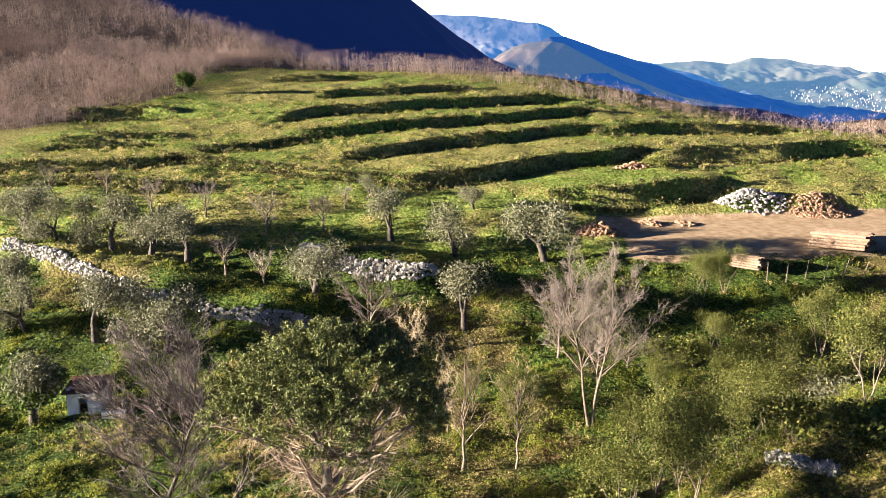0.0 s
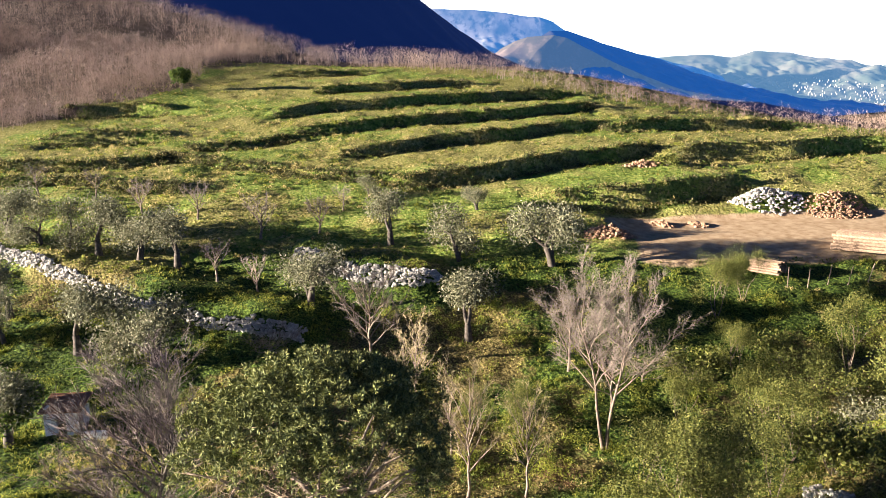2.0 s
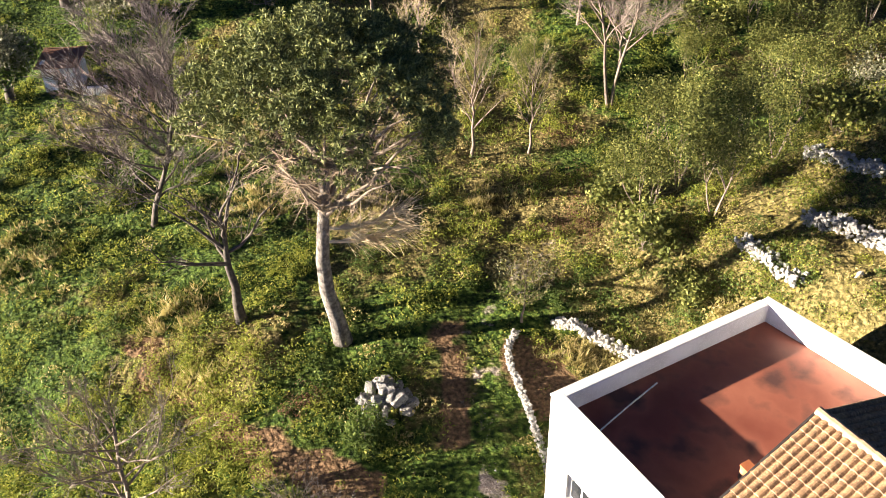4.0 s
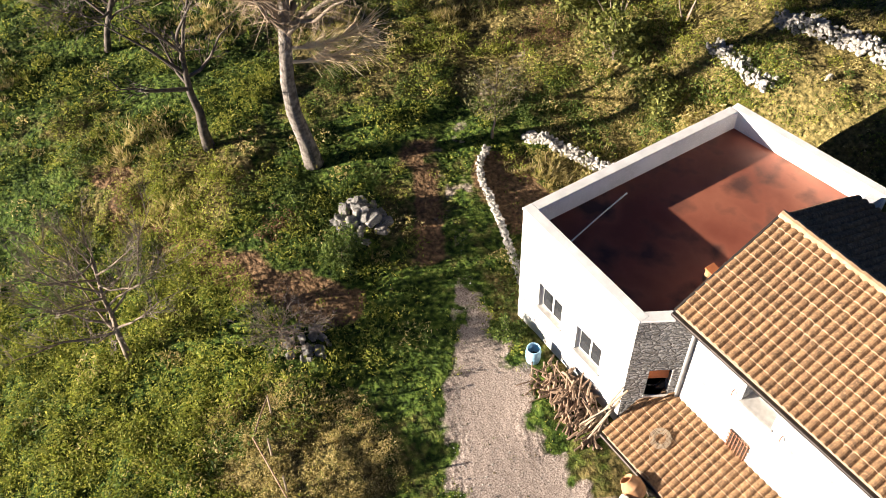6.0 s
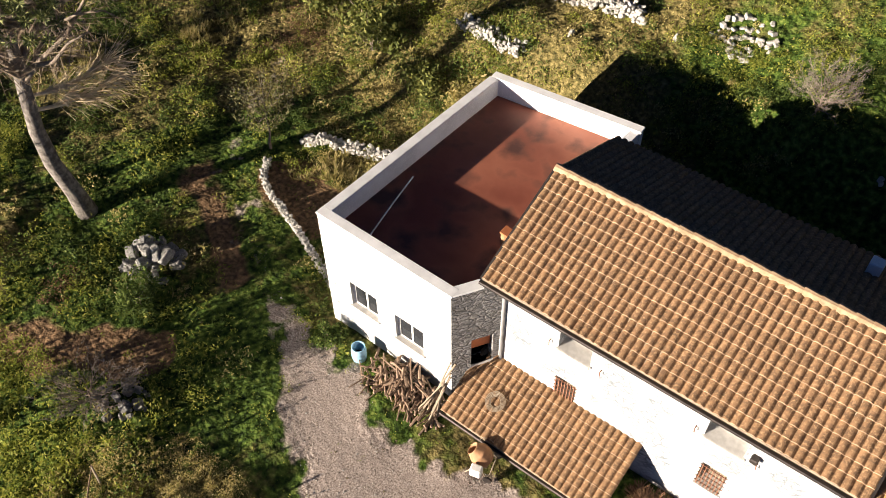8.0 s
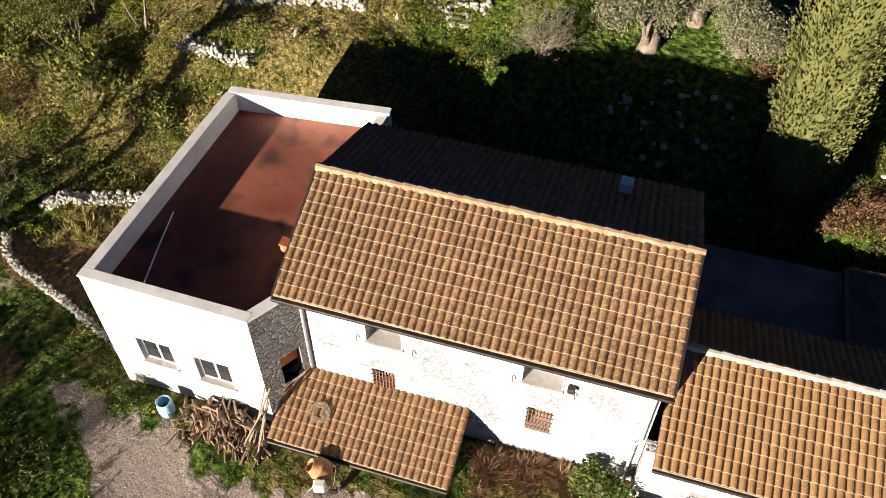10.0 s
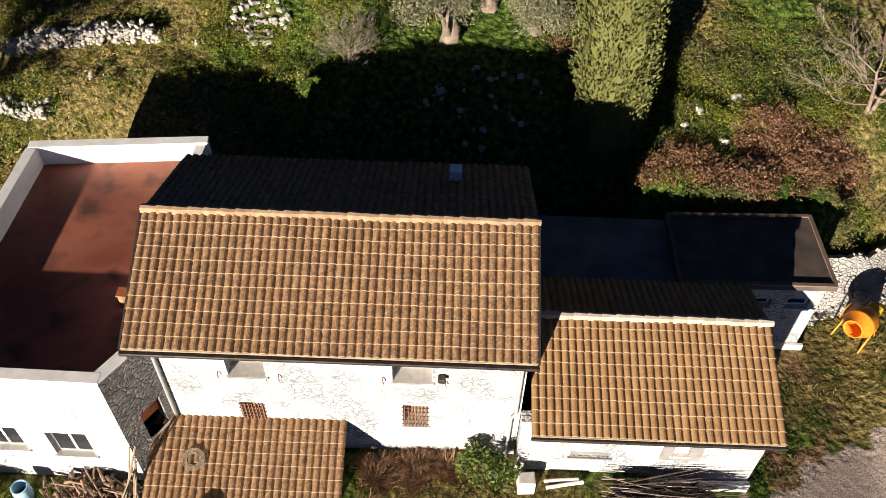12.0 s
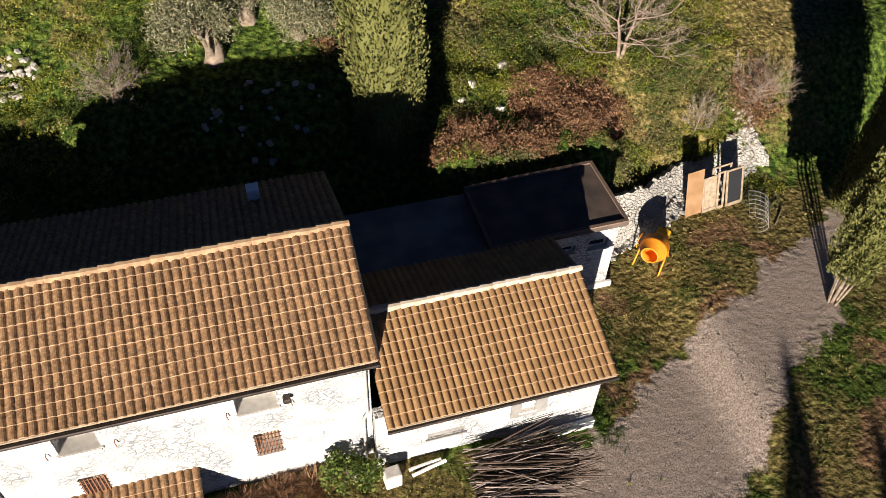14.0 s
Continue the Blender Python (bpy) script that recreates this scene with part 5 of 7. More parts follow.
# flat link roof and small outbuilding behind
outbuilding = thing("outbuilding", (0, 0, 0), "small white outbuilding with a dark flat roof", "shed")
OB = [(15.0, 8.1), (15.0, 5.1), (19.9, 5.15), (19.85, 8.25)]
part("roof", prism(OB, 2.62, 2.8), FELT, outbuilding, "dark bitumen flat roof with raised edge")
part("wall", wall_mesh((15.2, 5.35), (19.7, 5.35), -1.2, 2.62, 0.3, [(2.4, 3.0, 1.5, 1.9), (3.5, 4.2, 1.5, 1.95)]), WHITE, outbuilding)
part("wall", wall_mesh((19.7, 5.65), (19.7, 8.1), -1.2, 2.62, 0.3), WHITE, outbuilding)
part("wall", wall_mesh((19.4, 8.1), (15.2, 8.1), -0.5, 2.62, 0.3), WHITE, outbuilding)
link_block = thing("link_block", (0, 0, 0), "flat-roofed grey link building behind the annex", "house")
part("roof", prism([(10.1, 5.0), (15.1, 5.0), (15.1, 8.2), (10.1, 8.2)], 2.2, 2.4), FELT_GREY, link_block)
part("wall", prism([(10.2, 5.1), (15.0, 5.1), (15.0, 8.1), (10.2, 8.1)], -1.2, 2.2), WHITE, link_block)


# ---- plants ----
def grow(wood, tips, start, way, long, r, level, rng, spread=0.6, kids=(2, 3), lift=0.15, sides=6, shrink=0.68, bits=4, thin=0.006):
    """A limb that bends, tapers and forks; tips collects (place, way, radius) of the last limbs."""
    pts, p, d = [start], start, way.normalized()
    for k in range(bits):
        d = (d + random_unit(rng) * 0.16 + Vector((0, 0, lift * 0.4))).normalized()
        p = p + d * (long / bits)
        pts.append(p)
    end = max(r * 0.62, thin)
    radii = [r + (end - r) * k / bits for k in range(bits + 1)]
    if sides > 4:
        wood.limb(pts, radii, sides)
    else:
        for k in range(bits):
            wood.tube(pts[k], pts[k + 1], radii[k], radii[k + 1], 3)
    if level == 0:
        tips.append((pts[-1], d, end))
        tips.append((pts[-2], d, end))
        return
    for k in range(rng.randint(*kids)):
        at = pts[-1] if k < 2 else pts[rng.randint(1, bits)]
        side = random_unit(rng)
        side = (side - d * side.dot(d)).normalized()
        grow(wood, tips, at, d + side * spread * rng.uniform(0.7, 1.3) + Vector((0, 0, lift)), long * shrink * rng.uniform(0.75, 1.2), end * 0.8, level - 1, rng, spread, kids, lift, 5 if level > 2 else 3, shrink, max(2, bits - 1), thin)


def leaves(soup, tips, rng, count, reach, long, wide, up=0.3):
    for p, d, _ in tips:
        for _ in range(count):
            c = p + random_unit(rng) * reach * rng.random() ** 0.5 + d * reach * 0.3
            a = (random_unit(rng) + Vector((0, 0, up))).normalized()
            s = a.cross(random_unit(rng)).normalized()
            soup.leaf(c, a, s, long * rng.uniform(0.6, 1.3), wide * rng.uniform(0.6, 1.3))


def at_ground(x, y, down=0.08):
    return x, y, float(ground_z(np.array(x), np.array(y))) - down


def bare_tree(name, label, high, wide, seed, bark, twig, stems=1, limbs=12, subs=9, count=9, r=0.16, low=0.3, rise=0.55, long=0.8, thick=0.011, lean=0.06, category="tree"):
    """A leafless tree: trunk, curving limbs that reach an uneven round crown, side branches on them and twigs on those."""
    rng = random.Random(seed)
    wood, fine = Soup(), Soup()
    up = Vector((0, 0, 1))
    for s in range(stems):
        turn = 6.2832 * s / stems + rng.random()
        out = Vector((math.cos(turn), math.sin(turn), 0)) * (lean if stems == 1 else 0.16)
        trunk = [Vector((0, 0, -0.15)) + out * 0.4]
        for k in range(1, 7):
            trunk.append(Vector((0, 0, high * 0.72 * k / 6)) + out * (0.4 + high * 0.72 * k / 6) + Vector((rng.uniform(-1, 1), rng.uniform(-1, 1), 0)) * high * 0.014)
        wood.limb(trunk, [r * (1.25 if k == 0 else 1 - 0.13 * k) for k in range(7)], 7)
        for k in range(limbs):
            q = low + (0.97 - low) * ((k + rng.random()) / limbs)
            at = q * 6
            i = min(5, int(at))
            start = trunk[i].lerp(trunk[i + 1], at - i)
            a = 2.39996 * k + turn + rng.uniform(-0.4, 0.4)
            reach = wide * rng.uniform(0.6, 1.0) * math.sqrt(max(0.08, 1 - (max(0.0, q - 0.4) / 0.66) ** 2))
            end = Vector((math.cos(a) * reach, math.sin(a) * reach, 0)) + out * 2 + up * min(high * 0.97, start.z + reach * rise * rng.uniform(0.6, 1.5) + high * 0.24 * q)
            mid = start.lerp(end, 0.5) + random_unit(rng) * reach * 0.1 - up * reach * 0.06
            path = [start, start.lerp(mid, 0.5) + random_unit(rng) * reach * 0.05, mid, mid.lerp(end, 0.5) + random_unit(rng) * reach * 0.07, end]
            thick_ = r * (0.5 - 0.2 * q)
            wood.limb(path, [thick_, thick_ * 0.8, thick_ * 0.62, thick_ * 0.42, thick_ * 0.16], 5)
            for _ in range(subs):
                g = rng.uniform(0.22, 1.0) * 4
                i = min(3, int(g))
                b = path[i].lerp(path[i + 1], g - i)
                way = ((path[i + 1] - path[i]).normalized() + random_unit(rng) * 0.85 + up * 0.35).normalized()
                far = reach * rng.uniform(0.2, 0.5) + 0.2
                e1 = b + way * far * 0.5 + random_unit(rng) * far * 0.08
                e2 = e1 + (way + random_unit(rng) * 0.45 + up * 0.2).normalized() * far * 0.5
                wood.tube(b, e1, thick_ * 0.3, thick_ * 0.2, 3)
                wood.tube(e1, e2, thick_ * 0.2, max(0.004, thick_ * 0.08), 3)
                for _ in range(count):
                    c = b.lerp(e1, rng.random()) if rng.random() < 0.35 else e1.lerp(e2, rng.random())
                    d = (way + random_unit(rng) * 0.9 + up * 0.3).normalized()
                    e = c + d * long * rng.uniform(0.35, 1.1)
                    fine.tube(c, e, thick, 0.003, 3)
                    f = c.lerp(e, rng.uniform(0.3, 0.7))
                    fine.tube(f, f + (d + random_unit(rng) * 0.8).normalized() * long * 0.45, thick * 0.7, 0.003, 3)
    ob = thing(name, (0, 0, 0), label, category)
    wood.link("trunk", bark, ob, "", True)
    fine.link("crown", twig, ob, "leafless twig crown")
    return ob


def leafy_tree(name, label, high, wide, seed, bark, leaf, level=3, r=0.12, trunk=0.3, count=22, reach=0.55, long=0.16, breadth=0.07, spread=0.7, stems=1, group="", crown="leaf crown"):
    rng = random.Random(seed)
    wood, tips, green = Soup(), [], Soup()
    for s in range(stems):
        a = 6.28 * s / stems + rng.random()
        lean = Vector((math.cos(a), math.sin(a), 0)) * (0.5 if stems > 1 else 0.2)
        grow(wood, tips, lean * 0.15 + Vector((0, 0, -0.1)), Vector((0, 0, 1)) + lean, high * trunk, r, level, rng, spread, (2, 3), 0.12, 6, 0.72)
    top = max(p.z for p, *_ in tips) + reach * 0.6
    span = max(math.hypot(p.x, p.y) for p, *_ in tips) + reach * 0.6
    fx, fz = wide / span, high / top
    for v in wood.v:
        v.x, v.y, v.z = v.x * fx, v.y * fx, v.z * fz
    tips = [(Vector((p.x * fx, p.y * fx, p.z * fz)), d, q) for p, d, q in tips]
    leaves(green, tips, rng, count, reach, long, breadth)
    ob = thing(name, (0, 0, 0), label, "tree", group)
    wood.link("trunk", bark, ob, "", True)
    green.link("crown", leaf, ob, crown)
    return ob


def put(ob, x, y, size=1.0, rz=0.0, down=0.1):
    m = pose(*at_ground(x, y, down), 0, 0, rz) @ Matrix.Scale(size, 4)
    ob.matrix_basis = m
    return ob


def put_copy(ob, x, y, size=1.0, rz=0.0, label="", name=""):
    c = copy_thing(ob, pose(0, 0, 0))
    put(c, x, y, size, rz)
    if label:
        c["label"] = label
    return c


# big umbrella pine
def build_pine():
    rng = random.Random(11)
    ob = thing("umbrella_pine", at_ground(-16.3, -2.6), "tall umbrella pine with a dense dark-green crown and bare curved trunk", "tree")
    side, ahead = Vector((0.51, 0.86, 0)), Vector((-0.86, 0.51, 0))
    wood = Soup()
    path = [Vector((0, 0, -0.2)), side * -0.15 + Vector((0, 0, 1.2)), side * -0.4 + Vector((0, 0, 2.7)), side * -0.4 + Vector((0, 0, 4.2)), side * -0.2 + Vector((0, 0, 5.8)), side * 0.0 + Vector((0, 0, 7.2)), side * 0.05 + Vector((0, 0, 8.6))]
    wood.limb(path, [0.42, 0.32, 0.29, 0.26, 0.23, 0.20, 0.16], 10)
    part_trunk = wood.link("trunk", BARK_PINE, ob, "pale scaly pine bark", True)
    limbs, dead, needles = Soup(), Soup(), Soup()
    heart = side * 0.55 + Vector((0, 0, 10.2))
    puffs = []
    for k in range(120):
        q, a = math.sqrt((k + 0.5) / 120), 2.39996 * k + rng.uniform(-0.3, 0.3)
        lump = 0.9 + 0.13 * math.sin(3 * a + 1) + 0.08 * math.sin(5 * a)
        c = heart + Vector((math.cos(a) * 4.5 * q * lump, math.sin(a) * 4.5 * q * lump, 3.0 * math.sqrt(max(0.0, 1 - q * q)) - 0.25 + rng.uniform(-0.25, 0.2)))
        puffs.append((c, rng.uniform(0.62, 0.95)))
        if q > 0.55 and k % 2:
            puffs.append((c + Vector((0, 0, -0.75)), 0.6))
    for c, size in puffs:
        for _ in range(11):
            d = random_unit(rng)
            d.z = abs(d.z) - 0.25
            base = c + d * size * rng.uniform(0.65, 1.05)
            for _ in range(52):
                way = (random_unit(rng) + Vector((0, 0, 0.35))).normalized()
                needles.leaf(base + way * rng.uniform(0.08, 0.2), way, way.cross(random_unit(rng)).normalized(), 0.15 * rng.uniform(0.7, 1.2), 0.045)
    for k in range(26):
        a = 6.2832 * k / 26 + rng.uniform(-0.2, 0.2)
        c = heart + Vector((math.cos(a) * rng.uniform(2.2, 4.7), math.sin(a) * rng.uniform(2.2, 4.7), rng.uniform(-0.5, 0.5)))
        s = path[4].lerp(path[6], rng.random())
        mid = s.lerp(c, 0.5) + Vector((0, 0, -0.25))
        limbs.limb([s, s.lerp(mid, 0.5) + Vector((0, 0, 0.1)), mid, mid.lerp(c, 0.5) + Vector((0, 0, 0.15)), c], [0.11, 0.09, 0.07, 0.045, 0.02], 5)
        for _ in range(34):
            b = s.lerp(mid, rng.uniform(0.5, 1)) if rng.random() < 0.4 else mid.lerp(c, rng.random())
            e = b + Vector((rng.uniform(-1, 1), rng.uniform(-1, 1), rng.uniform(-0.75, 0.35))) * 1.3
            dead.tube(b, e, 0.016, 0.003, 3)
            for _ in range(2):
                f = b.lerp(e, rng.uniform(0.3, 0.9))
                dead.tube(f, f + random_unit(rng) * 0.55, 0.010, 0.003, 3)
    limbs.link("branchwork", BARK, ob, "", True)
    dead.link("dead_wood", DEAD_WOOD, ob, "grey dead twigs below the crown")
    straw = Soup()
    for z, long in ((5.0, 2.5), (5.6, 2.2)):
        s = side * -0.25 + Vector((0, 0, z))
        e = s + side * long * 0.75 + ahead * 0.3 + Vector((0, 0, -0.05))
        tip = e + side * 1.2 + Vector((0, 0, 0.55))
        straw.limb([s, s.lerp(e, 0.5) + Vector((0, 0, -0.12)), e, tip], [0.075, 0.06, 0.045, 0.02], 5)
        for _ in range(150):
            b = s.lerp(e, rng.uniform(0.35, 1)) if rng.random() < 0.5 else e.lerp(tip, rng.random())
            way = (side * rng.uniform(0.4, 1.3) + ahead * rng.uniform(-0.6, 0.6) + Vector((0, 0, rng.uniform(-0.9, 0.9)))).normalized()
            f = b + way * rng.uniform(0.5, 1.35)
            straw.tube(b, f, 0.014, 0.004, 3)
            straw.tube(b.lerp(f, 0.5), b.lerp(f, 0.5) + (way + random_unit(rng) * 0.5).normalized() * 0.5, 0.009, 0.002, 3)
    straw.link("dead_branch", TWIG_STRAW, ob, "straw-coloured dead lower branches")
    needles.link("crown", PINE, ob, "dense clumps of dark needles")


build_pine()

# bare trees on the slope
put(bare_tree("bare_tree", "tall leafless tree with two pale trunks and a fine twig crown", 11.6, 3.9, 4, BARK_PALE, TWIG, 2, 11, 10, 13, 0.12, 0.42, 0.6, 0.85, 0.012), -26.7, 19.9, rz=40)
put(bare_tree("bare_tree", "grey leafless tree with a dense thicket of upright twigs", 10.6, 3.9, 9, BARK_DARK, TWIG_DARK, 1, 26, 13, 12, 0.15, 0.2, 0.6, 1.0, 0.012, 0.4), -29.2, -7.0, rz=31)
put(bare_tree("bare_tree", "dark forked tree with few bare crooked limbs", 7.6, 3.4, 21, BARK_DARK, TWIG_DARK, 1, 8, 5, 5, 0.24, 0.45, 0.5, 0.7, 0.010), -19.7, -5.7, rz=160)
put(bare_tree("bare_tree", "pinkish-grey leafless tree with a broad low crown of twigs", 5.6, 3.2, 33, BARK, TWIG, 1, 18, 9, 11, 0.13, 0.28, 0.5, 0.6, 0.009, 0.32), -11.99, -12.16, rz=132)
t = bare_tree("bare_tree", "reddish leafless tree with fine dense twigs", 6.2, 2.5, 14, BARK_PALE, TWIG, 1, 12, 8, 8, 0.11, 0.35, 0.6, 0.7, 0.011)
put(t, -35.3, 24.1)
put_copy(t, -29.2, 22.6, 0.95, 120)
slim = bare_tree("slender_tree", "slender half-bare tree with thin upright limbs", 8.2, 1.9, 17, BARK_PALE, TWIG_GOLD, 1, 14, 6, 6, 0.1, 0.3, 0.9, 0.7, 0.010)
put(slim, -26.2, 9.7)
for x, y, s, rz in ((-37.3, 12.8, 0.8, 70), (-35.5, 11.5, 0.72, 190), (-31.5, 12.0, 0.66, 300), (-24.6, 12.4, 0.8, 20)):
    put_copy(slim, x, y, s, rz)
put(bare_tree("bare_tree", "broad leafless fruit tree with a haze of pale twigs", 7.4, 3.4, 25, BARK, TWIG, 1, 14, 9, 9, 0.15, 0.3, 0.6, 0.8, 0.012), -43.4, 12.5)
put(bare_tree("dead_tree", "pale dead tree with long spreading bare branches", 3.6, 3.1, 29, BARK_PALE, TWIG, 2, 9, 9, 6, 0.09, 0.15, 0.3, 0.5, 0.006, 0.2), 22.9, 12.9, rz=150)
fig = bare_tree("small_tree", "small sparse tree with thin crooked trunk and few dry leaves", 3.6, 1.5, 37, BARK, TWIG_DARK, 1, 9, 5, 3, 0.06, 0.5, 0.4, 0.4, 0.006)
put(fig, -13.3, 4.0)
extra = Soup()
rng = random.Random(3)
for _ in range(1300):
    p = random_unit(rng)
    extra.leaf(Vector((p.x * 1.3, p.y * 1.3, 2.7 + p.z * 0.8)) * rng.uniform(0.7, 1.0), random_unit(rng), random_unit(rng), 0.13, 0.07)
extra.link("leaves", SCRUB, fig, "sparse dull leaves")

# pruned olives further up the grove
pruned = bare_tree("pruned_olive", "hard-pruned olive with short bare upright limbs", 3.6, 1.7, 41, BARK, TWIG_DARK, 1, 9, 6, 6, 0.14, 0.3, 0.9, 0.5, 0.012)
tagged(pruned, group="pruned olives in the grove")
put(pruned, -67.7, 19.2)
for x, y, s, rz in ((-70.4, 14.1, 1.15, 40), (-78.9, 10.3, 1.0, 100), (-83.4, 5.7, 1.0, 200), (-92.4, 2.6, 0.85, 20), (-96.9, -2.8, 0.95, 260), (-58.7, 9.6, 0.85, 310), (-61.4, 7.0, 0.95, 150), (-72.5, 24.0, 0.7, 75)):
    put_copy(pruned, x, y, s, rz)

# olives
olives = [leafy_tree("olive_tree", "grey-green olive tree with a loose rounded crown", 4.8, 3.5, 50 + k, BARK_DARK, OLIVE, level=3, r=0.12, trunk=0.12, count=120, reach=1.15, long=0.22, breadth=0.085, spread=0.85, group="olive trees") for k in range(3)]
spots = ((-73.6, -0.5, 1.0), (-76.4, -2.8, 0.9), (-70.1, 2.5, 0.92), (-66.0, 5.0, 1.0), (-79.1, -4.7, 0.9), (-82.6, -7.3, 1.0), (-60.9, 23.5, 0.95), (-54.8, 27.5, 1.0), (-49.0, 33.5, 1.15), (-57.5, -5.0, 1.0), (-55.2, -3.0, 1.02), (-52.0, -0.6, 1.0), (-66.2, -8.7, 0.95), (-62.5, -9.5, 0.9), (-53.7, 12.2, 0.93), (-42.7, 20.4, 1.0),
         (-74.2, 28.0, 0.5), (-64.2, 35.6, 0.5), (-47.9, -10.6, 0.9), (-38.5, 29.5, 0.75))
for k, (x, y, s) in enumerate(spots):
    if k < 3:
        put(olives[k], x, y, 1.3 * s, 60 * k)
    else:
        put_copy(olives[k % 3], x, y, 1.3 * s, 77 * k)
north = leafy_tree("olive_tree", "large silvery olive tree with dense fine leaves", 3.4, 2.5, 61, BARK, OLIVE, level=4, r=0.16, trunk=0.12, count=110, reach=0.75, long=0.15, breadth=0.045, spread=0.85, group="olive trees")
put(north, 7.54, 14.17)
put_copy(north, 10.78, 14.52, 0.8, 130)
put_copy(north, 9.14, 15.77, 0.95, 220)

# young broadleaf trees coming into leaf
spring = [leafy_tree("young_tree", "young multi-stemmed tree in fresh yellow-green leaf", 5.4, 2.3, 70 + k, BARK_PALE, SPRING, level=3, r=0.07, trunk=0.34, count=72, reach=0.8, long=0.105, breadth=0.065, stems=3, group="young trees in leaf") for k in range(3)]
spots = ((-34.8, 38.6, 1.0), (-35.4, 42.3, 0.85), (-24.5, 40.1, 1.05), (-22.6, 28.6, 1.05), (-19.44, 27.77, 1.0), (-21.0, 31.5, 1.1), (-18.56, 15.45, 1.05), (-25.6, 25.2, 0.85), (-30.5, 16.5, 0.7), (-12.27, 13.15, 1.15), (-14.67, 11.46, 0.95), (-15.86, 14.82, 1.05), (-28.2, 33.0, 0.75), (-13.24, 17.85, 0.9), (-17.86, 21.06, 0.75), (-33.0, 14.8, 0.6), (-9.84, 22.31, 1.0))
for k, (x, y, s) in enumerate(spots):
    if k < 3:
        put(spring[k], x, y, s, 50 * k)
    else:
        put_copy(spring[k % 3], x, y, s, 61 * k)


# cypresses
def build_cypress(label, high, wide, seed, bare=0.5, stem=0.2, blunt=1.8, sprays=15000, spray=0.17):
    rng = random.Random(seed)
    ob = thing("cypress", (0, 0, 0), label, "tree", "cypress trees")
    wood, green, core = Soup(), Soup(), Soup()
    wood.limb([Vector((0, 0, -0.2)), Vector((0.03, 0, high * 0.3)), Vector((0, 0.02, high * 0.9))], [stem, stem * 0.8, 0.03], 7)
    for s in range(4):
        a = s * 1.6
        wood.limb([Vector((math.cos(a) * 0.15, math.sin(a) * 0.15, -0.1)), Vector((math.cos(a) * 0.35, math.sin(a) * 0.35, 1.3)), Vector((math.cos(a) * 0.4, math.sin(a) * 0.4, 2.6))], [0.045, 0.04, 0.02], 5)

    def reach(q, a):
        return wide * (math.sin(math.pi * min(1, q * 0.62 + 0.22)) ** 0.8) * (1 if q < 0.65 else max(0.03, 1 - ((q - 0.65) / 0.35) ** blunt)) * (1 + 0.12 * math.sin(3 * a + 9 * q) + 0.1 * math.sin(7 * a - 23 * q))

    rings, sides = 18, 12
    for k in range(rings + 1):
        q = k / rings
        core.v += [Vector((math.cos(6.2832 * j / sides) * reach(q, 6.2832 * j / sides) * 0.8, math.sin(6.2832 * j / sides) * reach(q, 6.2832 * j / sides) * 0.8, bare + (high - bare) * (0.02 + q * 0.95))) for j in range(sides)]
    core.f += [(k * sides + j, k * sides + (j + 1) % sides, (k + 1) * sides + (j + 1) % sides, (k + 1) * sides + j) for k in range(rings) for j in range(sides)]
    core.f.append(tuple(range(sides))[::-1])
    for _ in range(sprays):
        q, a = rng.random() ** 1.15, rng.uniform(0, 6.2832)
        r = reach(q, a) * rng.uniform(0.78, 1.06)
        out = Vector((math.cos(a), math.sin(a), 0))
        way = (out * 0.5 + Vector((0, 0, 1)) + random_unit(rng) * 0.5).normalized()
        green.leaf(out * r + Vector((0, 0, bare + (high - bare) * q)), way, way.cross(random_unit(rng)).normalized(), spray * rng.uniform(0.6, 1.3), spray * 0.4)
    wood.link("trunk", BARK, ob, "", True)
    core.link("inner_foliage", CYPRESS, ob)
    green.link("crown", CYPRESS, ob, "dense upright scale foliage")
    return ob


cyp = build_cypress("tall dense cypress column with yellow-green foliage", 11.5, 1.25, 5, 0.2)
put(cyp, 12.95, 10.8)
cyp2 = build_cypress("slender dark cypress beside the drive", 9.6, 0.95, 6, 0.3)
put(cyp2, 30.1, 5.8)
tall = build_cypress("tall cypress on bare stems at the drive's edge", 11.5, 0.98, 7, 1.7, 0.07)
put(tall, 26.9, 2.1)
# cypresses south of the house, whose long shadows reach the drive
column = build_cypress("tall blunt-topped cypress south of the house", 11.5, 0.85, 8, 0.3, 0.2, 6, 3500, 0.4)
put(column, 6.3, -37.8, 0.82)
put_copy(column, 8.8, -38.3, 0.78, 200)


# ---- stones, walls and heaps ----
def stone_mesh(seed, mat):
    rng = random.Random(seed)
    bm = bmesh.new()
    bmesh.ops.create_cube(bm, size=0.9)
    for v in bm.verts:
        v.co = Vector((v.co.x * rng.uniform(0.7, 1.2), v.co.y * rng.uniform(0.7, 1.2), v.co.z * rng.uniform(0.6, 1.05)))
    bmesh.ops.bevel(bm, geom=bm.edges, offset=0.12, segments=1, affect="EDGES")
    me = bpy.data.meshes.new("stone")
    bm.to_mesh(me)
    bm.free()
    me.materials.append(mat)
    return me


def boulder_mesh(seed):
    bm = bmesh.new()
    bmesh.ops.create_icosphere(bm, subdivisions=2, radius=0.5)
    for v in bm.verts:
        v.co = Vector((v.co.x * 1.2, v.co.y * 0.95, v.co.z * 0.75)) * (1 + 0.5 * noise.noise(v.co * 2.2 + Vector((seed, 0, 0))))
    me = bpy.data.meshes.new("boulder")
    bm.to_mesh(me)
    bm.free()
    me.materials.append(STONE)
    return me


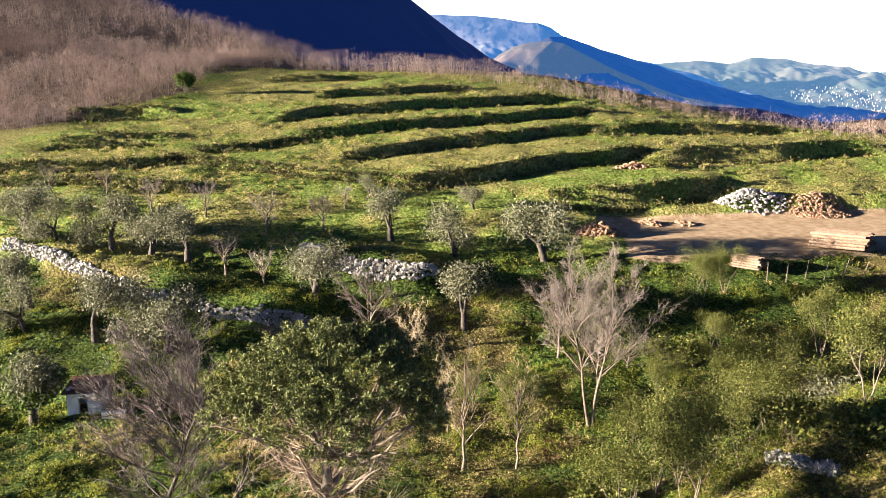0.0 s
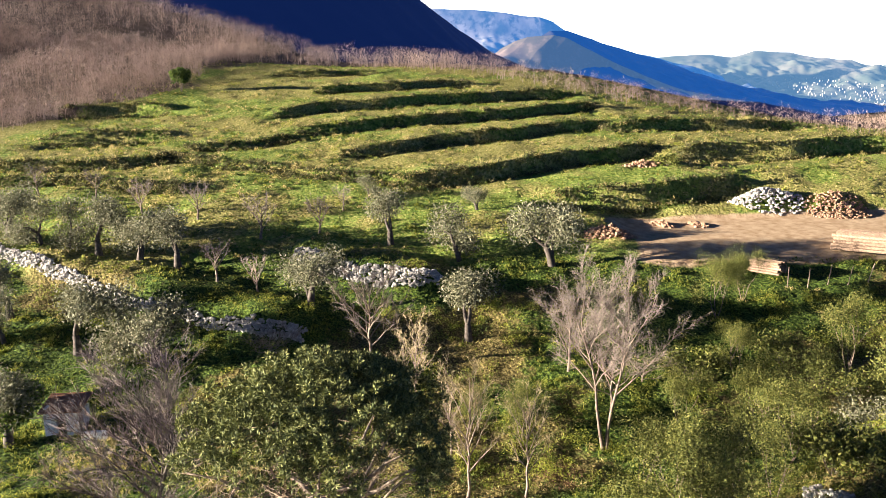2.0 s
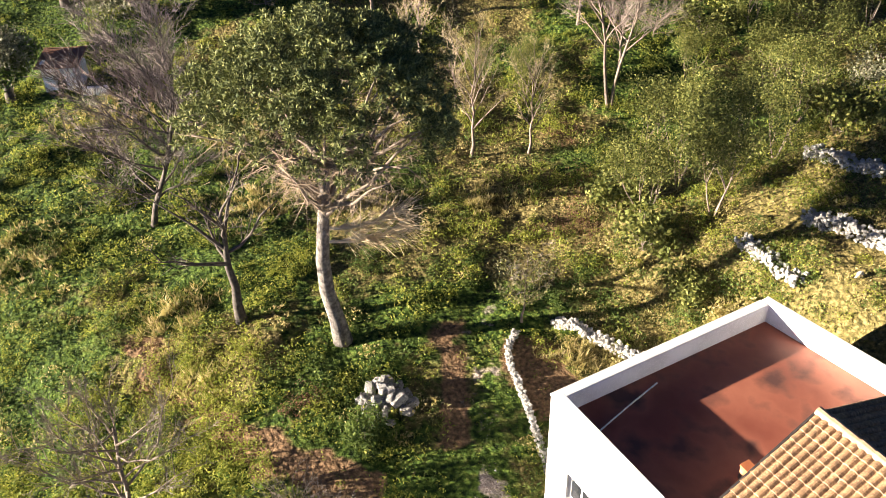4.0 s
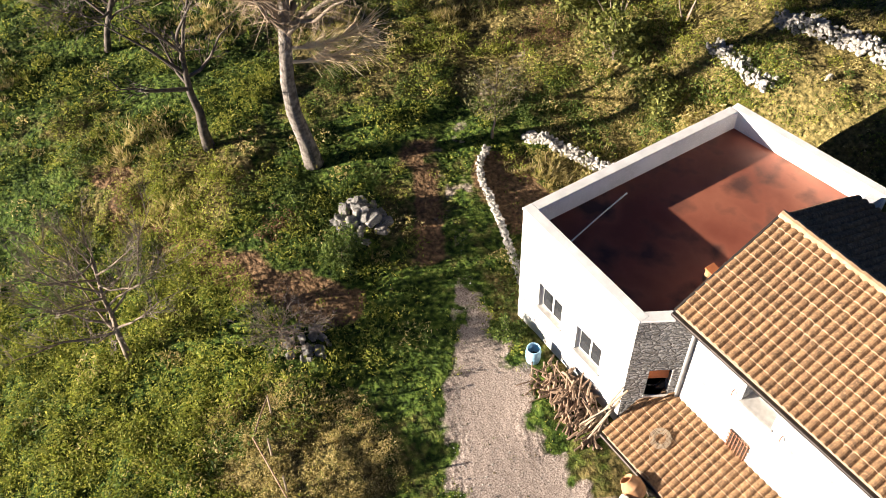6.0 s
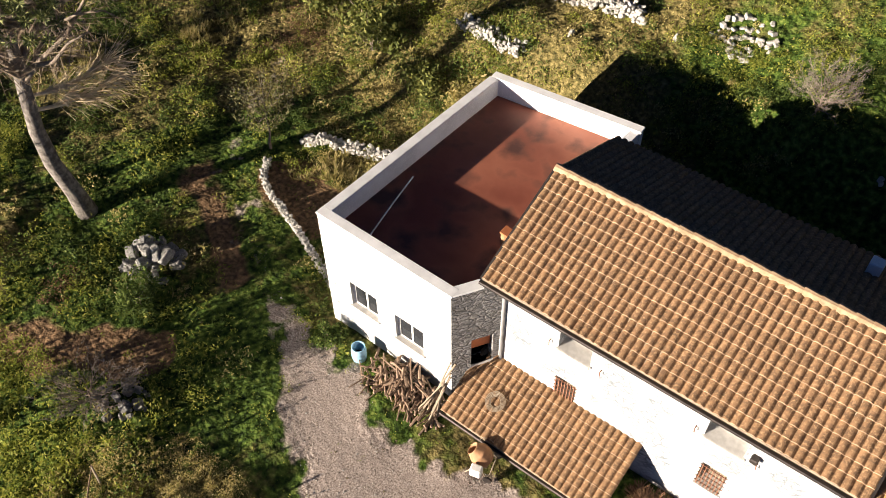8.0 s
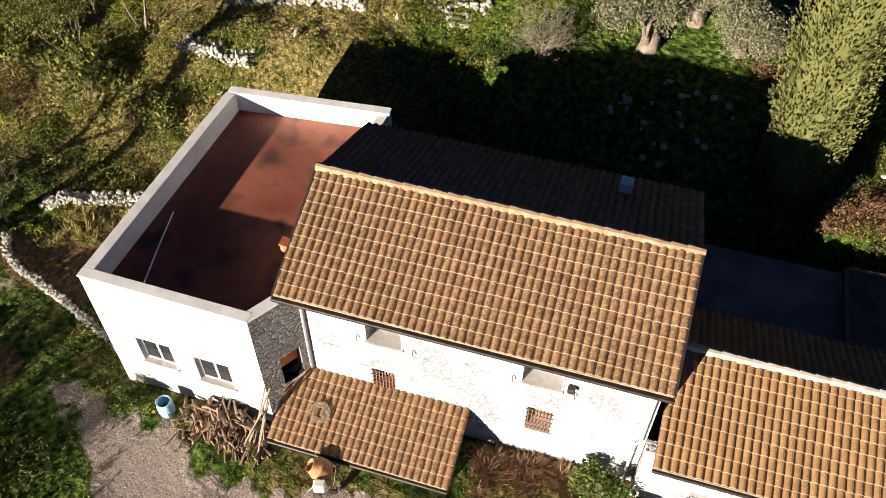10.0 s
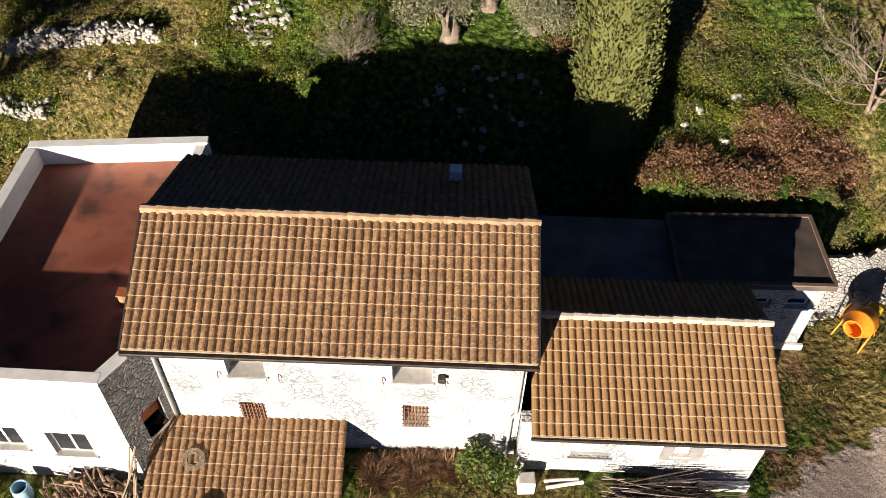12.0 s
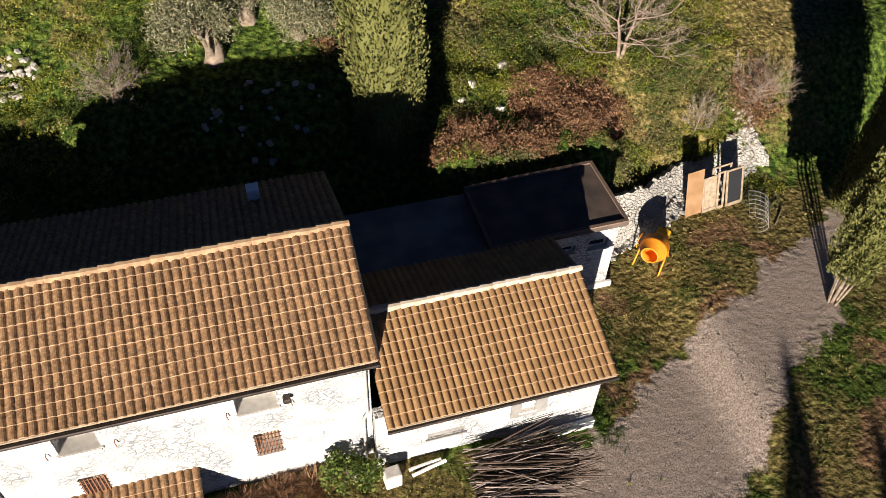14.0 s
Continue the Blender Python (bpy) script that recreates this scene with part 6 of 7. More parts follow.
STONES = [stone_mesh(k, STONE) for k in range(6)]
BOULDERS = [stone_mesh(30 + k, BOULDER) for k in range(6)]
STONES_WARM = [stone_mesh(k, STONE_WARM) for k in range(6)]


def lay_stones(ob, places, meshes, seed, limit=300):
    """Stones as pieces of a thing: (x, y, z, size); those past the limit are joined."""
    rng = random.Random(seed)
    rest = Soup()
    for k, (x, y, z, s) in enumerate(places):
        m = pose(x, y, z, rng.uniform(-25, 25), rng.uniform(-25, 25), rng.uniform(0, 360)) @ Matrix.Diagonal((s * rng.uniform(0.8, 1.4), s * rng.uniform(0.7, 1.1), s * rng.uniform(0.6, 1.0), 1))
        me = meshes[k % len(meshes)]
        if k < limit:
            piece = new("stone", me)
            piece.parent = ob
            piece.matrix_basis = m
        else:
            n = len(rest.v)
            rest.v += [m @ v.co for v in me.vertices]
            rest.f += [tuple(n + i for i in p.vertices) for p in me.polygons]
    if rest.v:
        tagged(rest.link("joined_stones", meshes[0].materials[0], ob), kind="stuff")


def dry_wall(label, line, high, size, seed, thick=0.45, singles=300, density=1.0, mats=STONES, ragged=0.25, lean=0.0):
    """A dry-stone wall along plan points, stone by stone in courses, standing on the ground."""
    rng = random.Random(seed)
    ob = thing("stone_wall", (0, 0, 0), label, "wall")
    places = []
    for (ax, ay), (bx, by) in zip(line, line[1:]):
        far = math.hypot(bx - ax, by - ay)
        nx, ny = -(by - ay) / far, (bx - ax) / far
        s = 0.0
        while s < far:
            q = s / far
            x, y = ax + (bx - ax) * q, ay + (by - ay) * q
            ground = at_ground(x, y, 0)[2]
            top = high * (1 - ragged * rng.random())
            for c in range(max(1, int(top / (size * 0.62)))):
                for d in (-1, 1) if thick > size else (0,):
                    if rng.random() < density:
                        o = d * (thick - size) * 0.5 + rng.uniform(-0.06, 0.06) + lean * c * size * 0.6
                        places.append((x + nx * o + rng.uniform(-0.05, 0.05), y + ny * o, ground + size * 0.2 + c * size * 0.62, size * rng.uniform(0.75, 1.25)))
            s += size * rng.uniform(0.8, 1.05)
    rng.shuffle(places) if len(places) <= singles else None
    lay_stones(ob, places, mats, seed, singles)
    return ob


def heap(name, label, x, y, wide, deep, high, size, count, seed, mats=STONES, category="rubble", rz=0.0, singles=200):
    rng = random.Random(seed)
    ob = thing(name, (0, 0, 0), label, category)
    places = []
    ca, sa = math.cos(radians(rz)), math.sin(radians(rz))
    for _ in range(count):
        a, q = rng.uniform(0, 6.2832), rng.random() ** 0.6
        lx, ly = math.cos(a) * q * wide, math.sin(a) * q * deep
        px, py = x + lx * ca - ly * sa, y + lx * sa + ly * ca
        places.append((px, py, at_ground(px, py, 0)[2] + high * (1 - q) * rng.random() ** 0.5 + size * 0.15, size * rng.uniform(0.5, 1.4)))
    lay_stones(ob, places, mats, seed, singles)
    return ob


# long retaining walls of the grove
def slope_wall(label, line, high, deep, size, seed, count):
    """A tumbled retaining wall: stones spread over a bank face."""
    rng = random.Random(seed)
    ob = thing("stone_wall", (0, 0, 0), label, "wall")
    places = []
    spans = [math.hypot(b[0] - a[0], b[1] - a[1]) for a, b in zip(line, line[1:])]
    for _ in range(count):
        k = rng.choices(range(len(spans)), spans)[0]
        q = rng.random()
        x, y = line[k][0] + (line[k + 1][0] - line[k][0]) * q, line[k][1] + (line[k + 1][1] - line[k][1]) * q
        nx, ny = -(line[k + 1][1] - line[k][1]) / spans[k], (line[k + 1][0] - line[k][0]) / spans[k]
        o = rng.uniform(-deep, deep)
        px, py = x + nx * o, y + ny * o
        places.append((px, py, at_ground(px, py, 0)[2] + rng.uniform(-0.05, 0.22), size * rng.uniform(0.6, 1.3)))
    lay_stones(ob, places, STONES, seed, 300)


slope_wall("long pale dry-stone retaining wall through the olive grove", [(-80.6, -9.5), (-75.0, -5.9), (-64.0, -0.4), (-55.4, 5.0), (-49.0, 9.9)], 1.2, 0.42, 0.3, 3, 1500)
slope_wall("pale collapsed dry-stone wall below the olives", [(-63.4, 14.6), (-55.3, 18.4), (-50.2, 22.6)], 1.2, 0.55, 0.32, 4, 700)
# stepped walls north-west of the house
dry_wall("broken pale dry-stone terrace wall in rough grass", [(-9.88, 12.24), (-8.25, 12.06), (-6.56, 11.69)], 0.55, 0.16, 11, 0.6, 300, 0.75)
dry_wall("pale dry-stone terrace wall in the shade", [(-8.84, 14.53), (-5.85, 14.60), (-3.18, 14.67)], 0.7, 0.17, 12, 0.6, 300, 0.85)
dry_wall("pale dry-stone terrace wall among weeds", [(-11.67, 17.94), (-9.85, 17.63), (-7.97, 17.60)], 0.7, 0.2, 13, 0.6, 300, 0.85)
dry_wall("low white-stained stone kerb curving along the track", [(-12.9, 3.5), (-12.2, 2.6), (-11.3, 2.1), (-9.4, 1.5), (-7.4, 0.7), (-5.9, 0.1)], 0.3, 0.11, 14, 0.2, 300, 1.0, ragged=0.1)
dry_wall("low wall of pale stones beside a plant bed", [(-12.6, 5.2), (-11.2, 5.7), (-9.6, 6.2), (-8.7, 6.6)], 0.5, 0.17, 15, 0.42, 300, 0.95)
heap("rock_pile", "pile of large pale limestone boulders with weeds", -12.3, -2.7, 1.15, 0.95, 0.6, 0.38, 52, 21, BOULDERS)
heap("rock_pile", "small pile of grey stones and cut branches", -8.5, -7.0, 0.9, 0.8, 0.3, 0.24, 36, 22, BOULDERS)
heap("rock_scatter", "scattered pale rocks on the rough bank", 0.50, 15.55, 1.2, 0.9, 0.05, 0.22, 60, 23)
heap("rock_scatter", "pale stones strewn over the shaded bank behind the house", 9.5, 11.8, 2.6, 1.0, 0.05, 0.2, 26, 24)
for k, (x, y, s) in enumerate(((-3.2, 14.62, 0.5), (18.3, 13.5, 0.5), (16.8, 12.8, 0.42), (17.6, 11.8, 0.42), (16.2, 12.2, 0.28), (15.9, 11.2, 0.3), (-5.2, 12.91, 0.3), (-1.68, 14.49, 0.3))):
    rock = tagged(new("boulder", boulder_mesh(k)), "single pale limestone boulder in the grass", "rock", "boulders")
    rock.matrix_basis = pose(*at_ground(x, y, -0.06), 10 * k, 7 * k, 40 * k) @ Matrix.Scale(s * 0.9, 4)
slab = tagged(part("stone_slab", box(-0.8, -0.45, 0, 0.8, 0.45, 0.35, 0.05), PLASTER), "pale squared stone block by the terrace corner", "stone")
slab.matrix_basis = pose(*at_ground(-6.9, 8.9, 0.05), 3, -4, 25)

# yard on the slope: rubble, logs, boards
heap("brick_rubble", "heap of broken brick and split firewood", -51.6, 42.6, 2.6, 1.3, 1.0, 0.24, 330, 31, STONES_WARM, rz=50)
heap("brick_rubble", "small heap of broken brick on the yard edge", -52.6, 50.6, 1.5, 0.8, 0.5, 0.28, 90, 32, STONES_WARM)
heap("brick_rubble", "low scatter of firewood pieces on bare earth", -50.2, 53.2, 1.4, 0.7, 0.3, 0.35, 30, 36, STONES_WARM)
heap("stone_rubble", "pile of pale broken stone beside the yard", -49.9, 63.0, 3.9, 1.7, 0.8, 0.26, 480, 33, STONES, rz=48)
heap("earth_rubble", "mound of reddish earth and rubble", -44.8, 68.2, 3.4, 2.0, 1.2, 0.2, 640, 34, STONES_WARM, rz=48)
heap("brick_rubble", "heap of reddish field stones on a terrace edge", -65.6, 60.2, 2.3, 1.1, 0.8, 0.32, 130, 35, STONES_WARM, rz=50)


def cylinder_mesh(name, r, long, mat, sides=8, taper=0.9, ends=None):
    s = Soup()
    s.limb([Vector((0, 0, 0)), Vector((long * 0.5, 0.01, 0)), Vector((long, 0, 0.01))], [r, r * (1 + taper) / 2, r * taper], sides)
    s.f.append(tuple(range(sides))[::-1])
    me = bpy.data.meshes.new(name)
    me.from_pydata(s.v, [], s.f)
    me.materials.append(mat)
    return me


def log_stack(label, x, y, long, wide, rows, r, rz, seed):
    rng = random.Random(seed)
    ob = thing("log_stack", at_ground(x, y, 0.05), label, "log stack", rz=rz)
    me = cylinder_mesh("log", r, long, WOOD_PALE)
    for row in range(rows):
        n = int(wide / (2 * r)) - row
        for k in range(n):
            piece = new("log", me)
            piece.parent = ob
            piece.matrix_basis = pose(rng.uniform(-0.2, 0.2), (k - n / 2) * 2 * r, r + row * r * 1.75, rng.uniform(0, 360), 0, rng.uniform(-2, 2))
    return ob


log_stack("large stack of pale peeled logs in the yard", -37.6, 57.6, 4.8, 4.2, 5, 0.15, 22, 1)
log_stack("smaller stack of pale boards and poles", -38.4, 47.2, 2.6, 2.0, 5, 0.11, 12, 2)
for k in range(6):
    post = tagged(new("stake", cylinder_mesh("stake", 0.04, 1.8, BARK_PALE, 5)), "thin upright stake near the log stack", "stake", "stakes")
    post.matrix_basis = pose(*at_ground(-34.5 + 0.8 * k, 46.6 + 1.5 * k), 0, -88 + 3 * k, 40)


# small ruined hut
def build_hut():
    ob = thing("hut", at_ground(-47.6, -7.2, 0.1), "small ruined white hut with a rusty sheet roof", "hut", rz=62)
    ob.scale = (0.85, 0.85, 0.85)
    part("wall", wall_mesh((-1.3, -1.0), (1.3, -1.0), -0.4, 1.9, 0.25, [(0.9, 1.6, -0.3, 1.5)]), PLASTER, ob)
    part("wall", wall_mesh((1.3, -0.75), (1.3, 1.2), -0.4, 1.7, 0.25), PLASTER, ob)
    part("wall", wall_mesh((-1.3, 1.2), (-1.3, -0.75), -0.4, 2.2, 0.25), PLASTER, ob)
    part("wall", wall_mesh((1.05, 1.2), (-1.05, 1.2), -0.4, 2.3, 0.25), PLASTER, ob)
    part("roof", box(-1.6, -1.3, 0, 1.6, 1.6, 0.07, 0.01, turn=Matrix.Translation((0, 0, 2.15)) @ Matrix.Rotation(0.17, 4, "X")), RUST, ob, "rust-brown sheet roof")
    part("low_wall", box(1.5, -1.6, -0.4, 3.4, -1.3, 0.5, 0.04), PLASTER, ob)


build_hut()

# ---- fittings of the buildings ----
GLASS = bpy.data.materials.new("dark_glass")
GLASS.use_nodes = True
GLASS.node_tree.nodes["Principled BSDF"].inputs["Base Color"].default_value = (0.02, 0.022, 0.025, 1)
GLASS.node_tree.nodes["Principled BSDF"].inputs["Roughness"].default_value = 0.12
GLASS.node_tree.nodes["Principled BSDF"].inputs["Specular IOR Level"].default_value = 0.2


def window(owner, at, way, wide, high, deep=0.12, panes=2, label="white-framed window with dark panes", glass=None):
    """A framed window set back in its opening; at is the lower left outer corner, way the direction to its right in plan."""
    way = Vector((*way, 0)).normalized()
    turn = Matrix.Translation(at) @ Matrix(((way.x, -way.y, 0, 0), (way.y, way.x, 0, 0), (0, 0, 1, 0), (0, 0, 0, 1)))
    f = 0.07
    frame_ = part("window", box(0, deep, 0, wide, deep + 0.06, f, turn=turn), FRAME_WHITE, owner, label)
    for a, b, c, d in ((0, high - f, wide, high), (0, f, f, high - f), (wide - f, f, wide, high - f), *((wide * k / panes - f / 2, f, wide * k / panes + f / 2, high - f) for k in range(1, panes))):
        part("frame_bar", box(a, deep, b, c, deep + 0.06, d, turn=turn), FRAME_WHITE, frame_)
    for k in range(panes):
        part("pane", box(wide * k / panes + f / 2, deep + 0.02, f, wide * (k + 1) / panes - f / 2, deep + 0.03, high - f, turn=turn), glass or GLASS, frame_)
    part("sill", box(-0.06, -0.07, -0.06, wide + 0.06, deep, 0.025, 0.01, turn=turn), SILL, frame_, "cement window sill")


def on(a, b, s):
    way = (Vector(b) - Vector(a)).normalized()
    return Vector(a) + way * s


wing_way = (Vector(S) - Vector(W)).normalized()
for k, (s0, s1, z0, z1) in enumerate(WIN):
    p = on(W, S, s0)
    window(wing, (p.x, p.y, z0), wing_way, s1 - s0, z1 - z0, 0.14, 2, "old white window in the wing front")
side_way = (Vector(JOIN) - Vector(S)).normalized()
p = on(S, JOIN, 0.62)
turn = Matrix.Translation((p.x, p.y, 1.5)) @ Matrix(((side_way.x, -side_way.y, 0, 0), (side_way.y, side_way.x, 0, 0), (0, 0, 1, 0), (0, 0, 0, 1)))
part("shutter", box(0.0, 0.2, 0.55, 0.66, 0.25, 1.25, turn=turn), DOOR_ORANGE, wing, "orange-brown board in the side opening")
part("ledge", box(-0.03, -0.05, -0.06, 0.72, 0.3, 0.0, turn=turn), SILL, wing)
for a, b, z0, z1 in UPPER:
    window(farmhouse, (a, WALL_Y, z0), (1, 0), b - a, z1 - z0, 0.46, 2, "recessed upper window under the eave")
    part("sloping_sill", box(a - 0.02, WALL_Y - 0.1, z0 - 0.10, b + 0.02, WALL_Y + 0.45, z0 + 0.02, 0.01), SILL, farmhouse, "weathered cement sill")
for a, b, z0, z1 in GRILLES:
    part("back_board", box(a, WALL_Y + 0.42, z0, b, WALL_Y + 0.46, z1), WOOD_OLD, farmhouse)
    bm = bmesh.new()
    for k in range(7):
        x = a + (b - a) * (k + 0.5) / 7
        box(x - 0.012, WALL_Y - 0.05, z0, x + 0.012, WALL_Y - 0.026, z1, bm=bm)
    for k in range(5):
        z = z0 + (z1 - z0) * (k + 0.5) / 5
        box(a - 0.03, WALL_Y - 0.024, z - 0.012, b + 0.03, WALL_Y - 0.002, z + 0.012, bm=bm)
    part("window_grille", bm, RUST, farmhouse, "rusty iron window grille")
    part("sill", box(a - 0.04, WALL_Y - 0.08, z0 - 0.07, b + 0.04, WALL_Y + 0.42, z0 + 0.01, 0.01), SILL, farmhouse)
for x, z in ((1.95, 3.85), (3.55, 3.8), (6.3, 3.85), (7.95, 3.8)):
    pipe_run("shutter_hook", [(x, WALL_Y, z), (x, WALL_Y - 0.1, z), (x + 0.02, WALL_Y - 0.12, z - 0.14)], 0.015, RUST, farmhouse)
part("lamp", box(7.75, WALL_Y - 0.22, 3.95, 7.95, WALL_Y, 4.12, 0.03), GUTTER, farmhouse, "small dark wall lamp")
pipe_run("downpipe", [(0.45, -0.06, 5.45), (0.45, 0.35, 5.1), (0.42, WALL_Y - 0.07, 4.9), (0.42, WALL_Y - 0.07, 1.6)], 0.05, PIPE, farmhouse, "grey rainwater downpipe")
pipe_run("downpipe", [(9.9, -0.06, 5.45), (9.9, 0.4, 5.1), (9.92, WALL_Y - 0.07, 4.8), (9.92, WALL_Y - 0.07, 2.4), (9.8, WALL_Y - 0.1, 2.2), (9.8, WALL_Y - 0.07, -0.7)], 0.05, PIPE, farmhouse, "grey rainwater downpipe")
part("roof_vent", box(7.85, 5.7, 5.9, 8.2, 6.05, 6.55, 0.02), PLASTER, farmhouse, "small square roof vent")
# the annex pane is opaque pale cement colour, painted for its bright reflection
for x0, wide, z0, high in ((14.4, 0.45, 1.15, 0.5),):
    window(annex, (x0, 0.15, z0), (1, 0), wide, high, 0.07, 1, "small framed annex window", SILL)
    for a, b, c, d in ((14.08, 0.93, 14.4, 1.68), (14.85, 0.93, 15.22, 1.68), (14.4, 0.93, 14.85, 1.08)):
        part("surround", box(a, 0.11, b, c, 0.149, d), GREY_CEMENT, annex, "grey cement window surround")
part("shutter", box(11.56, 0.2, 0.88, 12.7, 0.24, 1.16), GREY_CEMENT, annex, "grey shutter in a low slot window")
part("surround", box(11.5, 0.09, 0.82, 12.76, 0.149, 0.87), GREY_CEMENT, annex, "grey cement window surround")
for s0, wide, z0, high in ((2.4, 0.6, 1.5, 0.4), (3.5, 0.7, 1.5, 0.45)):
    window(outbuilding, (15.2 + s0, 5.35, z0), (1, 0), wide, high, 0.15, 1, "small slot window")
for a, b in ((0, 1), (1, 2), (2, 3), (3, 0)):
    (ax, ay), (bx, by) = OB[a], OB[b]
    way = Vector((bx - ax, by - ay, 0)).normalized()
    turn = Matrix.Translation((ax, ay, 2.8)) @ Matrix(((way.x, -way.y, 0, 0), (way.y, way.x, 0, 0), (0, 0, 1, 0), (0, 0, 0, 1)))
    part("roof_edge", box(0.12, 0.0, 0.002, math.hypot(bx - ax, by - ay) - 0.02, 0.12, 0.06, turn=turn), EDGE_BROWN, outbuilding, "raised brown roof edge")
part("plinth", box(18.3, 5.22, -0.9, 19.9, 5.35, -0.35, 0.02), COPING, outbuilding)
pot = thing("chimney_pot", (-0.82, 2.3, FLOOR_Z), "terracotta chimney pot on the terrace beside the roof", "chimney")
s = Soup()
s.limb([Vector((0, 0, 0)), Vector((0, 0, 0.5))], [0.13, 0.12], 10)
s.link("pot", MIXER_TAN, pot)
part("cap", box(-0.15, -0.17, 0.5, 0.15, 0.17, 0.55, 0.01, turn=Matrix.Rotation(0.12, 4, "Y")), DOOR_ORANGE, pot, "orange clay cap tile")
pole = tagged(pipe_run("pole", [(-4.1, 0.05, FLOOR_Z + 0.03), (-4.42, 1.5, FLOOR_Z + 0.04), (-4.68, 2.8, FLOOR_Z + 0.03)], 0.025, FRAME_WHITE), "long pale pole lying on the terrace floor", "pole")
s = Soup()
for k in range(5):
    n = 22
    r = 0.16 + 0.035 * k
    ring = [Vector((1.0 + r * math.cos(6.2832 * j / n), r * math.sin(6.2832 * j / n), 0.01 * k)) for j in range(n + 1)]
    for a, b in zip(ring, ring[1:]):
        s.tube(a, b, 0.012, 0.012, 4)
coil = tagged(s.link("cable_coil", WOOD_OLD), "coil of old cable lying on the porch roof", "cable")
coil.matrix_basis = Matrix.Translation((0.05, -0.55, 1.17)) @ Matrix.Rotation(math.atan2(0.84, 2.14), 4, "X")

# tumbled white retaining wall east of the outbuilding, climbing the bank
bm = bmesh.new()
line = [(19.9, 6.9), (21.8, 7.5), (23.4, 8.1), (25.0, 8.6), (26.4, 9.1), (27.9, 9.5)]
rows = 10
grid = []
for k in range(41):
    q = k / 40 * (len(line) - 1)
    i = min(int(q), len(line) - 2)
    x, y = line[i][0] + (line[i + 1][0] - line[i][0]) * (q - i), line[i][1] + (line[i + 1][1] - line[i][1]) * (q - i)
    row = []
    for r in range(rows + 1):
        d = r / rows
        p = Vector((x + 0.35 * (1 - d), y - 0.75 + 1.35 * d + 0.12 * math.sin(0.4 * k), -1.1 + 2.2 * d ** 0.8 * (1 - 0.25 * k / 40)))
        p.z = max(p.z, at_ground(p.x, p.y, -0.1)[2])
        row.append(bm.verts.new(p + Vector((0.1, 0.14, 0.14)) * noise.noise(p * 3.1)))
    p = row[-1].co
    row.append(bm.verts.new(p + Vector((0, 0.25, -0.12))))
    row.append(bm.verts.new(p + Vector((0, 0.4, -1.5))))
    grid.append(row)
for a, b in zip(grid, grid[1:]):
    for r in range(rows + 2):
        bm.faces.new((a[r], b[r], b[r + 1], a[r + 1]))
stone_spots = [v.co.copy() for row in grid for v in row[:rows + 1]]
bank_wall = tagged(part("retaining_wall", bm, RUBBLE_WHITE), "whitewashed tumbled rubble retaining wall below the bank", "wall", kind="structure")
rng = random.Random(77)
pale = [stone_mesh(20 + k, STONE) for k in range(5)]
for k in range(290):
    c = rng.choice(stone_spots)
    piece = new("stone", pale[k % 5])
    piece.parent = bank_wall
    s = rng.uniform(0.07, 0.17)
    piece.matrix_basis = pose(c.x + rng.uniform(-0.1, 0.1), c.y + rng.uniform(-0.05, 0.1), c.z + rng.uniform(-0.04, 0.02), rng.uniform(-40, 40), rng.uniform(-40, 40), rng.uniform(0, 360)) @ Matrix.Diagonal((s * 1.2, s, s * 0.7, 1))
heap("rock_scatter", "pale stones strewn on the bank above the retaining wall", 27.6, 9.9, 0.5, 1.2, 0.1, 0.17, 60, 25, [pale[0], pale[1]])


# ---- loose things round the house ----
def build_firewood():
    rng = random.Random(15)
    ob = thing("firewood_pile", at_ground(-1.7, -1.35, 0.02), "heap of split firewood against the white wall", "firewood")
    kinds = [cylinder_mesh("firewood_log", r, long, WOOD_PALE, 6, 0.85) for r, long in ((0.032, 0.5), (0.042, 0.45), (0.024, 0.7), (0.05, 0.4))]
    for k in range(280):
        x = rng.gauss(0, 0.68)
        back = rng.random()
        y = -0.55 + 0.9 * back
        z = max(0.05, (0.75 - 0.25 * abs(x)) * back * rng.random() ** 0.4) + 0.03
        piece = new("firewood_log", kinds[k % 4])
        piece.parent = ob
        piece.matrix_basis = pose(max(-1.5, min(1.25, x)), y, z, rng.uniform(0, 360), rng.uniform(-18, 18), rng.choice((0, 180)) + rng.gauss(-60, 36))


def leaning_pole(x, y, long, r, rx, rz, mat=WOOD_OLD, label="long weathered pole leaning on the wall"):
    ob = tagged(new("pole", cylinder_mesh("pole", r, long, mat, 6)), label, "pole", "poles by the wall")
    ob.matrix_basis = pose(*at_ground(x, y, 0.02), 0, -rx, rz)


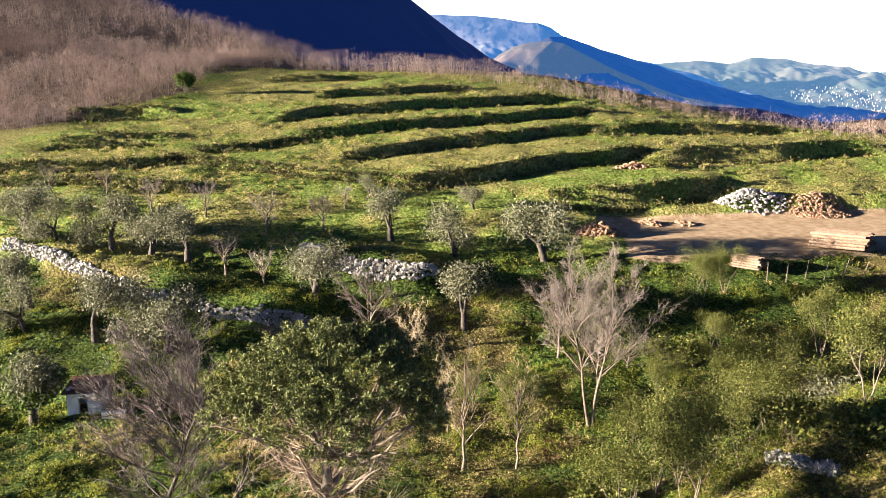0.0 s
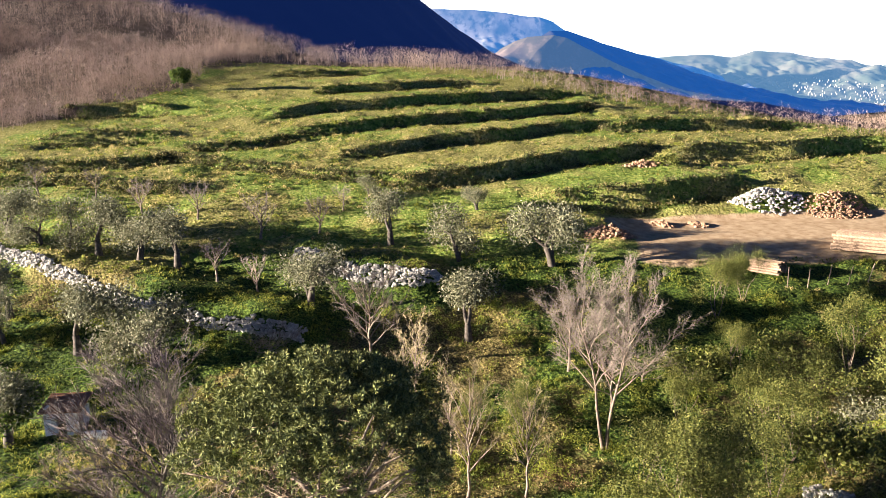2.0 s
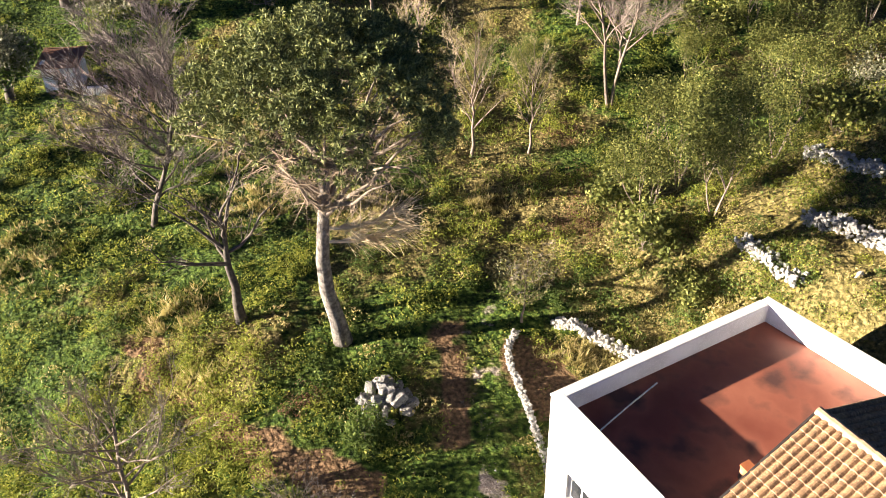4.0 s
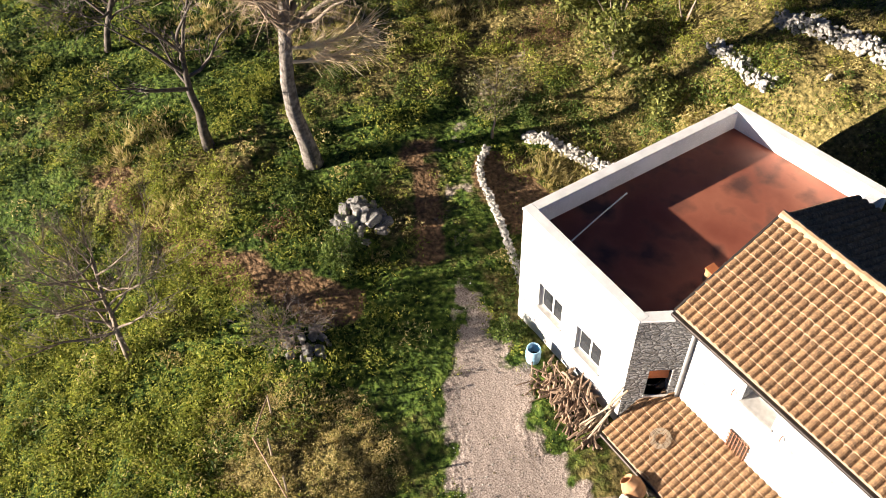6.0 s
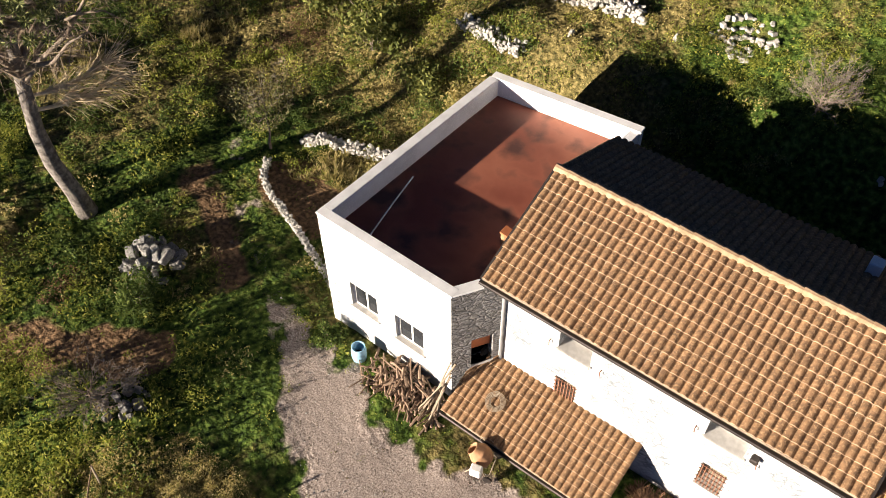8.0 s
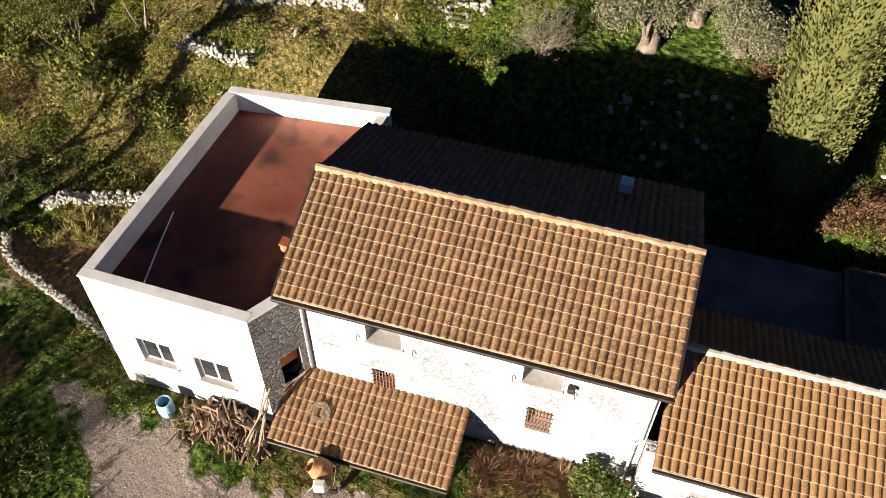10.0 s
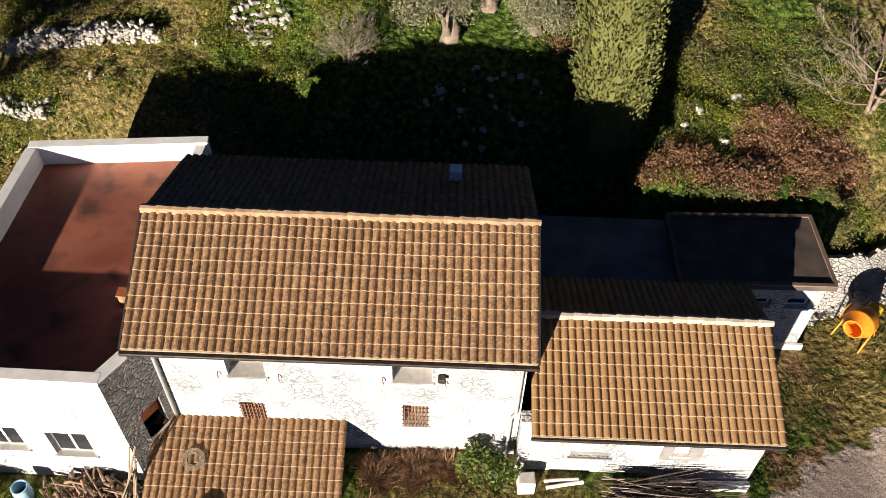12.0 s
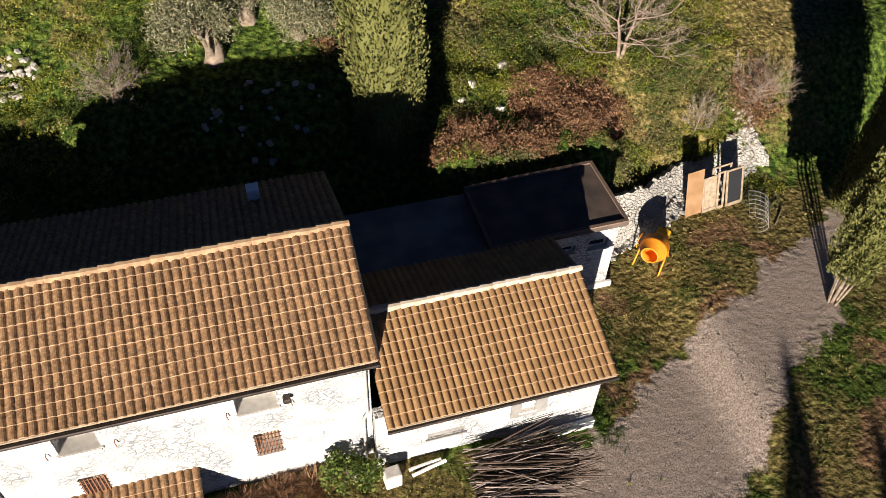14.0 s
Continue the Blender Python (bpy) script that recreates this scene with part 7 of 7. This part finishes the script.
def build_barrel():
    ob = thing("barrel", at_ground(-3.75, -1.3, 0.0), "open light-blue plastic barrel beside the firewood", "barrel")
    ob.scale = (0.84, 0.84, 0.72)
    s = Soup()
    ring = [(0.0, 0.25), (0.05, 0.27), (0.28, 0.29), (0.31, 0.30), (0.34, 0.29), (0.6, 0.29), (0.63, 0.30), (0.66, 0.29), (0.86, 0.27), (0.9, 0.27), (0.9, 0.235), (0.25, 0.235)]
    n = 20
    for z, r in ring:
        s.v += [Vector((r * math.cos(6.2832 * k / n), r * math.sin(6.2832 * k / n), z)) for k in range(n)]
    for j in range(len(ring) - 1):
        s.f += [(j * n + k, j * n + (k + 1) % n, (j + 1) * n + (k + 1) % n, (j + 1) * n + k) for k in range(n)]
    s.link("shell", BLUE, ob, "light-blue plastic shell", True)
    # added dark disc paints the shade inside the open barrel
    d = Soup()
    d.v += [Vector((0.236 * math.cos(6.2832 * k / n), 0.236 * math.sin(6.2832 * k / n), 0.27)) for k in range(n)]
    d.f.append(tuple(range(n)))
    d.link("water", DARK_ROOM, ob, "dark disc for the shaded inside of the barrel")


def build_mixer(x, y, rz, drum_mat, body_mat, label, hood_mat, tip=52, hood=(-0.25, 0.5, 0.62, 0.2, 0.85, 1.08), swell=1.0):
    ob = thing("cement_mixer", at_ground(x, y, 0.0), label, "cement mixer", "cement mixers", rz)
    s = Soup()
    n = 18
    tilt = Matrix.Translation((0, 0, 0.85)) @ Matrix.Rotation(radians(tip), 4, "Y") @ Matrix.Scale(swell, 4)
    for z, r in ((-0.36, 0.16), (-0.34, 0.3), (-0.12, 0.42), (0.12, 0.42), (0.16, 0.435), (0.2, 0.42), (0.46, 0.27), (0.5, 0.27), (0.5, 0.245), (0.1, 0.36), (-0.25, 0.26)):
        s.v += [tilt @ Vector((r * math.cos(6.2832 * k / n), r * math.sin(6.2832 * k / n), z)) for k in range(n)]
    for j in range(10):
        s.f += [(j * n + k, j * n + (k + 1) % n, (j + 1) * n + (k + 1) % n, (j + 1) * n + k) for k in range(n)]
    s.f.append(tuple(range(n))[::-1])
    s.f.append(tuple(10 * n + k for k in range(n)))
    s.link("drum", drum_mat, ob, "tilted mixing drum", True)
    for side in (-1, 1):
        pipe_run("frame_leg", [(-0.45, 0.5 * side, 0.12), (0, 0.47 * side, 0.85), (0.5, 0.5 * side, 0.02)], 0.03, body_mat, ob)
    pipe_run("cross_bar", [(-0.45, -0.5, 0.14), (-0.45, 0.5, 0.14)], 0.025, body_mat, ob)
    pipe_run("yoke", [(0, -0.5, 0.85), (-0.25, -0.3, 0.62), (-0.3, 0.3, 0.6), (0, 0.5, 0.85)], 0.035, body_mat, ob)
    part("motor_hood", box(*hood, 0.05), hood_mat, ob, "boxy motor hood")
    for side in (-1, 1):
        w = Soup()
        w.limb([Vector((-0.45, 0.52 * side, 0.18)), Vector((-0.45, 0.6 * side, 0.18))], [0.18, 0.18], 14)
        w.f.append(tuple(range(14))[::-1])
        w.link("wheel", GUTTER, ob)
    pipe_run("tipping_wheel", [(0.3 * math.cos(a), -0.6, 0.85 + 0.3 * math.sin(a)) for a in (6.2832 * k / 16 for k in range(17))], 0.015, body_mat, ob)
    return ob


def build_old_frames():
    ob_list = []
    for k, (dx, wide, high, mat, lean) in enumerate(((0.0, 0.75, 1.9, DOOR_BOARD, 16), (0.75, 0.75, 1.45, FRAME_OLD, 20), (1.35, 0.35, 1.6, FRAME_OLD, 17), (1.8, 0.8, 1.55, FRAME_OLD, 20), (1.2, 0.9, 1.65, FRAME_OLD, 14))):
        y = 7.15 + (0.2 if k == 4 else 0) + 0.04 * k
        ob = thing("old_door" if k == 0 else "old_window_frame", (23.75 + dx, y, at_ground(23.75 + dx, y, 0.0)[2]), "plain brown board leaning on the retaining wall" if k == 0 else "discarded pale wooden window frame leaning on the wall", "door" if k == 0 else "window frame", "" if k == 0 else "discarded window frames", 8)
        turn = Matrix.Rotation(radians(-lean), 4, "X")
        if k == 0:
            part("panel", box(0, 0, 0, wide, 0.045, high, 0.01, turn=turn), mat, ob)
        else:
            for a, b, c, d in ((0, 0, 0.08, high), (wide - 0.08, 0, wide, high), (0.08, high - 0.08, wide - 0.08, high), (0.08, 0, wide - 0.08, 0.14)):
                part("frame_bar", box(a, 0, b, c, 0.05, d, 0.006, turn=turn), mat, ob)
            if k in (1, 3):
                part("pane", box(0.08, 0.02, 0.14, wide - 0.08, 0.026, high - 0.08, turn=turn), GLASS if k == 3 else WOOD_OLD, ob, "dusty glass pane" if k == 3 else "")
        ob_list.append(ob)


DOOR_BOARD = material("tan_board", (0.20, 0.115, 0.055), (0.26, 0.16, 0.085), 2, 20, 0.8, 0.2, 0.004)
FRAME_OLD = material("peeling_frame_paint", (0.27, 0.22, 0.165), (0.17, 0.13, 0.09), 5, 30, 0.85, 0.3, 0.004)
YELLOW = material("yellow_hood_paint", (0.75, 0.42, 0.02), (0.62, 0.34, 0.02), 5, 20, 0.5, 0.1, 0.002)
build_firewood()
for x, y, long, r, rx, rz in ((-0.75, -1.65, 2.3, 0.03, 66, 70), (-0.9, -1.75, 2.5, 0.035, 62, 55), (-0.62, -1.6, 2.1, 0.025, 70, 60), (-0.5, -1.9, 1.9, 0.03, 58, 80), (-1.05, -1.8, 1.8, 0.025, 60, 40), (-0.4, -1.55, 1.6, 0.04, 72, 95)):
    leaning_pole(x, y, long, r, rx, rz)
build_barrel()
old_mixer = build_mixer(1.6, -1.95, 195, MIXER_TAN, FRAME_OLD, "old cement mixer with a faded tan drum by the porch", FRAME_WHITE)
old_mixer.scale = (0.75, 0.75, 0.75)
build_mixer(21.66, 5.69, 222, MIXER, MIXER, "bright orange cement mixer with a yellow motor hood", YELLOW, 84, (-0.85, -0.22, 0.62, -0.42, 0.24, 1.1), 1.2)
build_old_frames()

# wire mesh cage bent on the grass
cage = Soup()
for k in range(9):
    a = radians(-60 + 22 * k)
    cage.tube(Vector((0.55 * math.cos(a), -0.7, 0.35 + 0.4 * math.sin(a))), Vector((0.6 * math.cos(a), 0.75, 0.3 + 0.42 * math.sin(a))), 0.009, 0.009, 4)
for j in range(7):
    y = -0.7 + 0.24 * j
    ring = [Vector((0.56 * math.cos(radians(-60 + 22 * k)), y, 0.34 + 0.4 * math.sin(radians(-60 + 22 * k)))) for k in range(9)]
    for p, q in zip(ring, ring[1:]):
        cage.tube(p, q, 0.009, 0.009, 4)
cage = tagged(cage.link("wire_cage", PIPE), "bent cage of grey wire mesh on the grass", "wire mesh")
cage.matrix_basis = pose(*at_ground(26.2, 6.5, 0.0), 0, 0, -30)
pipe_run("hose", [(26.9, 5.9, at_ground(26.9, 5.9)[2] + 0.12), (27.6, 6.6, at_ground(27.6, 6.6)[2] + 0.14), (27.9, 7.5, at_ground(27.9, 7.5)[2] + 0.14), (27.8, 8.4, at_ground(27.8, 8.4)[2] + 0.16)], 0.03, FRAME_OLD)
tagged(bpy.data.objects["hose"], "pale hose lying in the grass", "hose")


# pile of cut poles and branches in front of the annex
BRANCH = material("dark_wet_branches", (0.035, 0.026, 0.02), (0.085, 0.06, 0.045), 3, 20, 0.9, 0.3, 0.004, shift=0.3)


def build_branch_pile():
    rng = random.Random(44)
    ob = thing("branch_pile", at_ground(13.75, -0.95, 0.0), "pile of dark cut branches and poles below the annex wall", "branches")
    kinds = [cylinder_mesh("branch", r, long, mat, 5, 0.55) for r, long, mat in ((0.022, 2.4, BRANCH), (0.028, 2.8, BRANCH), (0.016, 2.2, TWIG_DARK), (0.014, 1.8, BRANCH), (0.018, 2.4, TWIG_DARK))]
    for k in range(290):
        q = rng.random()
        piece = new("branch", kinds[k % 5])
        piece.parent = ob
        piece.matrix_basis = pose(rng.uniform(-1.3, 0.1), -0.85 + 1.45 * q + rng.gauss(0, 0.08), 0.03 + (0.15 + 0.45 * q) * rng.random(), rng.uniform(0, 360), rng.uniform(-6, 6), rng.gauss(-4, 11))


build_branch_pile()
unit = thing("meter_box", at_ground(10.35, -0.45, 0.0), "white metal cabinet with a grey grille at the wall foot", "cabinet", rz=4)
part("body", box(-0.3, -0.25, 0, 0.3, 0.25, 0.75, 0.02), SILL, unit)
unit.scale = (0.8, 0.8, 0.8)
part("lid", box(-0.26, -0.21, 0.752, 0.26, 0.21, 0.775, 0.01), SILL, unit, "grey lid panel")
for k, (x, y, long) in enumerate(((10.9, -0.25, 1.0), (10.95, -0.45, 1.1))):
    ob = tagged(new("drain_pipe", cylinder_mesh("drain_pipe", 0.055, long, FRAME_WHITE, 10, 1.0)), "short white plastic pipe lying by the wall", "pipe", "pipes by the wall")
    ob.matrix_basis = pose(*at_ground(x, y, -0.08), 0, 0, 5 + 6 * k)


# shrubs
def build_shrub(name, label, x, y, wide, high, leaf, seed, count=900, long=0.13, breadth=0.08, stems=14, bark=BARK):
    rng = random.Random(seed)
    ob = thing(name, at_ground(x, y), label, "shrub")
    wood, green = Soup(), Soup()
    ends = []
    for _ in range(stems):
        a = rng.uniform(0, 6.2832)
        e = Vector((math.cos(a) * wide * rng.uniform(0.2, 0.9), math.sin(a) * wide * rng.uniform(0.2, 0.9), high * rng.uniform(0.45, 0.95)))
        wood.limb([Vector((0, 0, -0.1)), e * 0.5 + Vector((0, 0, high * 0.12)), e], [0.03, 0.02, 0.008], 4)
        ends.append(e)
    for _ in range(count):
        if leaf:
            a, q = rng.uniform(0, 6.2832), rng.random() ** 0.4
            e = rng.choice(ends)
            c = e + random_unit(rng) * wide * 0.42 * q
            c.z = max(0.05, c.z)
            d = random_unit(rng)
            green.leaf(c, d, d.cross(random_unit(rng)).normalized(), long * rng.uniform(0.6, 1.3), breadth * rng.uniform(0.6, 1.3))
        else:
            e = rng.choice(ends) * rng.uniform(0.2, 1)
            d = (e.normalized() + random_unit(rng) * 0.7 + Vector((0, 0, 0.4))).normalized()
            green.tube(e, e + d * wide * rng.uniform(0.2, 0.55), 0.005 + 0.003 * wide, 0.003, 3)
    tagged(wood.link("branchwork", bark, ob), kind="stuff")
    green.link("foliage", leaf or TWIG, ob, "leafy growth" if leaf else "tangle of bare twigs")


build_shrub("bush", "glossy green bush at the wall corner beside the barrel", -5.0, -1.35, 0.55, 0.75, BUSH, 1, 1300, 0.1, 0.06)
build_shrub("bush", "green shrub growing at the foot of the house wall", 9.3, -0.1, 0.8, 1.1, BUSH, 2, 1400)
build_shrub("bush", "small green shrub by the branch pile", 15.4, -0.4, 0.4, 0.6, BUSH, 3, 420)
build_shrub("bush", "spiky green bush beside the rock pile", -11.3, -4.2, 0.9, 1.0, BUSH, 4, 1300, 0.24, 0.05)
put(bare_tree("bush", "brownish twiggy bush at the edge of the shade", 1.2, 1.2, 5, BARK_PALE, TWIG, 1, 22, 7, 7, 0.043, 0.12, 0.5, 0.31, 0.006, 0.1, "shrub"), 4.12, 12.83)
put(bare_tree("bush", "pale brown twiggy shrub on the bank", 1.5, 1.4, 6, BARK_PALE, TWIG, 1, 22, 7, 7, 0.046, 0.12, 0.5, 0.34, 0.006, 0.1, "shrub"), 28.2, 10.7)
put(bare_tree("bush", "small pale leafless shrub above the rubble wall", 1.6, 0.8, 16, BARK_PALE, TWIG, 1, 12, 7, 7, 0.038, 0.12, 0.5, 0.25, 0.006, 0.1, "shrub"), 25.3, 10.2)
put(bare_tree("brush_heap", "pale dry pruned branches heaped over stones", 1.0, 1.5, 7, BARK_PALE, TWIG, 1, 22, 7, 7, 0.047, 0.12, 0.5, 0.35, 0.006, 0.1, "shrub"), -9.3, -7.6)
put(bare_tree("brush_heap", "large tangle of pinkish cut branches on the slope", 1.6, 2.6, 8, BARK_PALE, TWIG, 1, 22, 7, 7, 0.059, 0.12, 0.5, 0.46, 0.006, 0.1, "shrub"), -48.9, 7.0)
put(bare_tree("brush_heap", "thicket of brown bare branches behind the tree", 2.4, 2.9, 9, BARK_PALE, TWIG, 1, 22, 7, 7, 0.061, 0.12, 0.5, 0.48, 0.006, 0.1, "shrub"), -31.5, 27.5)
build_shrub("bush", "dense dark evergreen bush beside the hut", -48.2, -10.6, 2.0, 4.3, BUSH, 10, 5200, 0.3, 0.16, 24)
build_shrub("bush", "grey-brown dry bush in rough grass", -16.4, 29.4, 1.9, 2.6, OLIVE, 11, 2600, 0.2, 0.07, 20)
build_shrub("bush", "yellow-green flowering bush on the field edge", -63.5, 62.0, 1.6, 1.2, SPRING, 12, 900, 0.25, 0.18)
build_shrub("bush", "lone dark green tree-like bush on the hilltop", -155.6, 29.0, 1.9, 4.2, BUSH, 13, 2500, 0.4, 0.25, 20)
build_shrub("bush", "tangled green bush on the terrace corner", -7.4, 9.8, 1.2, 1.0, GRASS_DRY, 14, 1500, 0.2, 0.08)
build_shrub("bush", "green bush below the stone walls", -10.2, 10.0, 1.3, 0.9, SPRING, 15, 1500, 0.2, 0.1)
for k, (x, y, w, h) in enumerate(((-13.52, 10.52, 1.6, 1.8), (-17.11, 12.13, 1.5, 1.6), (-24.0, 22.6, 1.6, 1.6), (-29.8, 30.5, 2.0, 2.0), (-11.82, 19.71, 1.8, 2.0), (-8.63, 19.44, 1.6, 1.8), (-39.5, 33.5, 1.8, 1.5), (-27.5, 37.0, 2.0, 1.8), (-21.5, 37.5, 2.0, 2.0))):
    build_shrub("bush", "loose yellow-green bush on the slope", x, y, w, h, SPRING, 40 + k, 1500, 0.24, 0.14, 16)
for k, (x, y, rz) in enumerate(((-6.86, -9.16, 70), (-5.52, -9.79, 66), (-4.20, -9.95, 74))):
    ob = tagged(new("fence_post", cylinder_mesh("fence_post", 0.04, 1.1, WOOD_OLD, 6)), "thin weathered post in the rough grass", "post", "fence posts")
    ob.matrix_basis = pose(*at_ground(x, y, 0.1), 0, -86, rz)
for k, (a, b) in enumerate((((-7.36, -9.06), (-6.34, -10.00)), ((-6.34, -10.00), (-3.79, -10.03)))):
    pipe_run("rail", [(*a, at_ground(*a)[2] + 0.25), ((a[0] + b[0]) / 2, (a[1] + b[1]) / 2, at_ground(*a)[2] + 0.3), (*b, at_ground(*b)[2] + 0.25)], 0.025, WOOD_PALE)
    tagged(bpy.data.objects["rail" if k == 0 else "rail.001"], "long thin fallen pole in the grass", "pole", "fallen poles")


# ---- roof tiles ----
tile_slope(roof, 0.0, 10.2, EAVE, RIDGE, TILE, 300)
tile_slope(roof_back, 0.0, 10.2, BACK, RIDGE, TILE, 0)
ridge_row(roof, 0.0, 10.2, RIDGE[0], RIDGE[1] + 0.02, RIDGE_TILE)
tile_slope(porch_roof, -0.25, 5.2, P_EAVE, P_TOP, TILE, 300)
tile_slope(annex_roof, 10.28, 17.06, A_EAVE, A_RIDGE, TILE_NEW, 300)
tile_slope(annex_back, 10.28, 17.06, A_BACK, A_RIDGE, TILE_NEW, 0)
ridge_row(annex_roof, 10.28, 17.06, A_RIDGE[0], A_RIDGE[1] + 0.075, RIDGE_GREY)
